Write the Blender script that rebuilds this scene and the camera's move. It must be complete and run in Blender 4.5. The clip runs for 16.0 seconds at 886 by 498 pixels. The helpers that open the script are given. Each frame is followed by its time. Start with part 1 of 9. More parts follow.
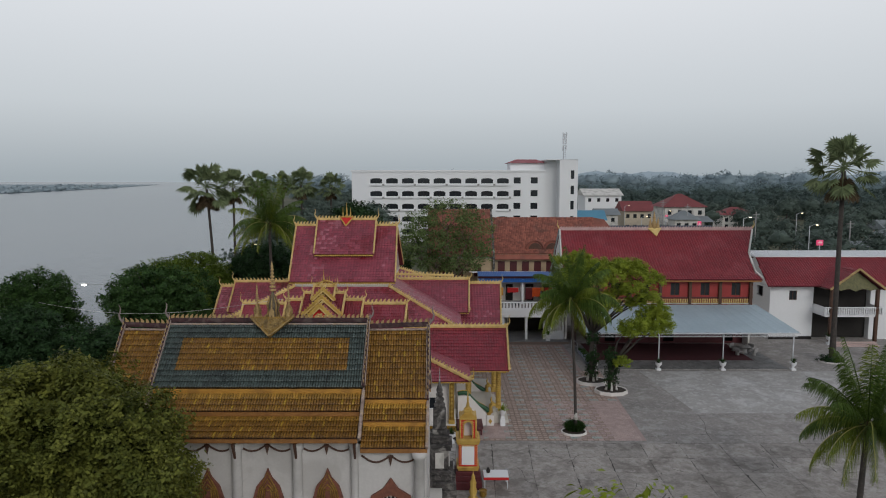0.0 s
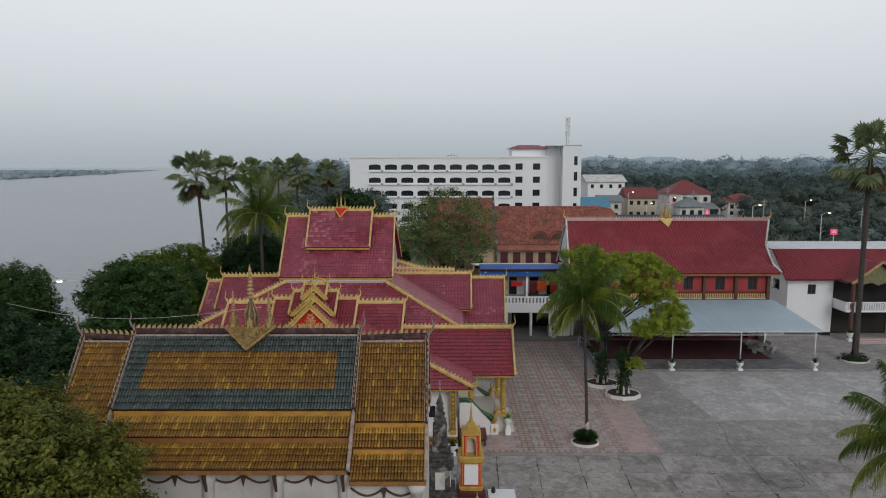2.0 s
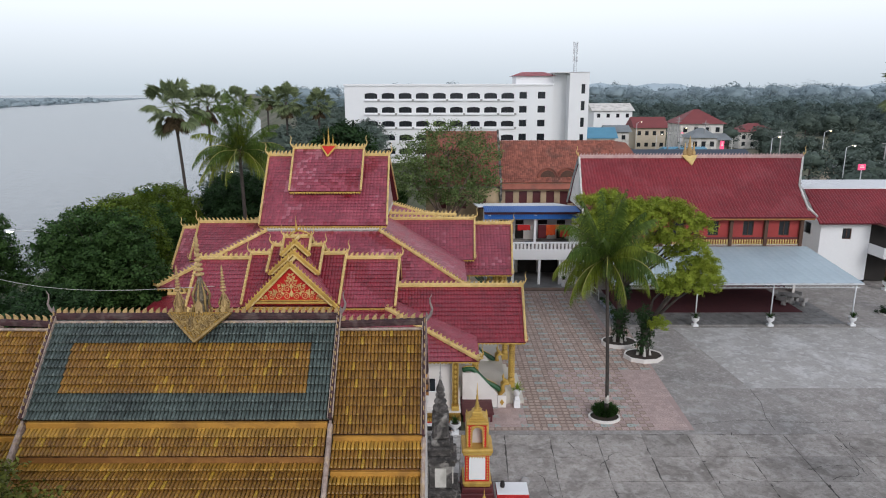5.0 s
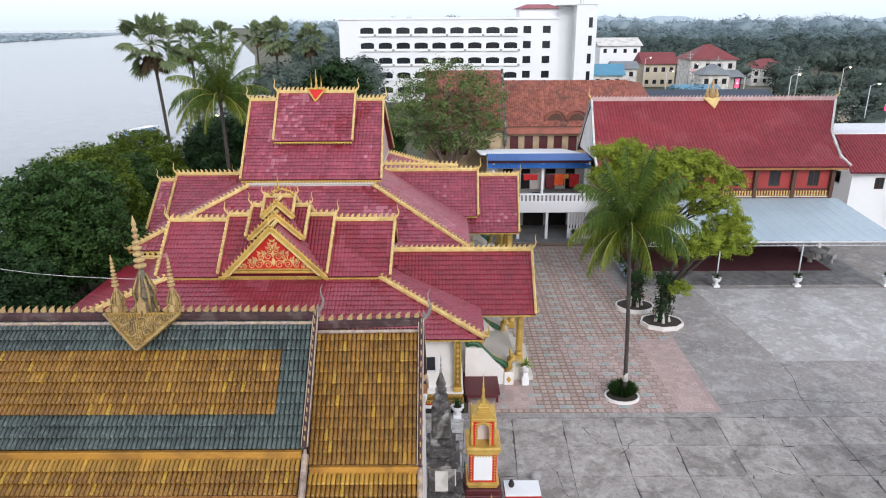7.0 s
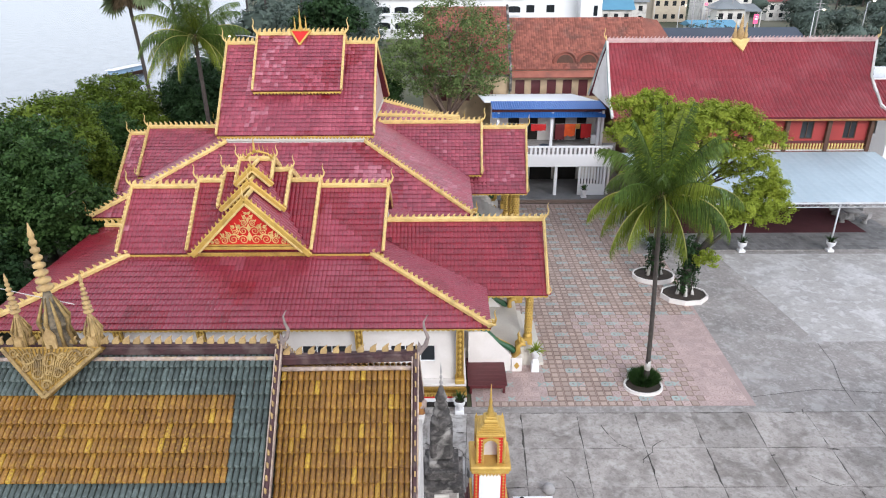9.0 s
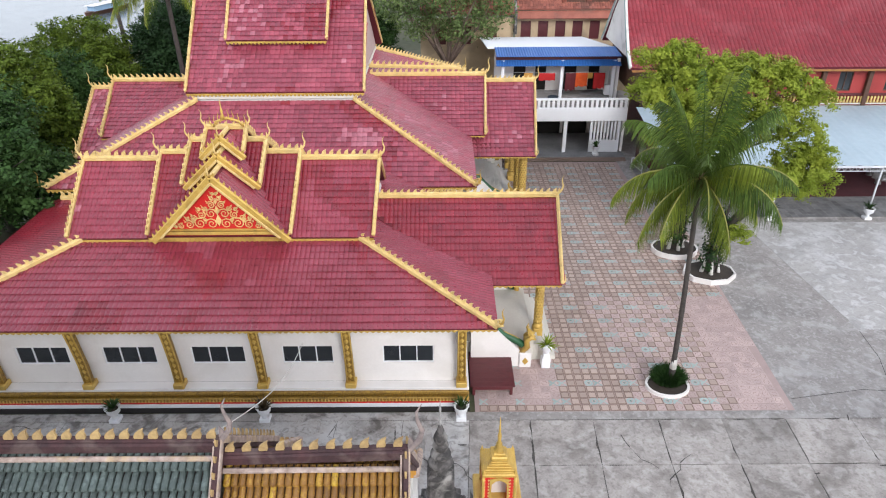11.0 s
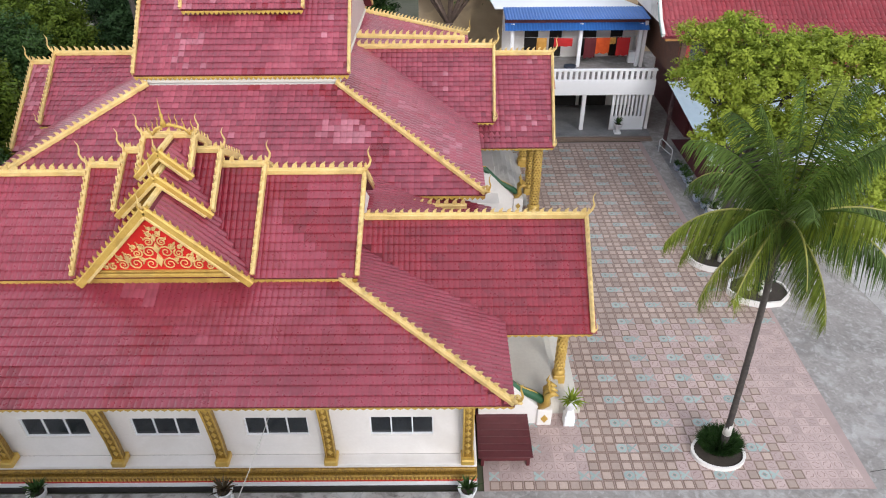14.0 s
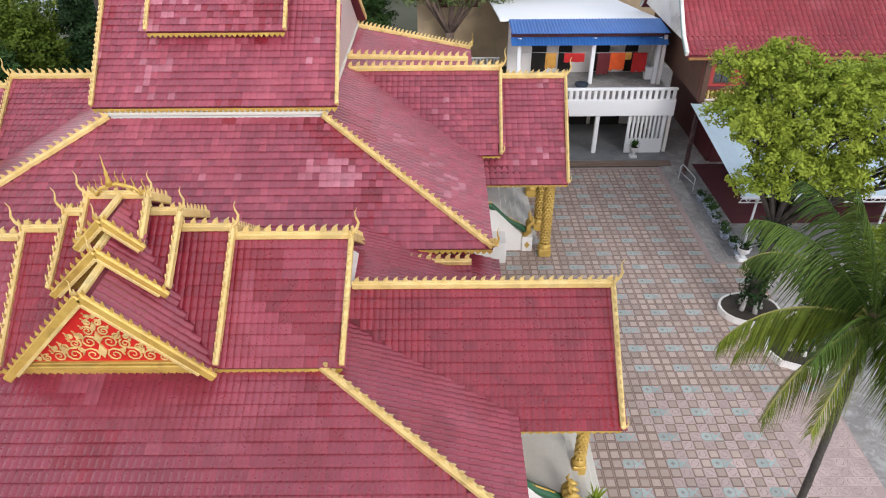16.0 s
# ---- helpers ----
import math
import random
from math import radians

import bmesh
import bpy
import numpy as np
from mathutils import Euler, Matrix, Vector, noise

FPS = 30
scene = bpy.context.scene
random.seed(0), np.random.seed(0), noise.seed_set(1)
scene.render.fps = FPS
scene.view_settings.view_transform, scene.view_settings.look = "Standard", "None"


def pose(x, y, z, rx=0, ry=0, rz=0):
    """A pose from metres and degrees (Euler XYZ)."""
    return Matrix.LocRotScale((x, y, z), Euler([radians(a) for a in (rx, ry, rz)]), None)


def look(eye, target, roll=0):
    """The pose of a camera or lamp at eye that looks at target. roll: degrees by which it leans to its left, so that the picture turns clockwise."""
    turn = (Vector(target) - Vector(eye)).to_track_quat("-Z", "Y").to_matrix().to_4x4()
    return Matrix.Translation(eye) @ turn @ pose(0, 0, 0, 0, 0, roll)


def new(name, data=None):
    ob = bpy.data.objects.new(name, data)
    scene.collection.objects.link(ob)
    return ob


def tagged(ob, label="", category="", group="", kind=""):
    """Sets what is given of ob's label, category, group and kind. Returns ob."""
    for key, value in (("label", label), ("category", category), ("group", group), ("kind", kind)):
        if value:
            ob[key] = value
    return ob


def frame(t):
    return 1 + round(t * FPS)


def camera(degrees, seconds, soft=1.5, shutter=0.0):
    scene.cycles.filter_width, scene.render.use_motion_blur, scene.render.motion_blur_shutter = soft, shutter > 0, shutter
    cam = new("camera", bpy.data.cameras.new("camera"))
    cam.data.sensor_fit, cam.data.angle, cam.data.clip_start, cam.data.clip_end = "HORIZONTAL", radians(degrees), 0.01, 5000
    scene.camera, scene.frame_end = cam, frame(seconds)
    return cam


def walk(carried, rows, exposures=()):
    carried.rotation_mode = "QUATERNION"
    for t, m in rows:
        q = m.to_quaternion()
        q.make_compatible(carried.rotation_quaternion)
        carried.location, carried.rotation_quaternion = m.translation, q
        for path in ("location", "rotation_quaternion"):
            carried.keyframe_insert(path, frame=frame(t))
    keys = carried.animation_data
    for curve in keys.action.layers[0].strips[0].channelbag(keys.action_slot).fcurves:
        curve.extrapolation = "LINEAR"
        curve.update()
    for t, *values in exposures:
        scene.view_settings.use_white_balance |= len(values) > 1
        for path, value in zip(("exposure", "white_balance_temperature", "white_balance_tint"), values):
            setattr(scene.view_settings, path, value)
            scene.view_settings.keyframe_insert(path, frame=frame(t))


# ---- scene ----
cam = camera(67.3, 16.0, 1.1)
METRES, EYE, TILT, LEAN, TURN = 36.0, 18.6, -6.1, 0.0, 0.0
ROWS = [
    (0.0, 0.0, 0.0, 0.0, -0.0, 0.0, -0.0),
    (0.5, -0.0003, 0.027, 0.005, -0.01, 0.01, 0.01),
    (1.0, -0.0004, 0.0541, 0.0099, -0.0, -0.25, 0.01),
    (1.5, -0.0004, 0.0812, 0.0148, 0.01, -0.75, 0.02),
    (2.0, -0.0007, 0.1089, 0.0195, 0.01, -1.26, 0.03),
    (2.5, -0.0008, 0.1368, 0.0244, 0.0, -1.79, 0.05),
    (3.0, -0.0007, 0.1653, 0.0287, 0.01, -2.37, 0.06),
    (3.5, -0.001, 0.1953, 0.0333, 0.01, -3.23, 0.09),
    (4.0, -0.0013, 0.2261, 0.038, -0.0, -4.56, 0.09),
    (6.5, -0.0023, 0.3886, 0.0616, -0.01, -11.28, 0.2),
    (7.0, -0.0022, 0.4218, 0.066, -0.01, -12.6, 0.25),
    (7.5, -0.0025, 0.4551, 0.0704, -0.01, -13.92, 0.23),
    (8.0, -0.0024, 0.4882, 0.0746, -0.01, -15.25, 0.25),
    (8.5, -0.0022, 0.5215, 0.0787, -0.0, -16.57, 0.26),
    (9.0, -0.0026, 0.5548, 0.0822, -0.03, -17.87, 0.28),
    (9.5, -0.0027, 0.5875, 0.0861, -0.04, -19.18, 0.23),
    (10.0, -0.0023, 0.6201, 0.0899, -0.05, -20.52, 0.28),
    (12.5, -0.0037, 0.7757, 0.1066, -0.18, -26.5, 0.29),
    (13.0, -0.0035, 0.8069, 0.1097, -0.15, -27.22, 0.3),
    (13.5, -0.0036, 0.8379, 0.1131, -0.14, -27.65, 0.36),
    (14.0, -0.0036, 0.8688, 0.1161, -0.13, -27.93, 0.36),
    (14.5, -0.0034, 0.8995, 0.1193, -0.12, -28.1, 0.37),
    (15.0, -0.0042, 0.9303, 0.1224, -0.14, -28.22, 0.37),
    (15.5, -0.0044, 0.9608, 0.1258, -0.14, -28.29, 0.35),
    (16.0, -0.0045, 0.9913, 0.1291, -0.15, -28.36, 0.37),
]
walk(cam, [(t, pose(0, 0, EYE, TILT, LEAN, TURN) @ pose(METRES * x, METRES * y, METRES * z, 90 + pitch, roll, yaw)) for t, x, y, z, yaw, pitch, roll in ROWS],
     exposures=[(0.0, -1.08, 6480, 10), (2.0, -0.96, 6480, 10), (4.0, -0.62, 6400, 11), (6.5, 0.04, 6300, 13), (9.0, 0.42, 6260, 13), (12.5, 0.43, 6360, 12), (16.0, 0.39, 6380, 12)])

# ---- sky and light ----
world = bpy.data.worlds.new("sky")
scene.world = world
world.use_nodes = True
wn, wl = world.node_tree.nodes, world.node_tree.links
wn.clear()
w_out = wn.new("ShaderNodeOutputWorld")
w_bg = wn.new("ShaderNodeBackground")
w_sky = wn.new("ShaderNodeTexSky")
w_sky.sky_type, w_sky.sun_disc = "NISHITA", False
w_sky.sun_elevation, w_sky.sun_rotation = radians(30), radians(159)
w_sky.dust_density, w_sky.air_density = 4.0, 1.5
# overcast veil: bright grey overhead, bluish grey haze near the horizon
w_co = wn.new("ShaderNodeTexCoord")
w_sep = wn.new("ShaderNodeSeparateXYZ")
w_ramp = wn.new("ShaderNodeValToRGB")
w_ramp.color_ramp.elements[0].position, w_ramp.color_ramp.elements[0].color = 0.0, (8.9, 10.1, 10.9, 1)
w_ramp.color_ramp.elements[1].position, w_ramp.color_ramp.elements[1].color = 0.30, (19.4, 19.8, 20.6, 1)
w_mid = w_ramp.color_ramp.elements.new(0.10)
w_mid.color = (13.8, 14.8, 15.7, 1)
w_hi = w_ramp.color_ramp.elements.new(0.75)
w_hi.color = (6.5, 7.15, 8.35, 1)
w_no = wn.new("ShaderNodeTexNoise")
w_no.inputs["Scale"].default_value = 2.5
w_no.inputs["Detail"].default_value = 3
w_mix = wn.new("ShaderNodeMix")
w_mix.data_type = "RGBA"
w_mix.inputs[0].default_value = 0.88
wl.new(w_co.outputs["Generated"], w_sep.inputs[0])
wl.new(w_sep.outputs["Z"], w_ramp.inputs[0])
wl.new(w_sky.outputs[0], w_mix.inputs[6])
wl.new(w_ramp.outputs[0], w_mix.inputs[7])
wl.new(w_mix.outputs[2], w_bg.inputs[0])
w_bg.inputs[1].default_value = 0.095
wl.new(w_bg.outputs[0], w_out.inputs[0])

sun_data = bpy.data.lights.new("sun", "SUN")
sun_data.energy, sun_data.angle, sun_data.color = 1.6, radians(24), (1.0, 0.985, 0.97)
sun = new("sun", sun_data)
sun.matrix_world = look((0, 0, 100), (-62, 162, 0))


# ---- materials ----
def mat(name, c1, c2=None, rough=0.7, metal=0.0, scale=1.5, fine=25.0, bump=0.15, island=0.0, stain=None, stain_scale=0.6,
        stain_amount=0.5, blots=(), spec=0.5, trans=0.0, fine_mix=0.35, sheen_noise=0.1, patch=None, patch_scale=1.0, patch_amount=0.5, odd=None, odd_share=0.15):
    """A worn surface: two tones by coarse and fine noise, optional stains, a shade per separate piece, and a fine relief."""
    m = bpy.data.materials.new(name)
    m.use_nodes = True
    n, l = m.node_tree.nodes, m.node_tree.links
    b = n["Principled BSDF"]
    c2 = c2 or tuple(x * 0.75 for x in c1)
    geo = n.new("ShaderNodeNewGeometry")
    big = n.new("ShaderNodeTexNoise")
    big.inputs["Scale"].default_value, big.inputs["Detail"].default_value = scale, 5
    small = n.new("ShaderNodeTexNoise")
    small.inputs["Scale"].default_value, small.inputs["Detail"].default_value = fine, 4
    for t in (big, small):
        l.new(geo.outputs["Position"], t.inputs["Vector"])
    fac = n.new("ShaderNodeMix")
    fac.data_type = "FLOAT"
    fac.inputs[0].default_value = fine_mix
    l.new(big.outputs[0], fac.inputs[2])
    l.new(small.outputs[0], fac.inputs[3])
    ramp = n.new("ShaderNodeMapRange")
    ramp.inputs[1].default_value, ramp.inputs[2].default_value = 0.35, 0.65
    l.new(fac.outputs[0], ramp.inputs[0])
    col = n.new("ShaderNodeMix")
    col.data_type = "RGBA"
    col.inputs[6].default_value, col.inputs[7].default_value = (*c1, 1), (*c2, 1)
    l.new(ramp.outputs[0], col.inputs[0])
    last = col.outputs[2]
    for tint, tint_scale, amount, wobble in ((stain, stain_scale, stain_amount, 0.6), (patch, patch_scale, patch_amount, 0.5), *blots):
        if not tint:
            continue
        st = n.new("ShaderNodeTexNoise")
        st.inputs["Scale"].default_value, st.inputs["Detail"].default_value = tint_scale, 7
        st.inputs["Distortion"].default_value = wobble
        l.new(geo.outputs["Position"], st.inputs["Vector"])
        sr = n.new("ShaderNodeMapRange")
        sr.inputs[1].default_value, sr.inputs[2].default_value, sr.inputs[4].default_value = 0.52, 0.64, amount
        l.new(st.outputs[0], sr.inputs[0])
        sm = n.new("ShaderNodeMix")
        sm.data_type = "RGBA"
        sm.inputs[7].default_value = (*tint, 1)
        l.new(sr.outputs[0], sm.inputs[0])
        l.new(last, sm.inputs[6])
        last = sm.outputs[2]
    if island:
        oi = n.new("ShaderNodeObjectInfo")
        add = n.new("ShaderNodeMath")
        add.operation = "ADD"
        fr = n.new("ShaderNodeMath")
        fr.operation = "FRACT"
        l.new(oi.outputs["Random"], add.inputs[0])
        l.new(geo.outputs["Random Per Island"], add.inputs[1])
        l.new(add.outputs[0], fr.inputs[0])
        mr = n.new("ShaderNodeMapRange")
        mr.inputs[3].default_value, mr.inputs[4].default_value = 1 - island, 1 + island
        l.new(fr.outputs[0], mr.inputs[0])
        hsv = n.new("ShaderNodeHueSaturation")
        l.new(mr.outputs[0], hsv.inputs["Value"])
        l.new(last, hsv.inputs["Color"])
        last = hsv.outputs[0]
        if odd:
            # some single pieces are of another firing
            step = n.new("ShaderNodeMapRange")
            step.inputs[1].default_value, step.inputs[2].default_value = 1 - odd_share * 1.3, 1 - odd_share * 0.3
            l.new(fr.outputs[0], step.inputs[0])
            streak = n.new("ShaderNodeMath")
            streak.operation = "MULTIPLY"
            l.new(step.outputs[0], streak.inputs[0])
            sl = n.new("ShaderNodeMapRange")
            sl.inputs[1].default_value, sl.inputs[2].default_value = 0.38, 0.55
            l.new(small.outputs[0], sl.inputs[0])
            l.new(sl.outputs[0], streak.inputs[1])
            om = n.new("ShaderNodeMix")
            om.data_type = "RGBA"
            om.inputs[7].default_value = (*odd, 1)
            l.new(streak.outputs[0], om.inputs[0])
            l.new(last, om.inputs[6])
            last = om.outputs[2]
    l.new(last, b.inputs["Base Color"])
    rr = n.new("ShaderNodeMapRange")
    rr.inputs[3].default_value, rr.inputs[4].default_value = max(0.02, rough - sheen_noise), min(1, rough + sheen_noise)
    l.new(small.outputs[0], rr.inputs[0])
    l.new(rr.outputs[0], b.inputs["Roughness"])
    b.inputs["Metallic"].default_value = metal
    b.inputs["Specular IOR Level"].default_value = spec
    b.inputs["Transmission Weight"].default_value = trans
    if bump:
        bp = n.new("ShaderNodeBump")
        bp.inputs["Strength"].default_value, bp.inputs["Distance"].default_value = bump, 0.02
        l.new(small.outputs[0], bp.inputs["Height"])
        l.new(bp.outputs[0], b.inputs["Normal"])
    return m


def leaf_mat(name, c1, c2, island=0.45, rough=0.55):
    """A leaf: it shines a little and lets part of the light through."""
    m = mat(name, c1, c2, rough=rough, scale=0.5, fine=6.0, bump=0.0, island=island, fine_mix=0.4, spec=0.12)
    n, l = m.node_tree.nodes, m.node_tree.links
    b = n["Principled BSDF"]
    thin = n.new("ShaderNodeBsdfTranslucent")
    both = n.new("ShaderNodeMixShader")
    both.inputs[0].default_value = 0.2
    l.new(b.inputs["Base Color"].links[0].from_socket, thin.inputs["Color"])
    l.new(b.outputs[0], both.inputs[1])
    l.new(thin.outputs[0], both.inputs[2])
    l.new(both.outputs[0], n["Material Output"].inputs["Surface"])
    return m


def lamp_mat(name, c, strength):
    m = bpy.data.materials.new(name)
    m.use_nodes = True
    b = m.node_tree.nodes["Principled BSDF"]
    b.inputs["Base Color"].default_value = (*c, 1)
    b.inputs["Emission Color"].default_value = (*c, 1)
    b.inputs["Emission Strength"].default_value = strength
    return m


M_RED = mat("glazed_red_tile", (0.285, 0.040, 0.062), (0.22, 0.029, 0.046), spec=0.8, rough=0.3, scale=0.35, fine=9, bump=0.05, island=0.10,
            stain=(0.33, 0.075, 0.10), stain_scale=0.4, stain_amount=0.3, patch=(0.20, 0.02, 0.03), patch_scale=0.8, patch_amount=0.5)
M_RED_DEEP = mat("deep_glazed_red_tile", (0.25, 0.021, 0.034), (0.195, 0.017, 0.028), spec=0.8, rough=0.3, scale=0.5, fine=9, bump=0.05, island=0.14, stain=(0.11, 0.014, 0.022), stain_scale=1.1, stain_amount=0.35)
M_RED_DUSTY = mat("dusty_pinkish_red_tile", (0.345, 0.080, 0.108), (0.29, 0.055, 0.078), rough=0.45, scale=0.8, fine=7, bump=0.05, island=0.14)
M_RED_PATCH = mat("mixed_red_tile", (0.295, 0.052, 0.078), (0.225, 0.035, 0.054), spec=0.8, rough=0.34, scale=0.8, fine=5, bump=0.05, island=0.17)
M_RED_PALE = mat("pale_replaced_red_tile", (0.42, 0.155, 0.19), (0.35, 0.105, 0.135), rough=0.45, scale=0.8, fine=7, bump=0.05, island=0.16)
# tiles of other firings among those of a roof: material, size of the patches in metres, how rare, how ragged
TILE_MIX = {"glazed_red_tile": ((M_RED_PALE, 0.9, 0.98, 0.08), (M_RED_DUSTY, 3.2, 0.64, 0.10), (M_RED_DEEP, 3.4, 0.40, 0.06)), "mixed_red_tile": ((M_RED_PALE, 3.0, 0.60, 0.34), (M_RED_DUSTY, 2.2, 0.30, 0.46), (M_RED_DEEP, 4.0, 0.42, 0.14))}
M_RED_DECK = mat("red_roof_deck", (0.15, 0.018, 0.028), rough=0.8)
M_RED_LONG = mat("deep_red_tile", (0.27, 0.030, 0.040), (0.20, 0.023, 0.030), rough=0.5, scale=0.25, fine=7, bump=0.05, island=0.12, stain=(0.32, 0.08, 0.09), stain_scale=0.3, stain_amount=0.35)
M_GOLD = mat("gold_paint", (0.63, 0.43, 0.11), (0.48, 0.30, 0.06), rough=0.45, metal=0.25, scale=2.2, fine=30, bump=0.3, stain=(0.25, 0.16, 0.05), stain_scale=1.2, stain_amount=0.35)
M_GOLD_PALE = mat("pale_gold_paint", (0.74, 0.56, 0.24), (0.60, 0.42, 0.14), rough=0.5, metal=0.1, scale=2.0, fine=25, bump=0.25, stain=(0.35, 0.26, 0.12), stain_scale=1.5, stain_amount=0.35)
M_GOLD_DARK = mat("carved_gold_relief", (0.42, 0.25, 0.04), (0.16, 0.09, 0.02), rough=0.5, metal=0.3, scale=6, fine=18, bump=0.8, fine_mix=0.6)
M_WHITE = mat("white_wall_paint", (0.77, 0.74, 0.71), (0.71, 0.68, 0.65), rough=0.75, scale=0.8, fine=12, bump=0.05, stain=(0.60, 0.56, 0.51), stain_scale=0.5, stain_amount=0.35)
M_WHITE_CLEAN = mat("clean_white_paint", (0.80, 0.81, 0.82), (0.76, 0.77, 0.78), rough=0.7, scale=0.15, fine=5, bump=0.03)
M_WHITE_OLD = mat("weathered_white_plaster", (0.66, 0.64, 0.60), (0.56, 0.54, 0.50), rough=0.85, scale=0.7, fine=9, bump=0.15, stain=(0.30, 0.29, 0.26), stain_scale=0.7, stain_amount=0.5)
M_GLASS = mat("dark_window_glass", (0.015, 0.018, 0.022), (0.02, 0.024, 0.028), rough=0.12, bump=0.0, spec=0.6, sheen_noise=0.03)
# near black: unlit interior put into the colour; plain black parts share it
M_DARK = mat("dark_interior", (0.025, 0.022, 0.02), rough=0.9)
M_REDWALL = mat("red_wall_paint", (0.34, 0.036, 0.032), (0.27, 0.028, 0.025), rough=0.65, scale=1.0)
M_SCARLET = mat("scarlet_paint", (0.60, 0.018, 0.012), (0.5, 0.014, 0.01), rough=0.5)
M_BROWN = mat("dark_red_timber", (0.105, 0.018, 0.022), (0.08, 0.013, 0.016), rough=0.5, scale=4, fine=30, bump=0.2)
M_HOOD = mat("red_brown_carving", (0.24, 0.085, 0.05), (0.13, 0.045, 0.03), rough=0.7, scale=5, fine=30, bump=0.5)
M_WORN_PINK = mat("worn_pinkish_barge", (0.47, 0.37, 0.315), (0.20, 0.145, 0.122), rough=0.85, scale=5, fine=14, bump=0.5, stain=(0.50, 0.36, 0.17), stain_scale=3.0, stain_amount=0.45)
M_WOOD = mat("brown_timber", (0.10, 0.045, 0.025), (0.06, 0.028, 0.018), rough=0.65, scale=3, fine=30, bump=0.3)
M_ORANGE_TILE = mat("old_clay_tile", (0.32, 0.112, 0.076), (0.22, 0.074, 0.053), rough=0.85, scale=1.2, fine=9, bump=0.3, island=0.3, stain=(0.13, 0.075, 0.06), stain_scale=0.5, stain_amount=0.5)
M_YEL_FRESH = mat("golden_glazed_tile", (0.43, 0.245, 0.040), (0.30, 0.16, 0.028), rough=0.4, scale=1.2, fine=18, bump=0.15, island=0.3, stain=(0.22, 0.11, 0.03), stain_scale=1.1, stain_amount=0.35)
M_YEL_TILE = mat("ochre_glazed_tile", (0.275, 0.137, 0.026), (0.172, 0.079, 0.017), rough=0.4, scale=1.6, fine=20, bump=0.15, island=0.2, stain=(0.12, 0.055, 0.018), stain_scale=0.7, stain_amount=0.45, patch=(0.46, 0.28, 0.035), patch_scale=13.0, patch_amount=0.4, odd=(0.44, 0.28, 0.03), odd_share=0.08)
M_GRN_TILE = mat("grey_green_glazed_tile", (0.082, 0.106, 0.096), (0.046, 0.062, 0.056), rough=0.42, scale=1.6, fine=16, bump=0.15, island=0.22, stain=(0.03, 0.034, 0.034), stain_scale=0.7, stain_amount=0.5, patch=(0.15, 0.19, 0.18), patch_scale=9.0, patch_amount=0.45)
# greyed white: age stains, plus the eaves' shade worked into the tone
M_WHITE_AGED_SHADED = mat("aged_white_paint_with_eave_shade", (0.60, 0.58, 0.56), (0.52, 0.50, 0.48), rough=0.8, scale=0.8, fine=9, bump=0.1, stain=(0.36, 0.34, 0.32), stain_scale=0.6, stain_amount=0.4)
M_YEL_BAND = mat("ochre_plaster_band", (0.54, 0.275, 0.045), (0.42, 0.20, 0.032), rough=0.7, scale=1.2, fine=12, bump=0.15, stain=(0.17, 0.085, 0.03), stain_scale=1.2, stain_amount=0.4)
M_EAVE = mat("orange_brown_eave_board", (0.34, 0.155, 0.04), (0.22, 0.095, 0.028), rough=0.7, scale=3, fine=20, bump=0.2)
M_OLD_STONE = mat("blackened_stone", (0.085, 0.078, 0.074), (0.022, 0.021, 0.02), rough=0.9, scale=2.0, fine=9, bump=0.9, stain=(0.42, 0.40, 0.37), stain_scale=1.3, stain_amount=0.65, patch=(0.17, 0.155, 0.145), patch_scale=5.0, patch_amount=0.6)
M_GOLD_AGED = mat("aged_gilt_carving", (0.40, 0.275, 0.10), (0.19, 0.12, 0.045), rough=0.6, metal=0.2, scale=4, fine=22, bump=0.6, stain=(0.085, 0.06, 0.035), stain_scale=3.0, stain_amount=0.5)
M_PALE_STONE = mat("pale_weathered_gilt_stone", (0.52, 0.36, 0.155), (0.28, 0.185, 0.085), rough=0.8, scale=3, fine=16, bump=0.5)
M_CONCRETE = mat("worn_concrete", (0.375, 0.345, 0.318), (0.262, 0.238, 0.218), rough=0.85, scale=0.45, fine=12.0, fine_mix=0.4, patch=(0.46, 0.432, 0.405), patch_scale=0.9, patch_amount=0.4, bump=0.4, island=0.14,
                 stain=(0.15, 0.134, 0.12), stain_scale=0.45, stain_amount=0.6, blots=(((0.10, 0.088, 0.077), 0.7, 0.45, 0.5), ((0.48, 0.455, 0.43), 1.9, 0.38, 0.5), ((0.16, 0.142, 0.126), 2.6, 0.4, 0.5), ((0.12, 0.105, 0.092), 6.0, 0.3, 0.3)))
M_CONCRETE_MOULD = mat("mouldy_patched_concrete", (0.47, 0.442, 0.41), (0.36, 0.335, 0.308), rough=0.85, scale=0.6, fine=10.0, fine_mix=0.4, bump=0.4,
                       stain=(0.55, 0.545, 0.53), stain_scale=0.55, stain_amount=0.75, patch=(0.24, 0.222, 0.205), patch_scale=0.42, patch_amount=0.7,
                       blots=(((0.075, 0.066, 0.058), 0.62, 0.75, 2.2), ((0.54, 0.53, 0.51), 1.7, 0.45, 1.2), ((0.10, 0.088, 0.078), 3.2, 0.4, 1.5)))
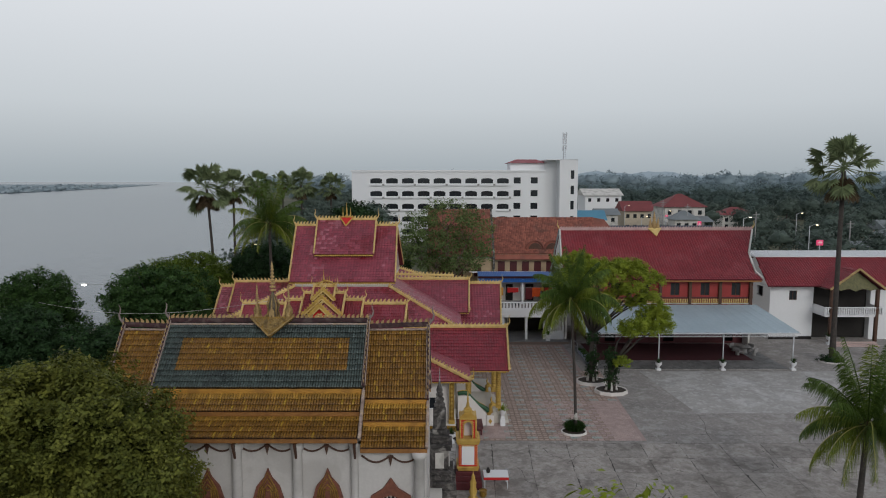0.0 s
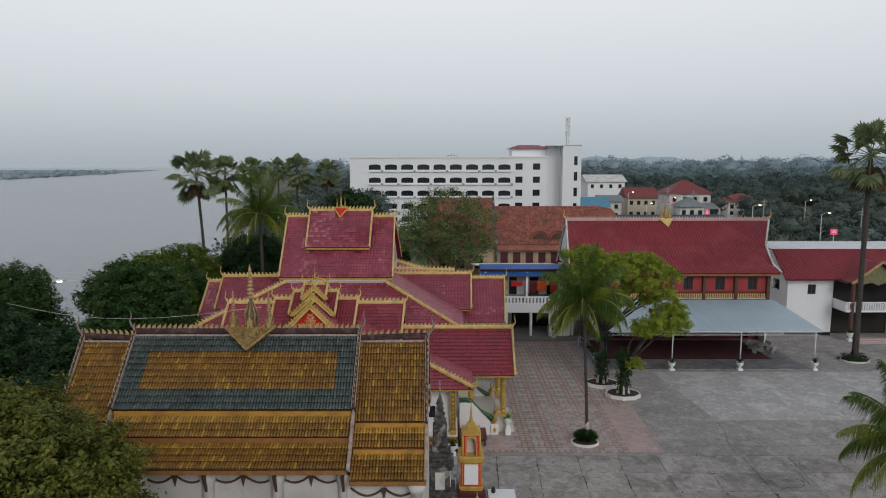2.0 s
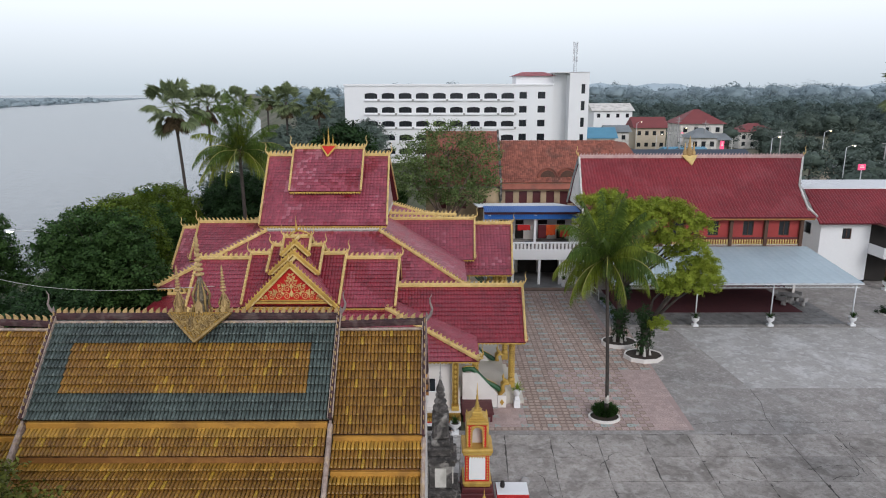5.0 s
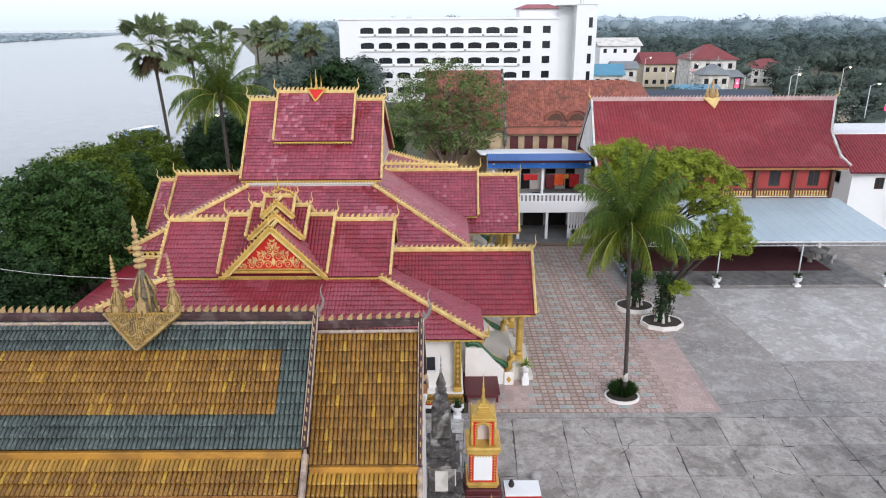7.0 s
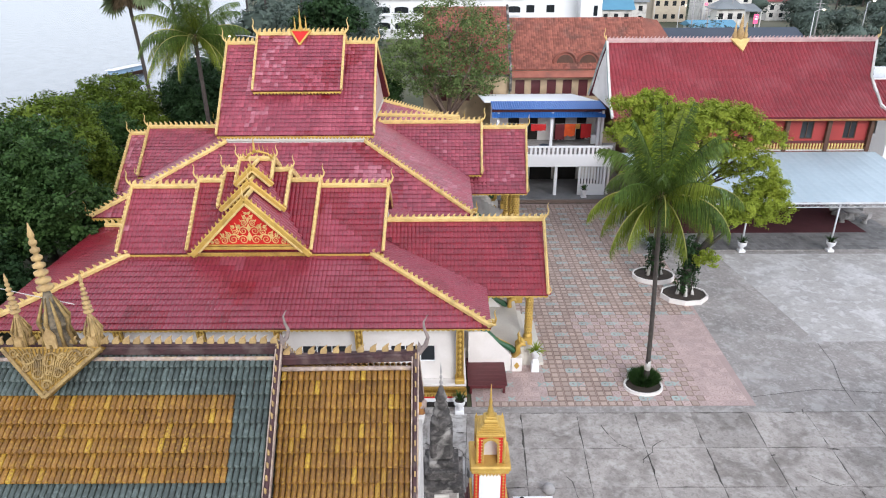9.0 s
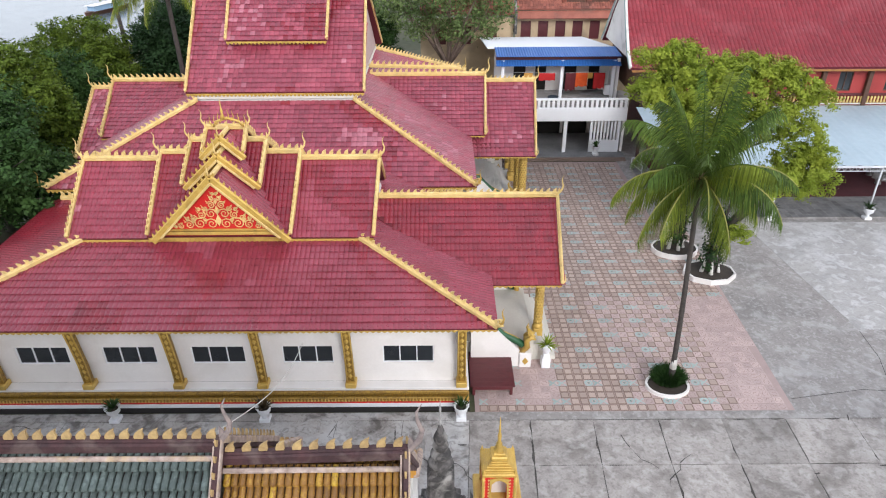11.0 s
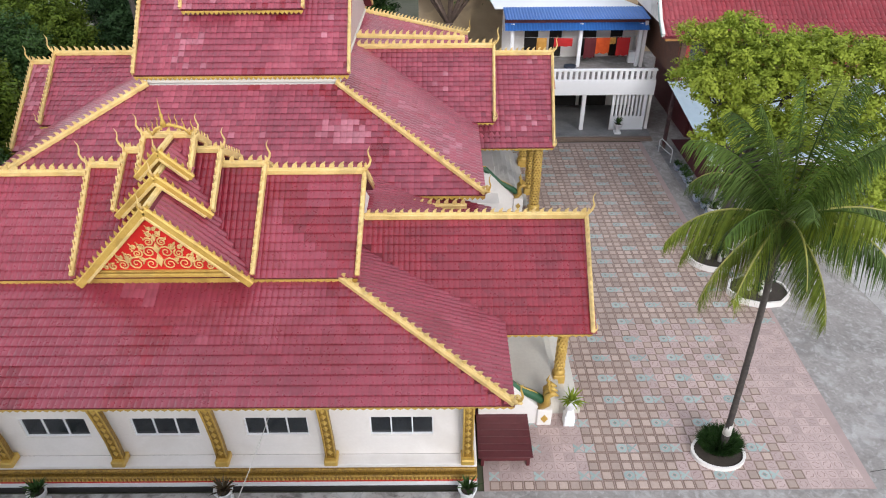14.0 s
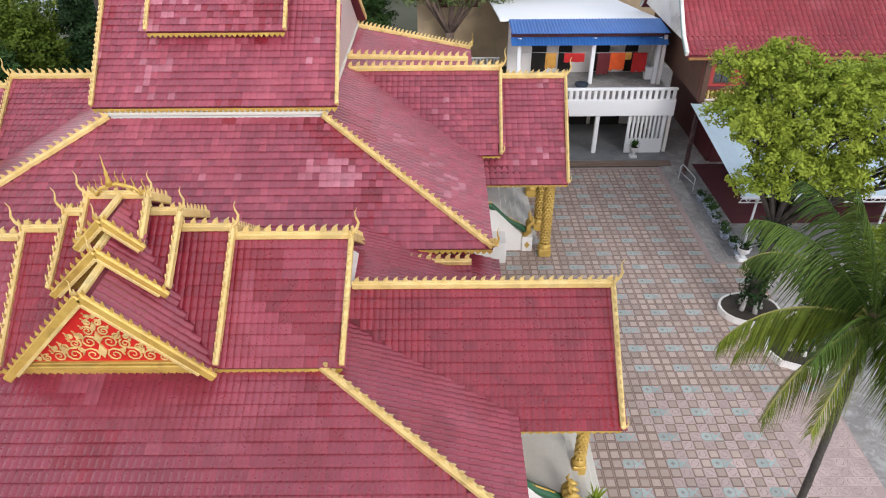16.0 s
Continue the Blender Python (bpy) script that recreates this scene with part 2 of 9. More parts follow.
M_CONCRETE_PALE = mat("pale_concrete", (0.42, 0.402, 0.382), (0.33, 0.315, 0.298), rough=0.8, scale=0.5, fine=9, fine_mix=0.5, bump=0.15, stain=(0.55, 0.545, 0.535), stain_scale=0.35, stain_amount=0.6, patch=(0.27, 0.262, 0.255), patch_scale=0.9, patch_amount=0.4,
                      blots=(((0.60, 0.595, 0.585), 1.6, 0.5, 1.0), ((0.24, 0.232, 0.222), 4.0, 0.35, 0.8)))
M_CONCRETE_MID = mat("grey_screed", (0.33, 0.305, 0.285), (0.24, 0.221, 0.206), rough=0.85, scale=0.4, fine=9, fine_mix=0.5, bump=0.2, stain=(0.18, 0.171, 0.162), stain_scale=0.35, stain_amount=0.5, patch=(0.46, 0.445, 0.43), patch_scale=0.9, patch_amount=0.45,
                     blots=(((0.49, 0.475, 0.46), 3.4, 0.4, 1.2), ((0.15, 0.141, 0.132), 2.1, 0.35, 0.9)))
M_JOINT = mat("dark_joint_soil", (0.085, 0.078, 0.07), (0.05, 0.046, 0.04), rough=0.95, scale=2.0)
M_PINK = mat("pink_floor_tile", (0.50, 0.385, 0.355), (0.41, 0.305, 0.28), rough=0.6, scale=0.6, fine=14, bump=0.08, island=0.12, fine_mix=0.6)
M_TILE_BROWN = mat("brown_tile_border", (0.25, 0.172, 0.132), (0.20, 0.137, 0.105), rough=0.6, scale=0.6, fine=9, bump=0.08, island=0.12)
M_TILE_GREEN = mat("sea_green_tile_motif", (0.36, 0.445, 0.42), (0.28, 0.365, 0.345), rough=0.6, scale=0.8, fine=9, bump=0.08, island=0.12)
M_GREY_TILE = mat("grey_floor_tile", (0.22, 0.22, 0.22), (0.14, 0.14, 0.145), rough=0.6, scale=0.8, fine=9, bump=0.08, island=0.25)
M_STEEL_BLUE = mat("pale_blue_metal_sheet", (0.40, 0.50, 0.55), (0.35, 0.44, 0.49), rough=0.45, metal=0.1, scale=0.3, fine=3, bump=0.03)
M_BLUE = mat("bright_blue_metal_sheet", (0.03, 0.14, 0.42), (0.03, 0.11, 0.33), rough=0.5, metal=0.1, scale=0.5)
M_NAVY = mat("dull_navy_metal_sheet", (0.035, 0.05, 0.075), rough=0.6, scale=0.5)
M_GREEN = mat("dark_green_paint", (0.02, 0.10, 0.04), (0.015, 0.07, 0.03), rough=0.4, scale=3)
M_SOIL = mat("dark_soil", (0.05, 0.038, 0.028), (0.03, 0.024, 0.018), rough=0.95, scale=3, fine=20, bump=0.6)
M_GROUND = mat("earth_and_scrub", (0.10, 0.10, 0.055), (0.06, 0.07, 0.035), rough=0.95, scale=0.08, fine=1.5, bump=0.3, stain=(0.17, 0.15, 0.12), stain_scale=0.02, stain_amount=0.6)
M_BARK = mat("grey_brown_bark", (0.12, 0.10, 0.085), (0.06, 0.05, 0.042), rough=0.9, scale=3, fine=16, bump=0.6)
M_TWIG = mat("pinkish_brown_bark", (0.22, 0.155, 0.125), (0.13, 0.09, 0.072), rough=0.9, scale=3, fine=16, bump=0.5)
M_PALMBARK = mat("dark_palm_bark", (0.07, 0.058, 0.05), (0.035, 0.03, 0.027), rough=0.9, scale=4, fine=14, bump=0.6)
M_LEAF_DARK = leaf_mat("dark_mango_leaf", (0.037, 0.075, 0.027), (0.015, 0.037, 0.0135), island=0.35)
M_LEAF_MID = leaf_mat("green_leaf", (0.058, 0.112, 0.030), (0.024, 0.056, 0.016), island=0.35)
M_LEAF_NEAR = leaf_mat("olive_green_leaf", (0.19, 0.195, 0.038), (0.062, 0.082, 0.018), island=0.4)
M_LEAF_BRIGHT = leaf_mat("bright_yellow_green_leaf", (0.31, 0.36, 0.045), (0.20, 0.275, 0.034), island=0.14)
M_LEAF_GREY = leaf_mat("sparse_grey_green_leaf", (0.165, 0.22, 0.075), (0.085, 0.135, 0.045), island=0.45)
M_LEAF_PALM = leaf_mat("palm_leaflet", (0.105, 0.160, 0.030), (0.042, 0.078, 0.016), island=0.45, rough=0.45)
M_LEAF_PALM_OLD = leaf_mat("yellowing_palm_leaflet", (0.205, 0.245, 0.030), (0.085, 0.125, 0.018), island=0.4, rough=0.45)
M_LEAF_FAN = leaf_mat("fan_palm_blade", (0.20, 0.24, 0.12), (0.11, 0.145, 0.07), island=0.35)
M_LEAF_DRY = leaf_mat("dry_palm_blade", (0.14, 0.10, 0.055), (0.07, 0.05, 0.03))
# haze is mixed into these foliage colours, paler and bluer with distance
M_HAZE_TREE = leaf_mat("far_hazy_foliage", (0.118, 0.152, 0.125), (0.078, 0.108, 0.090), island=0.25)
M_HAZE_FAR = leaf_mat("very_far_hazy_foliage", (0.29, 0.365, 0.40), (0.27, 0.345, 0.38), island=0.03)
M_WATER = mat("grey_river_water", (0.10, 0.125, 0.145), (0.09, 0.113, 0.132), rough=0.2, scale=0.01, fine=0.35, bump=0.02, spec=0.2, sheen_noise=0.05)
M_ROBE = mat("saffron_cloth", (0.65, 0.10, 0.015), (0.5, 0.06, 0.01), rough=0.9, scale=3)
M_ROBE_RED = mat("red_cloth", (0.5, 0.02, 0.02), rough=0.9)
M_ROBE_DARK = mat("maroon_cloth", (0.12, 0.015, 0.02), rough=0.9)
M_STATUE = mat("grey_cement", (0.36, 0.35, 0.34), (0.26, 0.255, 0.25), rough=0.85, scale=4, fine=20, bump=0.3)
M_STEEL = mat("painted_white_steel", (0.62, 0.64, 0.66), rough=0.5)
M_LAMP = lamp_mat("lit_street_lamp", (1.0, 0.72, 0.35), 14.0)
M_LAMP_WHITE = lamp_mat("lit_white_lamp", (1.0, 0.9, 0.75), 14.0)
M_SIGN = lamp_mat("lit_pink_red_sign", (0.9, 0.08, 0.2), 0.7)
M_TILE_FACE = mat("beige_pink_tile_face", (0.46, 0.355, 0.30), (0.37, 0.285, 0.24), rough=0.6, scale=0.6, fine=9, bump=0.08, island=0.16)
M_CARPET = mat("maroon_carpet", (0.075, 0.012, 0.018), (0.055, 0.009, 0.014), rough=0.95, scale=1.5, fine=30, bump=0.3)
M_OLD_TIMBER = mat("blackened_timber", (0.07, 0.028, 0.030), (0.032, 0.015, 0.017), rough=0.8, scale=3, fine=18, bump=0.4, stain=(0.17, 0.13, 0.115), stain_scale=2.0, stain_amount=0.4)
M_GREY_HORN = mat("worn_grey_pink_finial", (0.30, 0.24, 0.22), (0.16, 0.13, 0.125), rough=0.85, scale=4, fine=20, bump=0.4)


# ---- mesh tools ----
class Mesh:
    """Gathers vertices and faces of one part."""

    def __init__(self):
        self.v, self.f, self.s = [], [], []

    def add(self, verts, faces, smooth=False):
        o = len(self.v)
        self.v += [tuple(p) for p in verts]
        self.f += [tuple(i + o for i in f) for f in faces]
        self.s += [smooth] * len(faces)
        return self

    def box(self, x0, x1, y0, y1, z0, z1, b=0.0, m=None):
        """A box, its edges chamfered by b, moved by m."""
        cx, cy, cz, hx, hy, hz = (x0 + x1) / 2, (y0 + y1) / 2, (z0 + z1) / 2, (x1 - x0) / 2, (y1 - y0) / 2, (z1 - z0) / 2
        b = min(b, hx * 0.45, hy * 0.45, hz * 0.45)
        if b <= 0:
            vs = [Vector((cx + sx * hx, cy + sy * hy, cz + sz * hz)) for sx in (-1, 1) for sy in (-1, 1) for sz in (-1, 1)]
            fs = [(0, 1, 3, 2), (4, 6, 7, 5), (0, 4, 5, 1), (2, 3, 7, 6), (0, 2, 6, 4), (1, 5, 7, 3)]
        else:
            vs, idx = [], {}
            for sx in (-1, 1):
                for sy in (-1, 1):
                    for sz in (-1, 1):
                        for a in range(3):
                            d = [b, b, b]
                            d[a] = 0
                            idx[sx, sy, sz, a] = len(vs)
                            vs.append(Vector((cx + sx * (hx - d[0]), cy + sy * (hy - d[1]), cz + sz * (hz - d[2]))))
            fs = []
            for a in range(3):
                for s in (-1, 1):
                    q = []
                    for p, r in ((-1, -1), (1, -1), (1, 1), (-1, 1)):
                        k = [0, 0, 0]
                        k[a], k[(a + 1) % 3], k[(a + 2) % 3] = s, p, r
                        q.append(idx[k[0], k[1], k[2], a])
                    fs.append(tuple(q if s > 0 else q[::-1]))
            for a in range(3):
                e, g = (a + 1) % 3, (a + 2) % 3
                for se in (-1, 1):
                    for sg in (-1, 1):
                        k0, k1 = [0, 0, 0], [0, 0, 0]
                        k0[a], k1[a] = -1, 1
                        k0[e] = k1[e] = se
                        k0[g] = k1[g] = sg
                        q = (idx[(*k0, e)], idx[(*k1, e)], idx[(*k1, g)], idx[(*k0, g)])
                        fs.append(q if se * sg > 0 else q[::-1])
            for sx in (-1, 1):
                for sy in (-1, 1):
                    for sz in (-1, 1):
                        q = tuple(idx[sx, sy, sz, a] for a in range(3))
                        fs.append(q if sx * sy * sz > 0 else q[::-1])
        if m:
            vs = [m @ p for p in vs]
        return self.add(vs, fs)

    def tube(self, pts, radii, n=8, smooth=True, cap=True):
        """A round bar along pts."""
        pts = [Vector(p) for p in pts]
        vs, fs = [], []
        ref = Vector((0, 0, 1))
        for i, p in enumerate(pts):
            d = (pts[min(i + 1, len(pts) - 1)] - pts[max(i - 1, 0)]).normalized()
            if abs(d.dot(ref)) > 0.95:
                ref = Vector((1, 0, 0)) if abs(d.x) < 0.9 else Vector((0, 1, 0))
            a = d.cross(ref).normalized()
            c = d.cross(a)
            ref = a.cross(d)
            for k in range(n):
                t = 2 * math.pi * k / n
                vs.append(p + (a * math.cos(t) + c * math.sin(t)) * radii[i])
        for i in range(len(pts) - 1):
            for k in range(n):
                fs.append((i * n + k, i * n + (k + 1) % n, (i + 1) * n + (k + 1) % n, (i + 1) * n + k))
        if cap:
            fs.append(tuple(range(n))[::-1])
            fs.append(tuple((len(pts) - 1) * n + k for k in range(n)))
        return self.add(vs, fs, smooth)

    def lathe(self, prof, n=12, at=(0, 0, 0), smooth=True, turn=0.0):
        """Turned shape: prof of (radius, height) from the bottom up."""
        vs, fs = [], []
        for r, z in prof:
            for k in range(n):
                t = 2 * math.pi * k / n + turn
                vs.append((at[0] + r * math.cos(t), at[1] + r * math.sin(t), at[2] + z))
        for i in range(len(prof) - 1):
            for k in range(n):
                fs.append((i * n + k, i * n + (k + 1) % n, (i + 1) * n + (k + 1) % n, (i + 1) * n + k))
        fs.append(tuple(range(n))[::-1])
        fs.append(tuple((len(prof) - 1) * n + k for k in range(n)))
        return self.add(vs, fs, smooth)

    def plate(self, outline, thick, m=None, smooth=False):
        """An outline in the x-z plane, thickened along y."""
        k = len(outline)
        vs = [Vector((x, -thick / 2, z)) for x, z in outline] + [Vector((x, thick / 2, z)) for x, z in outline]
        fs = [tuple(range(k)), tuple(range(2 * k - 1, k - 1, -1))]
        fs += [(i, i + k, (i + 1) % k + k, (i + 1) % k) for i in range(k)]
        if m:
            vs = [m @ p for p in vs]
        return self.add(vs, fs, smooth)

    def slab(self, pts, thick, n=None):
        """A flat polygon of 3D points, thickened downwards along its normal."""
        pts = [Vector(p) for p in pts]
        n = n or (pts[1] - pts[0]).cross(pts[2] - pts[0]).normalized()
        k = len(pts)
        vs = pts + [p - n * thick for p in pts]
        fs = [tuple(range(k)), tuple(range(2 * k - 1, k - 1, -1))] + [(i, i + k, (i + 1) % k + k, (i + 1) % k) for i in range(k)]
        return self.add(vs, fs)

    def beam(self, p, q, w, h, b=0.02, up=(0, 0, 1)):
        """A square bar from p to q, w wide and h high, centred on the line."""
        p, q = Vector(p), Vector(q)
        d = (q - p)
        m = frame_of(p, d, up)
        return self.box(0, d.length, -w / 2, w / 2, -h / 2, h / 2, b, m)

    def data(self, name):
        me = bpy.data.meshes.new(name)
        me.from_pydata(self.v, [], self.f)
        me.polygons.foreach_set("use_smooth", self.s)
        return me


def frame_of(p, d, up=(0, 0, 1)):
    """A pose at p whose x axis runs along d and whose z axis is nearest to up."""
    x = Vector(d).normalized()
    z = Vector(up)
    y = z.cross(x)
    y = y.normalized() if y.length > 1e-6 else Vector((0, 1, 0))
    z = x.cross(y)
    return Matrix(((x.x, y.x, z.x, p[0]), (x.y, y.y, z.y, p[1]), (x.z, y.z, z.z, p[2]), (0, 0, 0, 1)))


def part(name, mesh, material, parent, label="", m=None, kind=""):
    """One mesh object under a thing or under a part."""
    if isinstance(mesh, Mesh):
        mesh = mesh.data(name)
    if material and not mesh.materials:
        mesh.materials.append(material)
    ob = new(name, mesh)
    ob.parent = parent
    if m is not None:
        ob.matrix_basis = m
    return tagged(ob, label, "", "", kind)


def thing(name, label, category, at=(0, 0, 0), group="", kind="", turn=0.0):
    ob = new(name)
    ob.empty_display_size = 0.3
    ob.matrix_basis = pose(*at, 0, 0, turn)
    return tagged(ob, label, category, group, kind)


def solid(name, mesh, material, label, category, at=(0, 0, 0), group="", kind="", turn=0.0):
    """A thing of a single mesh."""
    me = mesh.data(name) if isinstance(mesh, Mesh) else mesh
    me.materials.append(material)
    ob = new(name, me)
    ob.matrix_basis = pose(*at, 0, 0, turn)
    return tagged(ob, label, category, group, kind)


def wall_grid(mesh, u0, u1, z0, z1, openings, place):
    """A wall as one closed shell with rectangular openings (u0, u1, z0, z1) through it; place(u, z, side) gives a point."""
    us = sorted({u0, u1, *[o[0] for o in openings], *[o[1] for o in openings]})
    zs = sorted({z0, z1, *[o[2] for o in openings], *[o[3] for o in openings]})
    us, zs = [u for u in us if u0 <= u <= u1], [z for z in zs if z0 <= z <= z1]
    nu, nz = len(us) - 1, len(zs) - 1

    def full(i, j):
        if not (0 <= i < nu and 0 <= j < nz):
            return False
        u, z = (us[i] + us[i + 1]) / 2, (zs[j] + zs[j + 1]) / 2
        return not any(o[0] < u < o[1] and o[2] < z < o[3] for o in openings)

    ids, vs, fs = {}, [], []

    def v(i, j, k):
        if (i, j, k) not in ids:
            ids[i, j, k] = len(vs)
            vs.append(place(us[i], zs[j], k))
        return ids[i, j, k]

    for i in range(nu):
        for j in range(nz):
            if full(i, j):
                fs.append((v(i, j, 0), v(i + 1, j, 0), v(i + 1, j + 1, 0), v(i, j + 1, 0)))
                fs.append((v(i, j + 1, 1), v(i + 1, j + 1, 1), v(i + 1, j, 1), v(i, j, 1)))
                if not full(i - 1, j):
                    fs.append((v(i, j, 1), v(i, j, 0), v(i, j + 1, 0), v(i, j + 1, 1)))
                if not full(i + 1, j):
                    fs.append((v(i + 1, j, 0), v(i + 1, j, 1), v(i + 1, j + 1, 1), v(i + 1, j + 1, 0)))
                if not full(i, j - 1):
                    fs.append((v(i, j, 0), v(i, j, 1), v(i + 1, j, 1), v(i + 1, j, 0)))
                if not full(i, j + 1):
                    fs.append((v(i, j + 1, 1), v(i, j + 1, 0), v(i + 1, j + 1, 0), v(i + 1, j + 1, 1)))
    mesh.add(vs, fs)


def wall_x(mesh, x0, x1, y, thick, z0, z1, openings=()):
    wall_grid(mesh, x0, x1, z0, z1, list(openings), lambda u, z, k: (u, y + thick * k, z))


def wall_y(mesh, y0, y1, x, thick, z0, z1, openings=()):
    wall_grid(mesh, y0, y1, z0, z1, list(openings), lambda u, z, k: (x + thick * (1 - k), u, z))


def walls(parent, name, material, specs):
    """Each wall of a building as a part of its own: (axis, from, to, at, thickness, bottom, top, openings)."""
    for axis, a, b, at, thick, z0, z1, holes in specs:
        me = Mesh()
        (wall_x if axis == "x" else wall_y)(me, a, b, at, thick, z0, z1, holes)
        part(name, me, material, parent)


# ---- roofs ----
def tile_shape(w, l, rolls, rise, lip, seg=4):
    """One roof tile: rolls across its width, its lower end raised over the next course."""
    n = rolls * seg
    hs = [rise * abs(math.sin(math.pi * i / seg)) ** 0.8 for i in range(n + 1)]
    vs = [(w * i / n, 0, lip + hs[i]) for i in range(n + 1)] + [(w * i / n, l * 1.08, hs[i] * 0.9) for i in range(n + 1)]
    vs += [(w * i / n, 0.05, -0.01) for i in range(n + 1)]
    fs = [(i, i + 1, i + n + 2, i + n + 1) for i in range(n)] + [(i + 2 * n + 2, i + 2 * n + 3, i + 1, i) for i in range(n)]
    return np.array(vs), fs


def barrel_shape(w, l):
    """A half-round barrel tile with a rounded nose, narrower than its column so that a dark channel shows beside it."""
    n = 6
    vs = []
    for row, (y, k, lift) in enumerate(((-0.02, 0.84, 0.088), (0.015, 0.96, 0.095), (l * 1.03, 0.84, 0.002))):
        for i in range(n + 1):
            a = math.pi * i / n
            vs.append((w / 2 - math.cos(a) * w * 0.495 * k, y, lift + w * 0.46 * math.sin(a) * (0.85 if row == 0 else 1)))
    for i in range(n + 1):
        a = math.pi * i / n
        vs.append((w / 2 - math.cos(a) * w * 0.495 * 0.8, 0.0, 0.0))
    m = n + 1
    fs = [(r * m + i, r * m + i + 1, (r + 1) * m + i + 1, (r + 1) * m + i) for r in range(2) for i in range(n)]
    fs += [(3 * m + i, 3 * m + i + 1, i + 1, i) for i in range(n)]
    return np.array(vs), fs


def inside(poly, u, v):
    hit = False
    for (x0, y0), (x1, y1) in zip(poly, poly[1:] + poly[:1]):
        if (y0 > v) != (y1 > v) and u < (x1 - x0) * (v - y0) / (y1 - y0) + x0:
            hit = not hit
    return hit


def tiled_slope(parent, pts, material, singles=0, w=0.4, l=0.33, rolls=2, rise=0.03, lip=0.042, choose=None, deck_mat=None, seg=4, skip=None):
    """A tiled roof slope. pts: its outline, eave first (left to right as seen from outside), then up. The first singles tiles that
    choose(u, v) likes are pieces of their own, the rest is one joined field of tiles."""
    if material is M_RED_PATCH:
        w, rolls, rise = 0.28, 1, 0.03
    pts = [Vector(p) for p in pts]
    p0 = pts[0]
    u = (pts[1] - p0).normalized()
    n = u.cross(max(pts[2:], key=lambda p: u.cross(p - p0).length) - p0).normalized()
    v = n.cross(u)
    poly = [((p - p0).dot(u), (p - p0).dot(v)) for p in pts]
    slope = part("roof_slope", Mesh().slab(pts, 0.10), deck_mat or M_RED_DECK, parent)
    base = Matrix(((u.x, v.x, n.x, p0.x), (u.y, v.y, n.y, p0.y), (u.z, v.z, n.z, p0.z), (0, 0, 0, 1)))
    us, vs = [q[0] for q in poly], [q[1] for q in poly]
    w, l = (max(us) - min(us)) / max(1, round((max(us) - min(us)) / w)), (max(vs) - min(vs)) / max(1, round((max(vs) - min(vs)) / l))
    shape, faces = barrel_shape(w, l) if rolls == 0 else tile_shape(w, l, rolls, rise, lip, seg)
    spots = []
    v_at = min(vs)
    while v_at < max(vs) - 0.05:
        u_at = min(us)
        while u_at < max(us) - 0.02:
            if inside(poly, u_at + w / 2, v_at + l / 2) and not (skip and skip(u_at + w / 2, v_at + l / 2)):
                spots.append((u_at, v_at))
            u_at += w
        v_at += l
    one, many = [], []
    for s in spots:
        (one if len(one) < singles and (choose is None or choose(*s)) else many).append(s)
    lift = 0.012
    rnd = random.Random(len(spots))
    kinds = TILE_MIX.get(material.name, ())

    def kind_of(a, b):
        """Which firing of tile lies here: patches of replaced tiles with stray single ones round them."""
        at = parent.matrix_basis @ base @ Vector((a + w / 2, b + l / 2, 0))
        at -= Vector((4.5, -1.0, -0.55)) if material is M_RED_PATCH else Vector((2.7, -0.8, -0.35))
        for i, (other, size, level, stray) in enumerate(kinds):
            if noise.fractal(at / size + Vector((7.3 * i, 1.7, 3.1)), 0.9, 2.0, 3) + rnd.uniform(-1, 1) * stray > level:
                return i + 1
        return 0

    if many:
        big, fs, k = np.zeros((len(many), len(shape), 3)), [], len(shape)
        index = []
        for i, (a, b) in enumerate(many):
            index += [kind_of(a, b)] * len(faces)
            big[i] = shape + (a, b, lift + rnd.random() * 0.006)
            fs += [tuple(q + i * k for q in f) for f in faces]
        me = bpy.data.meshes.new("roof_tiles")
        me.from_pydata(big.reshape(-1, 3).tolist(), [], fs)
        me.materials.append(material)
        for other in kinds:
            me.materials.append(other[0])
        me.polygons.foreach_set("material_index", index)
        part("roof_tiles", me, material, slope, "", base, "stuff")
    if one:
        made = []
        for m in [material] + [other[0] for other in kinds]:
            me = bpy.data.meshes.new("roof_tile")
            me.from_pydata(shape.tolist(), [], faces)
            me.materials.append(m)
            made.append(me)
        for a, b in one:
            part("roof_tile", made[kind_of(a, b)], material, slope, "", base @ Matrix.Translation((a, b, lift + rnd.random() * 0.006)))
    return slope


FLAME = [(-0.10, 0.0), (0.10, 0.0), (0.13, 0.10), (0.11, 0.20), (0.16, 0.33), (0.03, 0.26), (-0.08, 0.17), (-0.11, 0.08)]
flame_meshes = {}


def flame_mesh(material, size):
    key = material.name, round(size, 2)
    if key not in flame_meshes:
        me = Mesh().plate([(x * size, z * size) for x, z in FLAME], 0.07 * size).data("crest_flame")
        me.materials.append(material)
        flame_meshes[key] = me
    return flame_meshes[key]


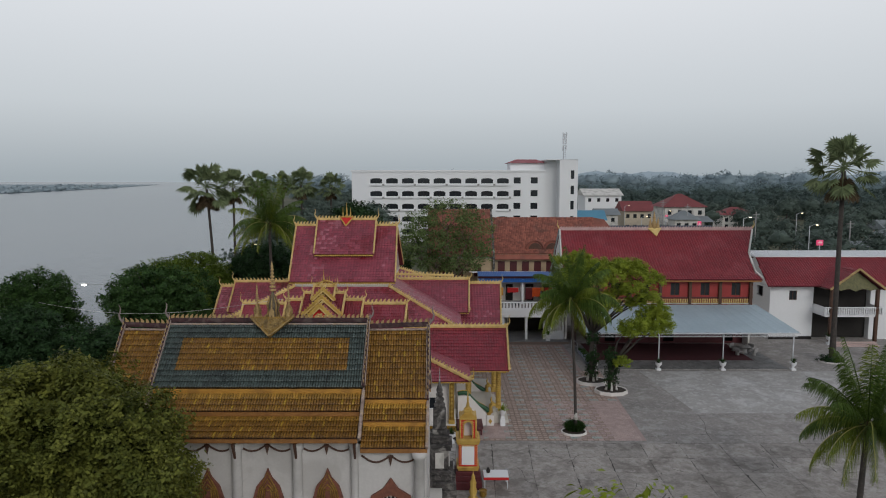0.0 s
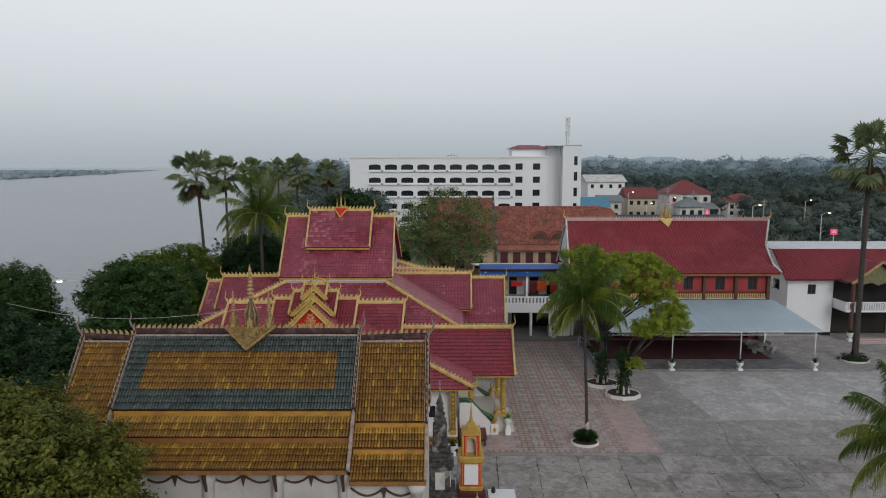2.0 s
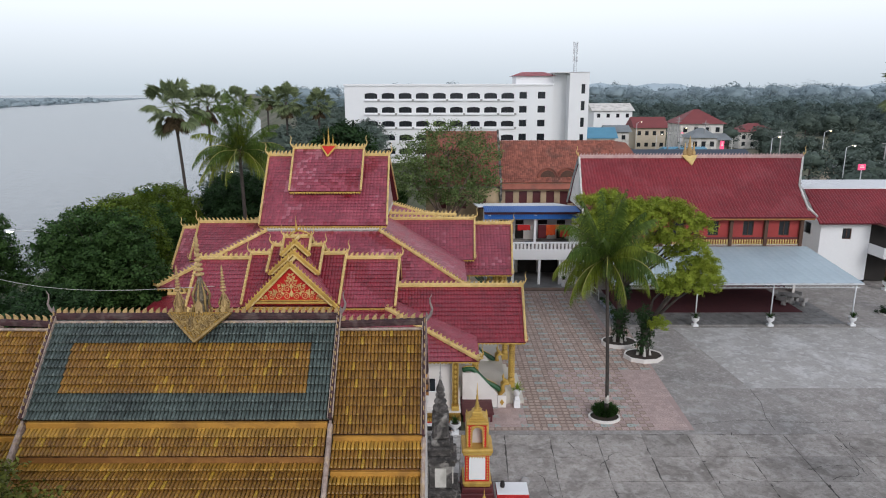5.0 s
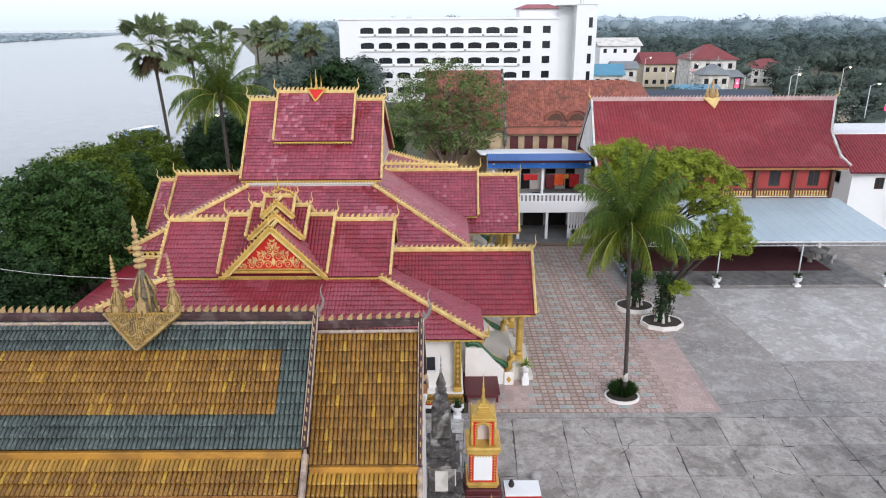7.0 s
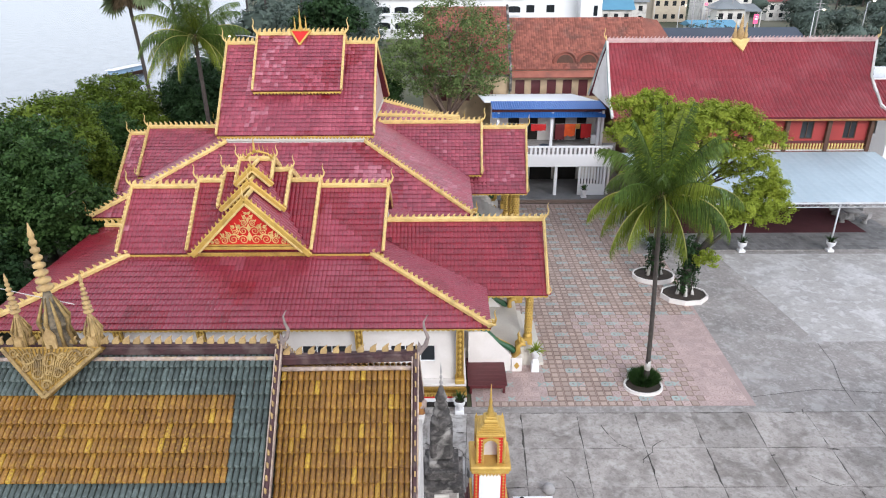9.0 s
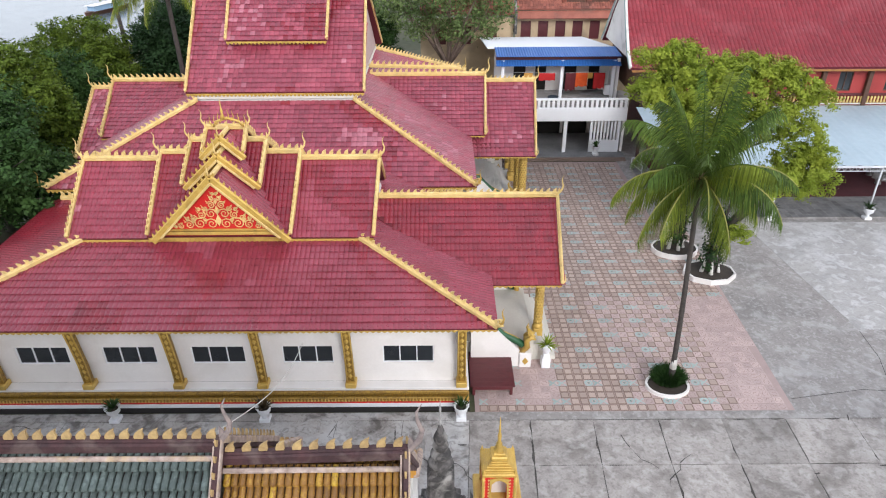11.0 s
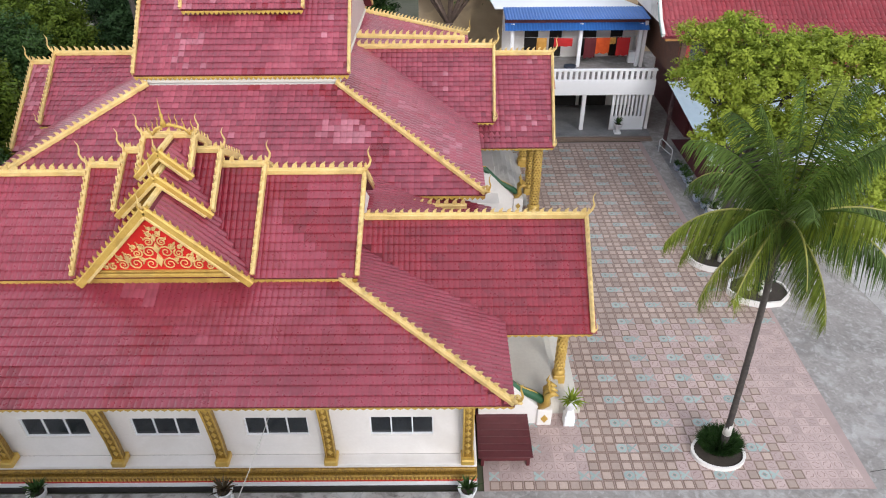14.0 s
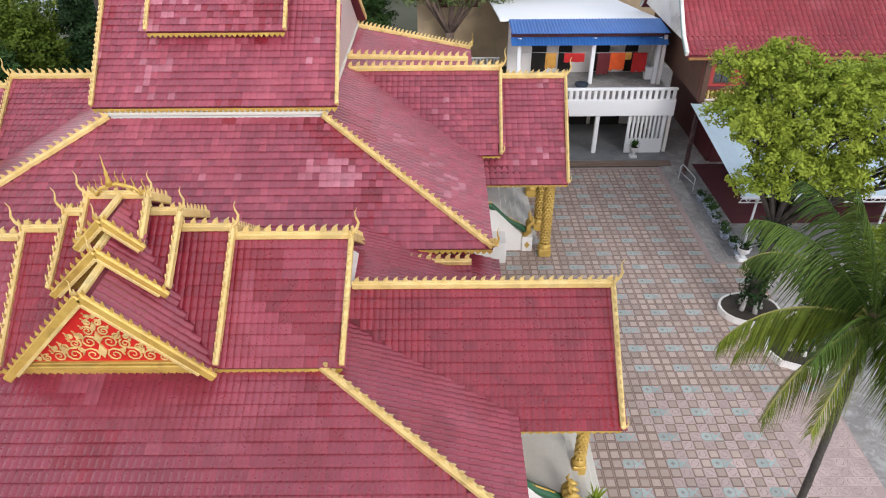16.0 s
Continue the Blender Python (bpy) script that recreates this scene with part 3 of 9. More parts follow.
def ridge(parent, p, q, material, w=0.2, h=0.22, flames=0.0, size=1.0, lift=0.0, name="ridge_cap", flame_mat=None, flip=False, face=False):
    """A moulded ridge, hip or barge bar from p to q with a row of flame crests."""
    p, q = Vector(p) + Vector((0, 0, lift)), Vector(q) + Vector((0, 0, lift))
    me = Mesh().beam(p, q, w, h, 0.03)
    me.beam(p + Vector((0, 0, h * 0.5)), q + Vector((0, 0, h * 0.5)), w * 0.55, h * 0.35, 0.02)
    cap = part(name, me, material, parent)
    if flames:
        d = q - p
        k = max(1, int(d.length / flames))
        fm = flame_mesh(flame_mat or material, size)
        base = frame_of((0, 0, 0), -d if flip else d)
        for i in range(k):
            at = p + d * ((i + 0.5) / k) + Vector((0, 0, h * 0.6))
            part("crest_flame", fm, None, cap, "", Matrix.Translation(at) @ base)
    return cap


horn_meshes = {}


def horn(parent, at, heading, material, size=1.0, name="horn_finial"):
    """A slender curling finial that leans out along heading (degrees) and curls up."""
    key = material.name, round(size, 2)
    if key not in horn_meshes:
        path = [(0, 0, -0.1), (0.10, 0, 0.05), (0.24, 0, 0.22), (0.30, 0, 0.45), (0.22, 0, 0.68), (0.20, 0, 0.88), (0.30, 0, 1.08)]
        rad = [0.075, 0.072, 0.062, 0.05, 0.038, 0.025, 0.007]
        me = Mesh().tube([(x * size, y, z * size) for x, y, z in path], [r * size for r in rad], 7)
        me.plate([(0.02 * size, 0.05 * size), (0.18 * size, 0.10 * size), (0.06 * size, 0.34 * size)], 0.05 * size)
        horn_meshes[key] = me.data("horn_finial")
        horn_meshes[key].materials.append(material)
    return part(name, horn_meshes[key], None, parent, "", pose(*at, 0, 0, heading))


def window_unit(parent, x0, x1, y, z0, z1, panes, frame_mat, depth=0.12, name="window", bar=0.06, glass=None):
    """A window facing -y in the plane y: frame bars and dark panes."""
    me = Mesh()
    me.box(x0, x1, y, y + depth, z0, z0 + bar, 0.008).box(x0, x1, y, y + depth, z1 - bar, z1, 0.008)
    step = (x1 - x0) / panes
    for i in range(panes + 1):
        a = min(max(x0 + i * step - bar / 2, x0), x1 - bar)
        me.box(a, a + bar, y, y + depth, z0 + bar, z1 - bar, 0.008)
    win = part(name, me, frame_mat, parent)
    for i in range(panes):
        a, b = x0 + i * step + bar * 0.5, x0 + (i + 1) * step - bar * 0.5
        part("pane", Mesh().box(a, b, y + depth * 0.5, y + depth * 0.5 + 0.012, z0 + bar * 0.7, z1 - bar * 0.7), glass or M_GLASS, win)
    return win


# ---- red temple halls ----
M_CREAM_FLOOR = mat("cream_floor_tile", (0.62, 0.59, 0.52), (0.54, 0.51, 0.45), rough=0.5, scale=0.8, fine=9, bump=0.05)
def barge(parent, foot, top, back_foot, material, w=0.15, h=0.25, flames=0.27, size=0.52, head=0.0, horn_size=0.9, feet=True):
    """Gable edge bars from the front foot over the ridge to the back foot, with crests and finials."""
    ridge(parent, foot, top, material, w, h, flames, size, 0.08, "barge_board")
    if back_foot:
        ridge(parent, back_foot, top, material, w, h, flames, size, 0.08, "barge_board")
    horn(parent, Vector(top) + Vector((0, 0, 0.2)), head, material, horn_size * 0.8)
    if feet:
        for p in (foot, back_foot):
            if p:
                horn(parent, Vector(p) + Vector((0, 0, 0.1)), head, material, horn_size * 0.45, "foot_finial")


def eave_trim(parent, p, q, material, drop=0.11):
    """A scalloped gilt fascia under an eave from p to q."""
    p, q = Vector(p), Vector(q)
    d = q - p
    p = p + Vector((0, 0, 1)).cross(d).normalized() * 0.07 - Vector((0, 0, 0.03))
    k = max(2, int(d.length / 0.22))
    out = [(0, 0.0)]
    for i in range(k):
        a, s = i * d.length / k, d.length / k
        out += [(a + s * 0.15, -drop * 0.55), (a + s * 0.5, -drop), (a + s * 0.85, -drop * 0.55), (a + s, -drop * 0.3)]
    out += [(d.length, 0.0)]
    part("eave_fascia", Mesh().plate(out[::-1], 0.05, frame_of(p, d)), material, parent)


def saddle(parent, half, ridge_z, eave_y, eave_z, material, singles=0, choose=None, back=True, gold=None, crest=0.32, size=0.7, horn_size=1.0, ridge_half=None, trim=True, mid=0.0, ridge_mid=0.0):
    """A gabled roof along x with gilt ridge and gable edges; mid and ridge_mid: where the eaves and the ridge have their middles."""
    gold = gold or M_GOLD_PALE
    rh = ridge_half or half
    e0, e1, r0, r1 = mid - half, mid + half, ridge_mid - rh, ridge_mid + rh
    tiled_slope(parent, [(e0, -eave_y, eave_z), (e1, -eave_y, eave_z), (r1, 0, ridge_z), (r0, 0, ridge_z)], material, singles, choose=choose)
    if back:
        tiled_slope(parent, [(e1, eave_y, eave_z), (e0, eave_y, eave_z), (r0, 0, ridge_z), (r1, 0, ridge_z)], material)
    ridge(parent, (r0, 0, ridge_z + 0.12), (r1, 0, ridge_z + 0.12), gold, 0.19, 0.2, crest, size)
    for e, r, head in ((e0, r0, 180), (e1, r1, 0)):
        barge(parent, (e, -eave_y, eave_z), (r, 0, ridge_z), (e, eave_y, eave_z) if back else None, gold, head=head, horn_size=horn_size, feet=False)
    if trim:
        eave_trim(parent, (e0, -eave_y - 0.03, eave_z - 0.02), (e1, -eave_y - 0.03, eave_z - 0.02), M_GOLD, 0.19)


def gable_wall(parent, x, half_y, z0, z1, material):
    """The triangular wall that closes a gable at x."""
    me = Mesh().plate([(-half_y, z0), (half_y, z0), (0, z1)], 0.16, pose(x, 0, 0, 0, 0, 90))
    part("gable_wall", me, material, parent)


def front_gable(parent, half, foot_z, apex_z, front_y, back_y, material, cx=0.0, horn_size=0.5, thick=0.22):
    """A small gable that faces the front, its roof running back into the main slope."""
    for s in (-1, 1):
        pts = [(cx + s * half, front_y, foot_z), (cx + s * half, front_y + 0.12, foot_z), (cx, back_y, apex_z), (cx, front_y, apex_z)]
        if s < 0:
            pts = [pts[1], pts[0], pts[3], pts[2]]
        me_pts = [Vector(p) for p in pts]
        u = Vector((0, s, 0))
        up = (Vector((cx, front_y, apex_z)) - Vector((cx + s * half, front_y, foot_z)))
        n = u.cross(up).normalized()
        slope = part("roof_slope", Mesh().slab(me_pts, 0.08, n), M_RED_DECK, parent)
        length = up.length
        v = up.normalized()
        shape, faces = tile_shape(0.25, 0.33, 1, 0.045, 0.03, 4)
        k = len(shape)
        vs, fs, c = [], [], 0
        for j in range(int(length / 0.33)):
            deep = front_y + (back_y - front_y) * min(1, (j * 0.33 + 0.3) / length)
            for i in range(int((deep - front_y) / 0.25) + 1):
                org = Vector((cx + s * half, front_y, foot_z)) + v * (j * 0.33) + n * 0.012
                for x, y, z in shape:
                    vs.append(tuple(org + Vector((0, 1, 0)) * (i * 0.25 + x) + v * y + n * z))
                fs += [tuple((q + c * k) for q in (f if s > 0 else f[::-1])) for f in faces]
                c += 1
        me = bpy.data.meshes.new("roof_tiles")
        me.from_pydata(vs, [], fs)
        part("roof_tiles", me, material, slope, "", None, "stuff")
        a, b = Vector((cx + s * (half + 0.1), front_y - 0.05, foot_z - 0.12)), Vector((cx, front_y - 0.05, apex_z + 0.02))
        ridge(parent, a, b, M_GOLD, 0.15, thick, 0.26, 0.5, 0.04, "barge_board")
        # a thinner, paler inner moulding along the board's lower edge
        low = Vector((0, 0, -thick * 0.62))
        part("barge_moulding", Mesh().beam(a.lerp(b, 0.13) + low * 0.9 - Vector((0, 0.07, 0)), b + low - Vector((0, 0.07, 0)), 0.06, 0.1), M_GOLD_PALE, parent)
    ridge(parent, (cx, front_y, apex_z + 0.06), (cx, back_y, apex_z + 0.06), M_GOLD_PALE, 0.2, 0.14)
    horn(parent, (cx, front_y - 0.1, apex_z + 0.2), -90, M_GOLD_PALE, horn_size)


def scroll(me, x, z, r, hand, y, turns=1.6, start=0.0, w=0.034):
    """A raised spiral tendril in the x-z plane."""
    pts, rad = [], []
    for i in range(15):
        t = i / 14
        a = start + hand * t * turns * 2 * math.pi
        q = r * (1 - 0.86 * t)
        pts.append((x + q * math.cos(a), y, z + q * math.sin(a)))
        rad.append(w * (1 - 0.5 * t))
    me.tube(pts, rad, 5)


def naga_rail(parent, x0, z0, x1, z1, y, base_name="stair_rail"):
    """A sloping stair parapet with a green serpent body and a gilt crested head at its foot."""
    me = Mesh().plate([(x0 - 0.9, -0.02), (x1, -0.02), (x1, z1 + 0.02), (x0, z0), (x0 - 0.9, z0)], 0.34, Matrix.Translation((0, y, 0)))
    rail = part(base_name, me, M_WHITE, parent, "white stair parapet with green serpent")
    pts = []
    for i in range(13):
        t = i / 12
        pts.append((x0 - 0.9 + (x1 - x0 + 1.1) * t, y, z0 + 0.12 + (z1 - z0) * max(0, (t - 0.25) / 0.75) + 0.09 * math.sin(t * 9)))
    part("serpent_body", Mesh().tube(pts, [0.17] * 12 + [0.14], 8), M_GREEN, rail)
    part("serpent_trim", Mesh().tube([(p[0], p[1], p[2] + 0.15) for p in pts], [0.05] * 13, 6), M_GOLD, rail)
    hd = Mesh()
    for k, dy in enumerate((-0.2, 0, 0.2)):
        hd.tube([(x1 - 0.05, y + dy * 0.3, z1), (x1 + 0.22, y + dy * 0.8, z1 + 0.35), (x1 + 0.18, y + dy, z1 + 0.72), (x1 + 0.38, y + dy * 1.1, z1 + 0.9), (x1 + 0.58, y + dy * 1.2, z1 + 0.78)],
                [0.16, 0.15, 0.12, 0.13, 0.03], 7)
        hd.tube([(x1 + 0.3, y + dy, z1 + 0.95), (x1 + 0.2, y + dy, z1 + 1.15), (x1 + 0.28, y + dy, z1 + 1.4)], [0.07, 0.045, 0.008], 5)
    part("serpent_head", hd, M_GOLD, rail, "gilt crested serpent heads")
    part("rail_pedestal", Mesh().box(x1 - 0.12, x1 + 0.42, y - 0.27, y + 0.27, 0, z1 + 0.06, 0.03), M_WHITE, rail)
    part("pedestal_motif", Mesh().plate([(-0.14, z1 * 0.5), (0, z1 * 0.5 - 0.2), (0.14, z1 * 0.5), (0, z1 * 0.5 + 0.2)], 0.03, Matrix.Translation((x1 + 0.15, y - 0.285, 0))), M_GOLD, rail)


def scaled_column(parent, x, y, z0, z1, r=0.3):
    """A gilt column clad in overlapping scales, on a square white and gold base."""
    col = part("column", Mesh().lathe([(r * 0.92, z0 + 0.6), (r * 0.92, z1)], 16, (x, y, 0)), M_GOLD_DARK, parent, "gilt scaled column")
    me = Mesh()
    rows = int((z1 - z0 - 0.9) / 0.16)
    for j in range(rows):
        for i in range(10):
            a = 2 * math.pi * (i + 0.5 * (j % 2)) / 10
            z = z0 + 0.75 + j * 0.16
            m = Matrix.Translation((x, y, z)) @ Matrix.Rotation(a, 4, "Z") @ Matrix.Translation((r * 0.98, 0, 0)) @ Matrix.Rotation(radians(-10), 4, "Y")
            me.add([m @ Vector(p) for p in ((0, -0.085, 0.1), (0.03, 0, -0.06), (0, 0.085, 0.1), (0, 0, 0.17), (0.045, 0, 0.08))],
                   [(0, 1, 4), (1, 2, 4), (2, 3, 4), (3, 0, 4)])
    part("scale_cladding", me, M_GOLD, col, "", None, "stuff")
    part("column_base", Mesh().box(x - r * 1.25, x + r * 1.25, y - r * 1.25, y + r * 1.25, z0, z0 + 0.45, 0.04).lathe([(r * 1.3, z0 + 0.45), (r * 1.35, z0 + 0.52), (r * 1.0, z0 + 0.7)], 14, (x, y, 0)), M_GOLD, col)
    part("column_capital", Mesh().lathe([(r * 0.95, z1 - 0.45), (r * 1.15, z1 - 0.3), (r * 1.0, z1 - 0.22), (r * 1.35, z1)], 14, (x, y, 0)), M_GOLD, col)


def porch(parent, s, ridge_z, eave_y, eave_z, end_x, start_x, valley_y, valley_x, skirt_z, material, singles=0, choose=None, gold=None, back_y=None, flare=0.3):
    """A gabled side porch roof that grows out of the skirt roof; s: +1 right, -1 left."""
    gold = gold or M_GOLD_PALE
    dip, vx = 1.3, valley_x - 0.6
    by = back_y or eave_y
    rx = end_x + flare
    f = [(vx, -eave_y, eave_z), (end_x, -eave_y, eave_z), (rx, 0, ridge_z), (start_x - dip, 0, ridge_z), (vx - dip * 0.6, -valley_y, skirt_z)]
    b = [(end_x, by, eave_z), (vx, by, eave_z), (vx - dip * 0.6, by * (ridge_z - skirt_z) / (ridge_z - eave_z), skirt_z), (start_x - dip, 0, ridge_z), (rx, 0, ridge_z)]
    if s < 0:
        f, b = [[(-x, y, z) for x, y, z in q] for q in (f, b)]
        f = [f[1], f[0], f[4], f[3], f[2]]
        b = [b[1], b[0], b[4], b[3], b[2]]
    tiled_slope(parent, f, material, singles, choose=choose)
    tiled_slope(parent, b, material)
    ridge(parent, (s * start_x, 0, ridge_z + 0.12), (s * rx, 0, ridge_z + 0.12), gold, 0.2, 0.22, 0.3, 0.6)
    barge(parent, (s * end_x, -eave_y, eave_z), (s * rx, 0, ridge_z), (s * end_x, by, eave_z), gold, head=0 if s > 0 else 180, horn_size=1.0)
    eave_trim(parent, (s * valley_x, -eave_y - 0.03, eave_z), (s * end_x, -eave_y - 0.03, eave_z), M_GOLD)


def hip_bars(parent, corners, material):
    for low, high in corners:
        ridge(parent, low, high, material, 0.21, 0.2, 0.29, 0.66, 0.12, "hip_bar", flip=True)
        d = Vector(low) - Vector(high)
        head = math.degrees(math.atan2(d.y, d.x))
        fin = horn(parent, Vector(low) + Vector((0, 0, 0.2)), head, M_GOLD, 0.8, "hip_finial")
        curl = Mesh()
        scroll(curl, 0.08, 0.22, 0.12, 1, 0, 1.3, -1.2, 0.045)
        curl.tube([(-0.1, 0, 0.0), (0.12, 0, 0.05), (0.24, 0, 0.07)], [0.1, 0.08, 0.04], 6)
        part("finial_curl", curl, M_GOLD_PALE, fin)


def hall_front():
    """The nearer red hall: skirt roof, gabled upper roof with stacked front gables, side porches and plinth."""
    h = thing("temple_hall", "white temple hall with tiered glazed red tile roofs and gilt ridges", "temple", (-9.43, 52.5, 0), "red temple halls")
    xe, yf, ez, xt, yt, tz, yb = 11.4, -7.1, 4.38, 5.82, -3.0, 6.08, 4.6
    # skirt roof
    tiled_slope(h, [(-xe, yf, ez), (xe, yf, ez), (xt, yt, tz), (-xt, yt, tz)], M_RED, 300, choose=lambda u, v: 5.5 < u < 19)
    tiled_slope(h, [(xe, yf, ez), (xe, yb, ez), (xt, yb, tz), (xt, yt, tz)], M_RED)
    # river-side slope: the deeper red stands in for the trees' shade on it
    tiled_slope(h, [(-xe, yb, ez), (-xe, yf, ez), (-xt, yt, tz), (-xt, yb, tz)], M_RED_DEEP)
    tiled_slope(h, [(xt, yb, 5.1), (-xt, yb, 5.1), (-xt, 2.9, tz), (xt, 2.9, tz)], M_RED)
    hip_bars(h, [((xe, yf, ez), (xt, yt, tz)), ((-xe, yf, ez), (-xt, yt, tz))], M_GOLD_PALE)
    eave_trim(h, (-xe, yf - 0.04, ez), (xe, yf - 0.04, ez), M_GOLD)
    eave_trim(h, (xe + 0.04, yf, ez), (xe + 0.04, yb, ez), M_GOLD)
    # upper roof and the raised middle pieces
    saddle(h, 6.42, 8.5, 3.12, 6.24, M_RED, singles=0, size=0.8, ridge_half=6.54)
    gable_wall(h, 6.2, 2.8, 6.0, 8.3, M_WHITE)
    gable_wall(h, -6.2, 2.8, 6.0, 8.3, M_WHITE)
    saddle(h, 2.98, 8.8, 3.22, 6.38, M_RED_DEEP, back=True, size=0.7, horn_size=0.95, trim=True, ridge_half=3.08)
    saddle(h, 1.64, 9.36, 1.95, 8.1, M_RED_DEEP, back=True, size=0.55, horn_size=0.85, trim=False)
    saddle(h, 0.86, 9.92, 1.2, 9.05, M_RED, back=True, size=0.5, horn_size=0.8, trim=False)
    front_gable(h, 2.72, 6.4, 9.1, -3.5, 0.0, M_RED, 0.2, thick=0.26)
    front_gable(h, 1.48, 8.16, 9.48, -2.1, 0.05, M_RED, 0.12)
    front_gable(h, 0.84, 9.2, 9.98, -1.35, 0.0, M_RED, 0.1)
    part("upper_pediment", Mesh().plate([(-1.28, 8.2), (1.52, 8.2), (0.12, 9.4)], 0.1, Matrix.Translation((0, -1.95, 0))), M_GOLD_DARK, h)
    part("top_pediment", Mesh().plate([(-0.68, 9.2), (0.88, 9.2), (0.1, 9.9)], 0.1, Matrix.Translation((0, -1.22, 0))), M_GOLD_DARK, h)
    # carved pediment
    px = 0.2
    ped = part("pediment", Mesh().plate([(px - 2.4, 6.55), (px + 2.4, 6.55), (px, 8.85)], 0.1, Matrix.Translation((0, -3.36, 0))), M_SCARLET, h, "scarlet pediment with gilt carved scrolls")
    sc = Mesh()
    for s in (-1, 1):
        for x, z, r, hand, st in ((0.30, 7.10, 0.22, 1, 0), (0.78, 7.12, 0.22, -1, 2), (1.22, 7.06, 0.17, 1, 1), (1.56, 7.0, 0.12, -1, 2), (1.8, 6.96, 0.07, 1, 0), (0.27, 7.56, 0.2, -1, 3), (0.66, 7.5, 0.15, 1, 2), (0.98, 7.4, 0.11, -1, 1),
                                  (1.28, 7.34, 0.08, 1, 2), (0.21, 7.94, 0.14, 1, 1), (0.48, 7.78, 0.1, -1, 0), (0.74, 7.74, 0.07, 1, 1), (0.13, 8.22, 0.09, -1, 2), (0.54, 7.28, 0.07, 1, 3), (1.02, 7.22, 0.06, -1, 1), (0.07, 8.42, 0.06, 1, 0)):
            scroll(sc, px + s * x, z, r * 1.16, s * hand, -3.43, 1.7, st if s > 0 else math.pi - st, 0.03)
            # a small leaf springing from each tendril
            lx, lz = px + s * (x + r * 0.9), z + r * 0.8
            sc.plate([(lx - 0.035, lz - 0.04), (lx + 0.035, lz - 0.03), (lx + s * 0.065, lz + 0.08), (lx - 0.02, lz + 0.04)], 0.05, Matrix.Translation((0, -3.43, 0)))
    for x, z, w in ((0.0, 7.25, 0.12), (0.0, 7.7, 0.1), (0.0, 8.1, 0.07)):
        sc.plate([(px + x, z - w * 2), (px + x + w, z), (px + x, z + w * 2.2), (px + x - w, z)], 0.08, Matrix.Translation((0, -3.43, 0)))
    part("carved_scrollwork", sc, M_GOLD_PALE, ped, "", None, "stuff")
    part("pediment_rail", Mesh().box(px - 2.35, px + 2.35, -3.54, -3.32, 6.62, 6.76, 0.02).box(px - 2.1, px + 2.1, -3.5, -3.36, 6.8, 6.86, 0.01), M_GOLD, ped)
    # crown of gilt spikes on the topmost ridge
    cr = Mesh()
    cr.tube([(-0.5, -0.15, 10.1), (-0.34, -0.15, 10.34), (0.15, -0.15, 10.48), (0.62, -0.15, 10.34), (0.78, -0.15, 10.1)], [0.04, 0.05, 0.06, 0.05, 0.04], 7)
    cr.lathe([(0.12, 10.45), (0.07, 10.6), (0.045, 10.7), (0.06, 10.8), (0.03, 10.9), (0.004, 11.4)], 9, (-0.05, -0.15, 0))
    crown = part("roof_crown", cr, M_GOLD, h, "gilt arched roof crown with spikes")
    for k, (x, sz) in enumerate(((-0.52, 0.4), (-0.34, 0.36), (-0.14, 0.4), (0.1, 0.42), (0.3, 0.42), (0.52, 0.4), (0.78, 0.46))):
        horn(crown, (x, -0.15, 10.16 + 0.3 * (1 - abs(x - 0.15) / 0.65)), 0 if x > 0 else 180, M_GOLD, sz, "crown_spike")
    # side porch
    for s in (1,):
        porch(h, s, 6.62, 3.62, 4.14, 14.42, 6.4, 3.3, 11.42, 4.38, M_RED_DEEP, singles=0, back_y=2.7, flare=0.14)
        part("porch_gable", Mesh().plate([(-3.2, 4.3), (2.4, 4.3), (0, 6.5)], 0.12, pose(s * 14.2, 0, 0, 0, 0, 90)), M_SCARLET, h)
        part("porch_beam", Mesh().box(s * 14.1 - 0.14, s * 14.1 + 0.14, -3.1, 3.1, 3.8, 4.15, 0.02), M_GOLD, h)
        for y in (-2.3, 2.3):
            scaled_column(h, s * 13.72, y, 0.6, 4.1, 0.18)
            scaled_column(h, s * 11.4, y, 1.1, 4.3, 0.2)
        part("porch_floor", Mesh().box(min(s * 10.2, s * 13.4), max(s * 10.2, s * 13.4), -3.5, 4.3, 0, 1.1, 0.02), M_CREAM_FLOOR, h)
        for k in range(4):
            a, b = 13.4 + k * 0.26, 13.66 + k * 0.26
            part("step", Mesh().box(min(s * a, s * b), max(s * a, s * b), -3.45, 0.75, 0, 1.1 - (k + 1) * 0.22, 0.015), M_CREAM_FLOOR, h)
    for y in (-3.75, 0.95):
        naga_rail(h, 11.45, 2.3, 12.84, 0.75, y)
    # walls with sliding windows
    wins = [(-4.49, -2.34), (-0.9, 1.27), (2.78, 4.85), (6.86, 8.93), (-8.0, -5.9)]
    me = Mesh()
    wall_x(me, -10.35, 10.02, -6.2, 0.25, 1.15, 4.5, [(a, b, 2.1, 2.95) for a, b in wins])
    part("front_wall", me, M_WHITE, h)
    for a, b in wins:
        window_unit(h, a, b, -6.16, 2.08, 2.97, 3, M_WHITE_CLEAN, bar=0.04)
    walls(h, "side_wall", M_WHITE, [("y", -5.95, 5.5, 9.77, 0.25, 1.15, 4.5, [(-3.6, -2.2, 1.16, 3.4), (2.2, 3.6, 1.16, 3.4)]), ("y", -5.95, 5.5, -10.35, 0.25, 1.15, 4.5, []), ("x", -10.1, 9.77, 5.3, 0.2, 1.15, 4.9, [])])
    part("hall_floor", Mesh().box(-10.1, 9.77, -5.95, 5.3, 1.0, 1.13), M_DARK, h)
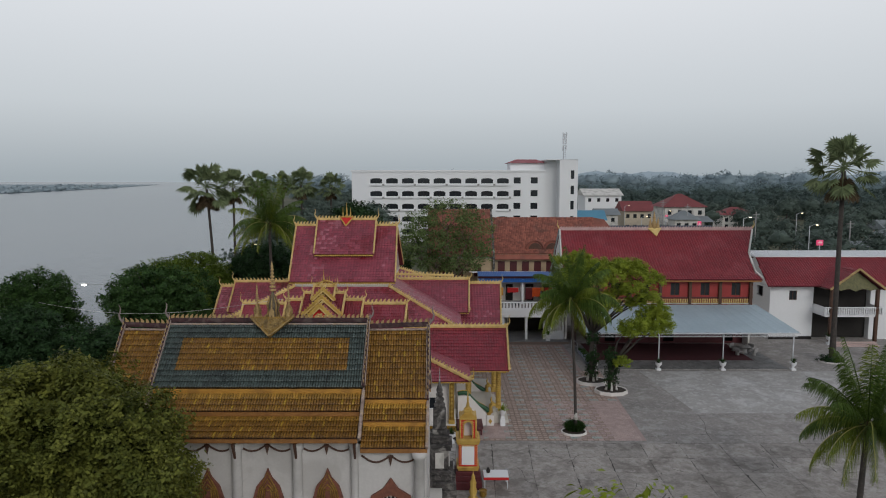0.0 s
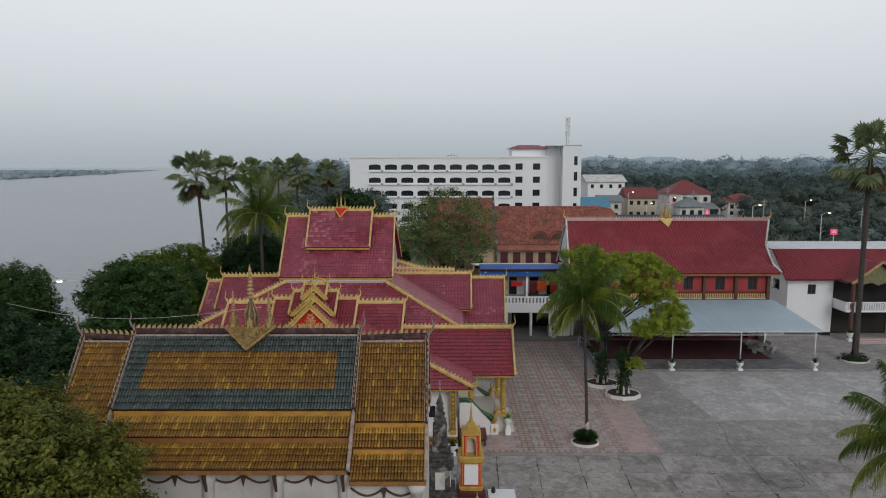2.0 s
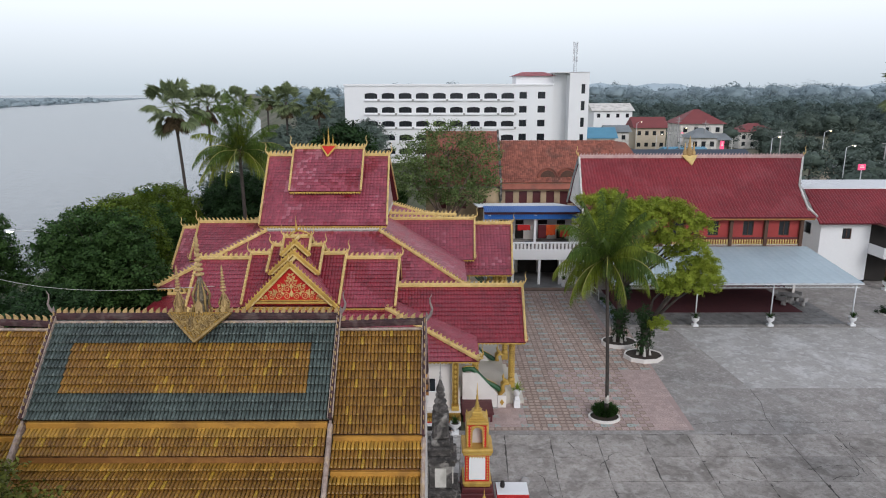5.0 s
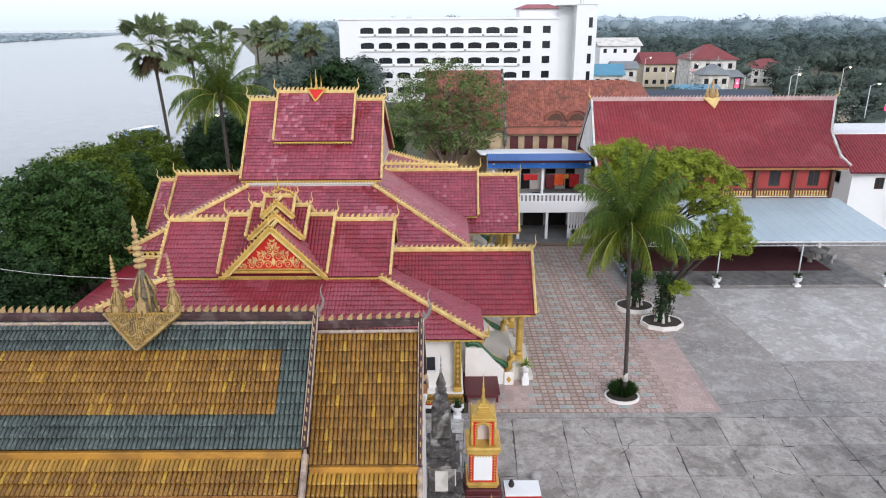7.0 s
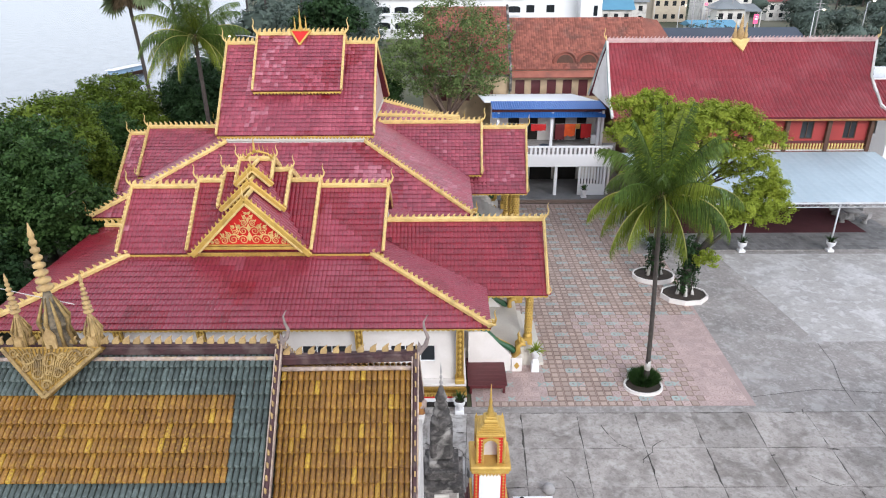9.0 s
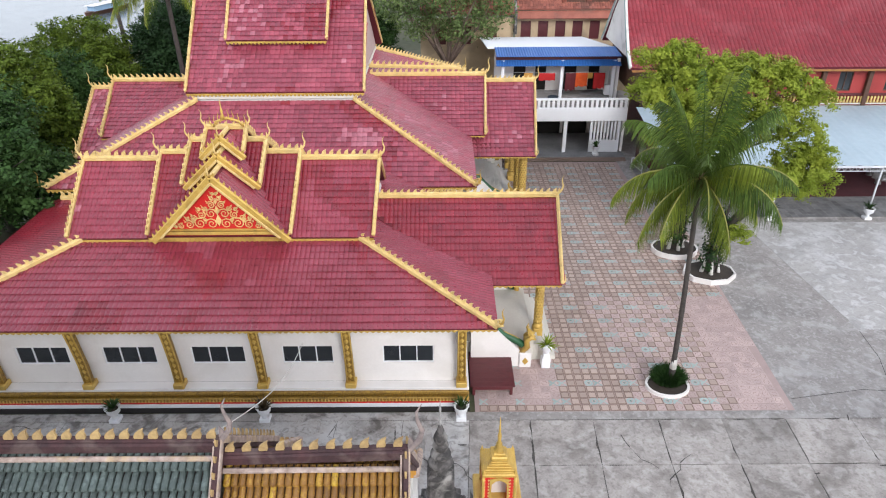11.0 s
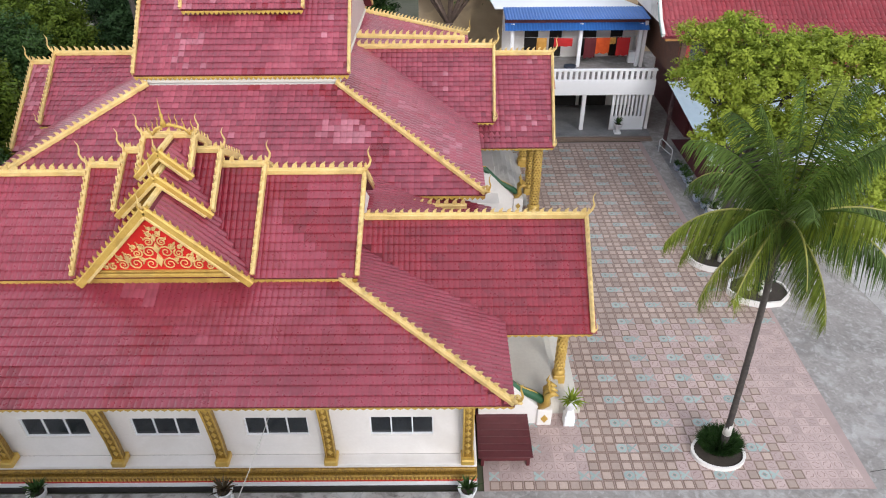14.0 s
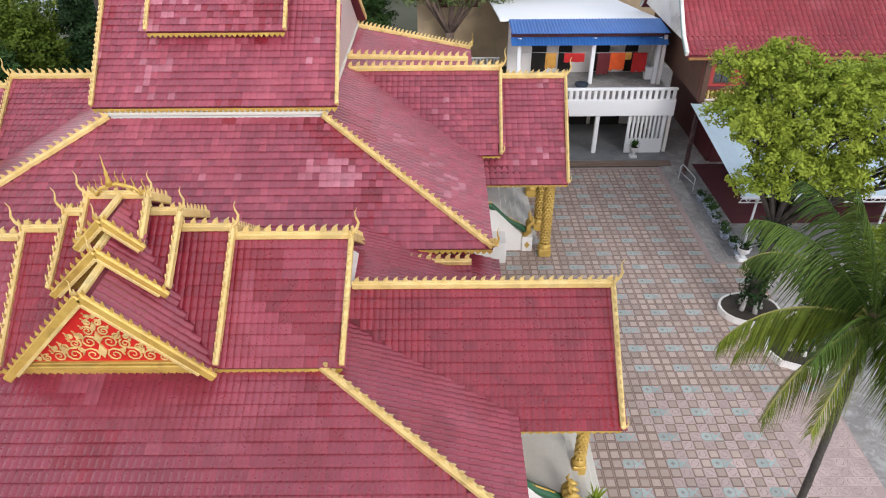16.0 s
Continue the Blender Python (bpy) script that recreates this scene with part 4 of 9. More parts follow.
    # stepped plinth with gilt mouldings and coloured bands
    part("plinth_ledge", Mesh().box(-10.75, 10.36, -6.65, -6.2, 1.0, 1.16, 0.02).box(10.02, 10.36, -6.2, 5.4, 1.0, 1.16, 0.02), M_WHITE, h)
    part("gilt_moulding", Mesh().box(-10.57, 10.34, -6.72, -6.3, 0.84, 1.0, 0.03).box(-10.46, 10.26, -6.6, -6.3, 0.72, 0.84, 0.02).box(-10.61, 10.38, -6.78, -6.3, 0.52, 0.72, 0.04), M_GOLD_DARK, h)
    part("red_band", Mesh().box(-10.58, 10.36, -6.76, -6.3, 0.43, 0.52), M_SCARLET, h)
    part("white_band", Mesh().box(-10.6, 10.38, -6.78, -6.3, 0.24, 0.43), M_WHITE_CLEAN, h)
    part("black_band", Mesh().box(-10.62, 10.4, -6.82, -6.3, 0.0, 0.24), M_DARK, h)
    petals = Mesh()
    for i in range(150):
        x = -10.5 + 20.8 * i / 149
        petals.add([(x - 0.06, -6.79, 0.54), (x + 0.06, -6.79, 0.54), (x, -6.79, 0.71), (x, -6.83, 0.6)], [(0, 1, 3), (1, 2, 3), (2, 0, 3)])
    part("petal_frieze", petals, M_GOLD, h, "", None, "stuff")
    # leaning carved brackets
    for x in (-8.8, -5.2, -1.5, 1.93, 5.53, 10.05):
        br = Mesh().plate([(-6.56, 1.18), (-6.36, 1.18), (-6.4, 2.2), (-6.66, 4.3), (-6.88, 4.3), (-6.6, 2.4)], 0.31, pose(x, 0, 0, 0, 0, 90))
        b = part("eave_bracket", br, M_GOLD_DARK, h, "gilt carved leaning eave bracket")
        part("bracket_foot", Mesh().box(x - 0.22, x + 0.22, -6.74, -6.24, 1.17, 1.42, 0.03), M_GOLD, b)
        cv = Mesh()
        for k in range(8):
            q = 0.08 + 0.115 * k
            yy, zz = -6.58 - 0.3 * q ** 1.6, 1.5 + 2.75 * q
            cv.add([(x - 0.1, yy, zz), (x, yy - 0.01, zz - 0.14), (x + 0.1, yy, zz), (x, yy - 0.03, zz + 0.14), (x, yy - 0.055, zz)], [(0, 1, 4), (1, 2, 4), (2, 3, 4), (3, 0, 4)])
        part("bracket_carving", cv, M_GOLD, b, "", None, "stuff")
        for sx in (-0.15, 0.15):
            part("bracket_edge", Mesh().tube([(x + sx, -6.58, 1.42), (x + sx, -6.62, 2.4), (x + sx, -6.75, 3.4), (x + sx, -6.9, 4.25)], [0.03] * 4, 5), M_GOLD, b)
    return h


def hall_back():
    """The larger red hall behind: skirt roof, two-tier steep upper roof and double side gables."""
    h = thing("temple_hall", "large temple hall with three-tier pinkish red tile roofs and gilt ridges", "temple", (-9.47, 68.0, 0), "red temple halls")
    xe, ye, ez, xt, yt, tz = 11.14, 11.65, 5.42, 4.4, 6.4, 8.42
    tiled_slope(h, [(-xe, -ye, ez), (xe, -ye, ez), (xt, -yt, tz), (-xt, -yt, tz)], M_RED_PATCH, 300, choose=lambda u, v: u > 11)
    tiled_slope(h, [(xe, -ye, ez), (xe, ye, ez), (xt, yt, tz), (xt, -yt, tz)], M_RED_PATCH)
    tiled_slope(h, [(-xe, ye, ez), (-xe, -ye, ez), (-xt, -yt, tz), (-xt, yt, tz)], M_RED_PATCH)
    tiled_slope(h, [(xe, ye, ez), (-xe, ye, ez), (-xt, yt, tz), (xt, yt, tz)], M_RED_PATCH)
    hip_bars(h, [((sx * xe, sy * ye, ez), (sx * xt, sy * yt, tz)) for sx in (1, -1) for sy in (-1, 1)], M_GOLD_PALE)
    eave_trim(h, (-xe, -ye - 0.04, ez), (xe, -ye - 0.04, ez), M_GOLD, 0.2)
    eave_trim(h, (xe + 0.04, -ye, ez), (xe + 0.04, ye, ez), M_GOLD, 0.2)
    part("clerestory_wall", Mesh().box(-4.45, 4.45, -6.22, 6.22, 8.2, 8.9, 0.02), M_WHITE, h)
    part("clerestory_cornice", Mesh().box(-4.6, 4.6, -6.34, 6.34, 8.52, 8.68, 0.03), M_CREAM_FLOOR, h)
    saddle(h, 5.0, 13.68, 6.36, 8.9, M_RED_PATCH, ridge_half=5.16, size=0.9, horn_size=1.1, ridge_mid=-0.38)
    gable_wall(h, 4.5, 6.1, 8.85, 13.3, M_PINK)
    gable_wall(h, -4.75, 6.1, 8.85, 13.3, M_PINK)
    saddle(h, 2.9, 14.28, 3.95, 11.24, M_RED_PATCH, ridge_half=3.0, size=0.9, horn_size=1.15, mid=-0.16, ridge_mid=-0.36)
    # red arrow-shaped crest plate with three spires on the top ridge
    pl = part("crest_plate", Mesh().plate([(-0.62, 0.1), (0.62, 0.1), (0, -0.95)], 0.1, Matrix.Translation((-0.36, -0.12, 14.5)) @ Matrix.Rotation(radians(-42), 4, "X")), M_SCARLET, h, "orange-red triangular crest plate with gilt edge")
    tilt = Matrix.Translation((-0.36, -0.12, 14.5)) @ Matrix.Rotation(radians(-42), 4, "X")
    for a, b in (((-0.68, 0.1), (0, -1.02)), ((0.68, 0.1), (0, -1.02)), ((-0.72, 0.12), (0.72, 0.12))):
        part("crest_edge", Mesh().beam(tilt @ Vector((a[0], -0.04, a[1])), tilt @ Vector((b[0], -0.04, b[1])), 0.12, 0.12, 0.02, (0, -0.7, 0.7)), M_GOLD, pl)
    for x, k in ((-0.74, 0.7), (-0.36, 1.05), (0.02, 0.7)):
        part("crest_spire", Mesh().lathe([(0.13 * k, 14.4), (0.15 * k, 14.4 + 0.3 * k), (0.06 * k, 14.4 + 0.6 * k), (0.09 * k, 14.4 + 0.75 * k), (0.03 * k, 14.4 + 1.2 * k), (0.005, 14.4 + 1.75 * k)], 8, (x, 0, 0)), M_GOLD, pl)
    # side porches: the one towards the river is shorter
    for s, end, flare, pz, ie, ir, iz in ((1, 15.05, 0.36, 7.7, 12.0, 12.16, 8.12), (-1, 12.9, 0.5, 7.38, 11.5, 12.0, 7.86)):
        porch(h, s, pz, 5.15, 4.52, end, 5.97, 3.86, 11.16, 5.42, M_RED_PATCH, flare=flare)
        # the raised inner part of the side gable
        f = [(10.0, -4.25, 5.56), (ie, -4.25, 5.56), (ir, 0, iz), (4.3, 0, iz), (9.8, -4.1, 5.66)]
        b = [(ie, 4.25, 5.56), (10.0, 4.25, 5.56), (9.8, 4.1, 5.66), (4.3, 0, iz), (ir, 0, iz)]
        if s < 0:
            f, b = [[(-x, y, z) for x, y, z in q] for q in (f, b)]
            f, b = [f[1], f[0], f[4], f[3], f[2]], [b[1], b[0], b[4], b[3], b[2]]
        tiled_slope(h, f, M_RED_PATCH)
        tiled_slope(h, b, M_RED_PATCH)
        ridge(h, (s * 4.6, 0, iz + 0.12), (s * ir, 0, iz + 0.12), M_GOLD_PALE, 0.2, 0.22, 0.36, 0.8)
        if s > 0:
            ridge(h, (4.6, 0.7, 8.62), (10.6, 0.7, 8.46), M_GOLD_PALE, 0.2, 0.2, 0.36, 0.8)
        barge(h, (s * ie, -4.25, 5.6), (s * ir, 0, iz), (s * ie, 4.25, 5.6), M_GOLD_PALE, head=0 if s > 0 else 180, horn_size=1.1)
        eave_trim(h, (s * 10.6, -4.3, 5.56), (s * ie, -4.3, 5.56), M_GOLD)
        part("porch_gable", Mesh().plate([(-4.6, 4.8), (4.6, 4.8), (0, 7.1)], 0.12, pose(s * (end - 0.3), 0, 0, 0, 0, 90)), M_SCARLET, h)
        part("porch_beam", Mesh().box(s * (end - 0.6) - 0.15, s * (end - 0.6) + 0.15, -4.4, 4.4, 4.2, 4.6, 0.02), M_GOLD, h)
        for y in (-4.2, -1.8, 1.8, 4.2):
            scaled_column(h, s * (end - 0.65), y, 0.0, 4.4, 0.25)
        part("porch_floor", Mesh().box(min(s * 9.8, s * 12.4), max(s * 9.8, s * 12.4), -5.0, 5.0, 0, 1.2, 0.02), M_WHITE, h)
        for k in range(6):
            a, c = 12.4 + k * 0.3, 12.7 + k * 0.3
            part("step", Mesh().box(min(s * a, s * c), max(s * a, s * c), -3.4, 3.4, 0, 1.2 - (k + 1) * 0.18, 0.015), M_WHITE_OLD, h)
    for y in (-3.7, 3.7):
        naga_rail(h, 11.9, 2.4, 13.4, 0.8, y)
    holes = [(y - 0.6, y + 0.6, 2.0, 3.8) for y in (-8, 8)] + [(-1.1, 1.1, 1.2, 4.0)]
    walls(h, "hall_wall", M_WHITE, [("y", -10.3, 10.3, 9.75, 0.25, 0, 5.5, holes), ("y", -10.3, 10.3, -10.0, 0.25, 0, 5.5, holes), ("x", -9.75, 9.75, -10.3, 0.25, 0, 5.5, []), ("x", -9.75, 9.75, 10.05, 0.25, 0, 5.5, [])])
    part("hall_floor", Mesh().box(-9.75, 9.75, -10, 10, 1.0, 1.15), M_DARK, h)
    return h


def link_roof():
    """The narrow roof in the gap between the two halls."""
    h = thing("link_roof", "low red tiled roof with gilt crest joining the two halls", "roof", (-9.43, 56.0, 0))
    for s in (1, -1):
        ridge(h, (s * 6.4, 0, 5.1), (s * 10.3, 0, 5.1), M_GOLD_PALE, 0.2, 0.2, 0.34, 0.8)
    tiled_slope(h, [(-10.3, -1.5, 4.4), (10.3, -1.5, 4.4), (10.3, 0, 5.0), (-10.3, 0, 5.0)], M_RED)
    part("link_wall", Mesh().box(-9.8, 9.8, -0.2, 1.0, 0.0, 4.7), M_WHITE, h)
    return h


hall_front()
hall_back()
link_roof()


# ---- yellow-roofed hall ----
def scaled_tier(h, half, y0, z0, y1, z1, material, singles=0, choose=None, skip=None, x_at=0.0, fresh=False):
    if fresh:
        # the top course is of newer golden tiles
        top = math.hypot(y0 - y1, z1 - z0) - 0.34
        pts = [(x_at - half, -y0, z0), (x_at + half, -y0, z0), (x_at + half, -y1, z1), (x_at - half, -y1, z1)]
        tiled_slope(h, pts, M_YEL_FRESH, 0, 0.125, 0.297, 0, 0.05, 0.035, deck_mat=M_OLD_TIMBER, skip=lambda u, v: v < top)
        skip = lambda u, v: v >= top
    tiled_slope(h, [(x_at - half, -y0, z0), (x_at + half, -y0, z0), (x_at + half, -y1, z1), (x_at - half, -y1, z1)], material, singles, 0.125, 0.297, 0, 0.05, 0.035, choose=choose, deck_mat=M_OLD_TIMBER, seg=4, skip=skip)
    tiled_slope(h, [(x_at + half, y0, z0), (x_at - half, y0, z0), (x_at - half, y1, z1), (x_at + half, y1, z1)], material, 0, 0.125, 0.297, 0, 0.05, 0.035, deck_mat=M_OLD_TIMBER, seg=3)


M_SPIRE = mat("blackened_gilt_stone", (0.23, 0.185, 0.12), (0.05, 0.045, 0.04), rough=0.8, scale=5, fine=14, bump=0.8, fine_mix=0.6)


def hall_yellow():
    h = thing("temple_hall", "old white temple hall with ochre and grey-green glazed tile roof", "temple", (-8.95, 32.6, 0))
    half, x0, rz, ly, lz = 4.94, 0.32, 11.4, 2.5, 8.88
    sl = math.hypot(ly, rz - lz)
    band = lambda u, v: 0.88 < u < 2 * half - 0.84 and 0.88 < v < 2.67
    # main steep roof: grey-green border round an ochre field
    tiled_slope(h, [(x0 - half, -ly, lz), (x0 + half, -ly, lz), (x0 + half, 0, rz), (x0 - half, 0, rz)], M_GRN_TILE, 0, 0.125, 0.297, 0, 0.05, 0.035, deck_mat=M_OLD_TIMBER, seg=4, skip=band)
    tiled_slope(h, [(x0 - half, -ly, lz), (x0 + half, -ly, lz), (x0 + half, 0, rz), (x0 - half, 0, rz)], M_YEL_TILE, 300, 0.125, 0.297, 0, 0.05, 0.035, deck_mat=M_OLD_TIMBER, seg=4, skip=lambda u, v: not band(u, v), choose=lambda u, v: u > 4)
    tiled_slope(h, [(x0 + half, ly, lz), (x0 - half, ly, lz), (x0 - half, 0, rz), (x0 + half, 0, rz)], M_GRN_TILE, 0, 0.125, 0.297, 0, 0.05, 0.035, deck_mat=M_OLD_TIMBER, seg=3)
    # lower tiers with plaster bands between
    for y0, z0, y1, z1 in ((3.24, 8.02, 2.58, 8.62), (4.3, 7.17, 3.14, 7.72)):
        scaled_tier(h, half - 0.12, y0, z0, y1, z1, M_YEL_TILE, x_at=x0, fresh=True)
        for s in (-1, 1):
            a, b = sorted((s * (y1 - 0.12), s * (y1 + 0.02)))
            part("plaster_band", Mesh().box(x0 - half + 0.1, x0 + half - 0.1, a, b, z1 - 0.05, z1 + 0.22, 0.02), M_YEL_BAND, h)
            a, b = sorted((s * (y0 - 0.12), s * (y0 - 0.02)))
            part("eave_board", Mesh().box(x0 - half + 0.1, x0 + half - 0.1, a, b, z0 - 0.24, z0 - 0.04, 0.01), M_EAVE, h)
    # lower end bays
    for s, length in ((1, 2.98), (-1, 2.3)):
        c = x0 + s * (half + length / 2 + 0.02)
        hl, dz = length / 2, -0.32
        scaled_tier(h, hl, 2.45, 8.36, 0.0, 11.06, M_YEL_TILE, x_at=c)
        for y0, z0, y1, z1 in ((3.2, 7.56, 2.5, 8.1), (4.3, 6.72, 3.28, 7.3)):
            scaled_tier(h, hl, y0, z0, y1, z1, M_YEL_TILE, x_at=c, fresh=True)
            for t in (-1, 1):
                a, b = sorted((t * (y1 - 0.12), t * (y1 + 0.02)))
                part("plaster_band", Mesh().box(c - hl + 0.02, c + hl - 0.02, a, b, z1 - 0.05, z1 + 0.2, 0.02), M_YEL_BAND, h)
                a, b = sorted((t * (y0 - 0.12), t * (y0 - 0.02)))
                part("eave_board", Mesh().box(c - hl, c + hl, a, b, z0 - 0.24, z0 - 0.04, 0.01), M_EAVE, h)
        e = x0 + s * (half + length)
        part("ridge_flashing", Mesh().beam((x0 + s * half, -0.16, 11.1), (e, -0.16, 11.12), 0.09, 0.1, 0.03, (0, -0.66, 0.75)), M_WORN_PINK, h)
        ridge(h, (x0 + s * half, 0, 11.24), (e, 0, 11.34), M_OLD_TIMBER, 0.22, 0.2, 0.25, 0.64, flame_mat=M_PALE_STONE)
        for t in (-1, 1):
            ridge(h, (e, t * 2.55, 8.28), (e, 0, 11.3), M_OLD_TIMBER, 0.12, 0.22, 0.3, 0.45, 0.05, "barge_board", M_PALE_STONE)
            part("barge_capping", Mesh().beam((e - s * 0.08, t * 2.57, 8.4), (e - s * 0.08, 0, 11.42), 0.03, 0.12).beam((e + s * 0.05, t * 2.57, 8.4), (e + s * 0.05, 0, 11.42), 0.03, 0.12), M_WORN_PINK, h)
            ridge(h, (e, t * 4.36, 6.7), (e, t * 2.42, 8.15), M_WORN_PINK, 0.14, 0.24, 0, 0.6, 0.05, "barge_board")
        horn(h, (e, 0, 11.4), 0 if s > 0 else 180, M_GREY_HORN, 0.88)
        gw = Mesh().plate([(-4.1, 6.5), (4.1, 6.5), (3.1, 7.4), (2.35, 8.2), (0, 10.85), (-2.35, 8.2), (-3.1, 7.4)], 0.2, pose(e - s * 0.25, 0, 0, 0, 0, 90))
        part("gable_wall", gw, M_WHITE_OLD, h)
    # main ridge and gable edges
    part("ridge_flashing", Mesh().beam((x0 - half, -0.16, rz - 0.02), (x0 + half, -0.16, rz - 0.02), 0.09, 0.1, 0.03, (0, -0.66, 0.75)), M_WORN_PINK, h, "pale mortar flashing under the ridge")
    ridge(h, (x0 - half, 0, rz + 0.14), (x0 + half, 0, rz + 0.14), M_OLD_TIMBER, 0.24, 0.2, 0.225, 0.66, flame_mat=M_PALE_STONE)
    for s in (-1, 1):
        for t in (-1, 1):
            ridge(h, (x0 + s * half, t * (ly + 0.1), lz), (x0 + s * half, 0, rz + 0.1), M_OLD_TIMBER, 0.12, 0.22, 0.24, 0.42, 0.08, "barge_board", M_PALE_STONE)
            part("barge_capping", Mesh().beam((x0 + s * half - 0.075, t * (ly + 0.12), lz + 0.14), (x0 + s * half - 0.055, 0, rz + 0.24), 0.03, 0.12).beam((x0 + s * half + 0.075, t * (ly + 0.12), lz + 0.14), (x0 + s * half + 0.055, 0, rz + 0.24), 0.03, 0.12), M_WORN_PINK, h)
            ridge(h, (x0 + s * half, t * 4.36, 7.1), (x0 + s * half, t * 2.55, 8.72), M_WORN_PINK, 0.14, 0.26, 0, 0.6, 0.05, "barge_board")
        horn(h, (x0 + s * half, 0, rz + 0.25), 0 if s > 0 else 180, M_GREY_HORN, 0.78)
    # carved triangular crest with three ringed spires
    cx = 0.5
    lean = Matrix.Translation((cx, -0.24, rz + 0.34)) @ Matrix.Rotation(radians(-38), 4, "X")
    pl = part("crest_plate", Mesh().plate([(-1.08, 0.0), (1.08, 0.0), (0.95, -0.13), (0.0, -1.06), (-0.95, -0.13)], 0.16), M_GOLD_DARK, h, "carved pale gold triangular ridge crest", lean)
    sc = Mesh()
    for x, z, r in ((-0.48, -0.22, 0.17), (0.48, -0.22, 0.17), (0, -0.3, 0.2), (-0.22, -0.56, 0.14), (0.22, -0.56, 0.14), (0, -0.8, 0.12), (-0.8, -0.13, 0.11), (0.8, -0.13, 0.11), (-0.5, -0.45, 0.08), (0.5, -0.45, 0.08), (-0.24, -0.2, 0.08), (0.24, -0.2, 0.08), (0, -0.55, 0.06), (0, -0.98, 0.06)):
        scroll(sc, x, z, r, 1 if x >= 0 else -1, -0.09, 1.4, 0, 0.035)
    for k in range(11):
        for g in (-1, 1):
            sc.tube([(g * (0.09 * k), -0.095, -0.04), (g * (0.045 * k + 0.05), -0.1, -0.3 - 0.01 * k), (g * 0.05 * k, -0.095, -0.95 + 0.055 * k)], [0.012, 0.022, 0.01], 4)
    sc.beam((-1.06, -0.09, -0.03), (0, -0.09, -1.06), 0.08, 0.1, 0.01, (0, -1, 0)).beam((1.06, -0.09, -0.03), (0, -0.09, -1.06), 0.08, 0.1, 0.01, (0, -1, 0))
    part("crest_carving", sc, M_GOLD_AGED, pl, "", None, "stuff")
    for x, k, mt in ((-0.78, 0.62, M_PALE_STONE), (0, 1.0, M_SPIRE), (0.78, 0.62, M_PALE_STONE)):
        prof = [(0.36 * k, 11.55), (0.36 * k, 11.55 + 0.1 * k), (0.22 * k, 11.55 + 0.16 * k), (0.24 * k, 11.55 + 0.6 * k), (0.3 * k, 11.55 + 0.66 * k), (0.2 * k, 11.55 + 0.72 * k), (0.22 * k, 11.55 + 0.86 * k), (0.12 * k, 11.55 + 1.0 * k), (0.15 * k, 11.55 + 1.1 * k), (0.06 * k, 11.55 + 1.45 * k)]
        sp = part("ridge_spire", Mesh().lathe(prof, 8, (cx + x, 0, 0)), mt, h)
        z = 11.55 + 1.45 * k
        rings = []
        for i in range(8):
            r = (0.17 - 0.015 * i) * k
            rings += [(0.05 * k, z), (r, z + 0.03 * k), (r, z + 0.09 * k), (0.05 * k, z + 0.12 * k)]
            z += 0.17 * k
        rings += [(0.01, z + 0.15 * k)]
        part("ringed_tip", Mesh().lathe(rings, 9, (cx + x, 0, 0)), M_PALE_STONE, sp)
        rb = Mesh()
        for q in range(8):
            t = 2 * math.pi * q / 8
            rb.tube([(cx + x + 0.35 * k * math.cos(t), 0.35 * k * math.sin(t), 11.6), (cx + x + 0.25 * k * math.cos(t), 0.25 * k * math.sin(t), 11.55 + 0.5 * k), (cx + x + 0.3 * k * math.cos(t), 0.3 * k * math.sin(t), 11.55 + 0.78 * k), (cx + x + 0.1 * k * math.cos(t), 0.1 * k * math.sin(t), 11.55 + 1.3 * k)], [0.05 * k, 0.04 * k, 0.05 * k, 0.01], 5)
        part("spire_rib", rb, M_GOLD_AGED, sp)
        part("spire_niche", Mesh().plate([(-0.12 * k, 0.2 * k), (0.12 * k, 0.2 * k), (0.12 * k, 0.5 * k), (0, 0.72 * k), (-0.12 * k, 0.5 * k)], 0.06, Matrix.Translation((cx + x, -0.3 * k, 11.55))), M_PALE_STONE, sp)
    # walls, pilasters and leaf-shaped window hoods
    w_y, hx = 3.5, 5.15
    cxs = [-4.4, -1.75, 0.98, 3.7]
    walls(h, "hall_wall", M_WHITE_AGED_SHADED, [("x", -hx, hx, -w_y, 0.3, 0, 7.3, [(c - 0.42, c + 0.42, 2.4, 4.6) for c in cxs]), ("x", -hx, hx, w_y - 0.3, 0.3, 0, 7.3, [])])
    for s, length in ((1, 2.9), (-1, 1.8)):
        a, b = sorted((s * hx, s * (hx + length)))
        mid = (a + b) / 2
        e = s * (hx + length)
        walls(h, "bay_wall", M_WHITE_AGED_SHADED, [("x", a, b, -3.9, 0.3, 0, 6.75, [(mid - 0.75, mid + 0.75, 2.2, 4.3)]), ("x", a, b, 3.6, 0.3, 0, 6.75, []), ("y", -3.6, 3.6, e - 0.15, 0.3, 0, 6.75, [(-0.9, 0.9, 0.62, 4.0)])])
        gr = Mesh()
        for i in range(9):
            gr.tube([(mid - 0.7 + i * 0.175, -3.8, 2.2), (mid - 0.7 + i * 0.175, -3.8, 4.3)], [0.03, 0.03], 6)
        part("window_grille", gr, M_WHITE_OLD, h)
        # near-black sheet puts the unlit room behind the grille
        part("window_backing", Mesh().box(mid - 0.75, mid + 0.75, -3.66, -3.62, 2.2, 4.3), M_DARK, h)
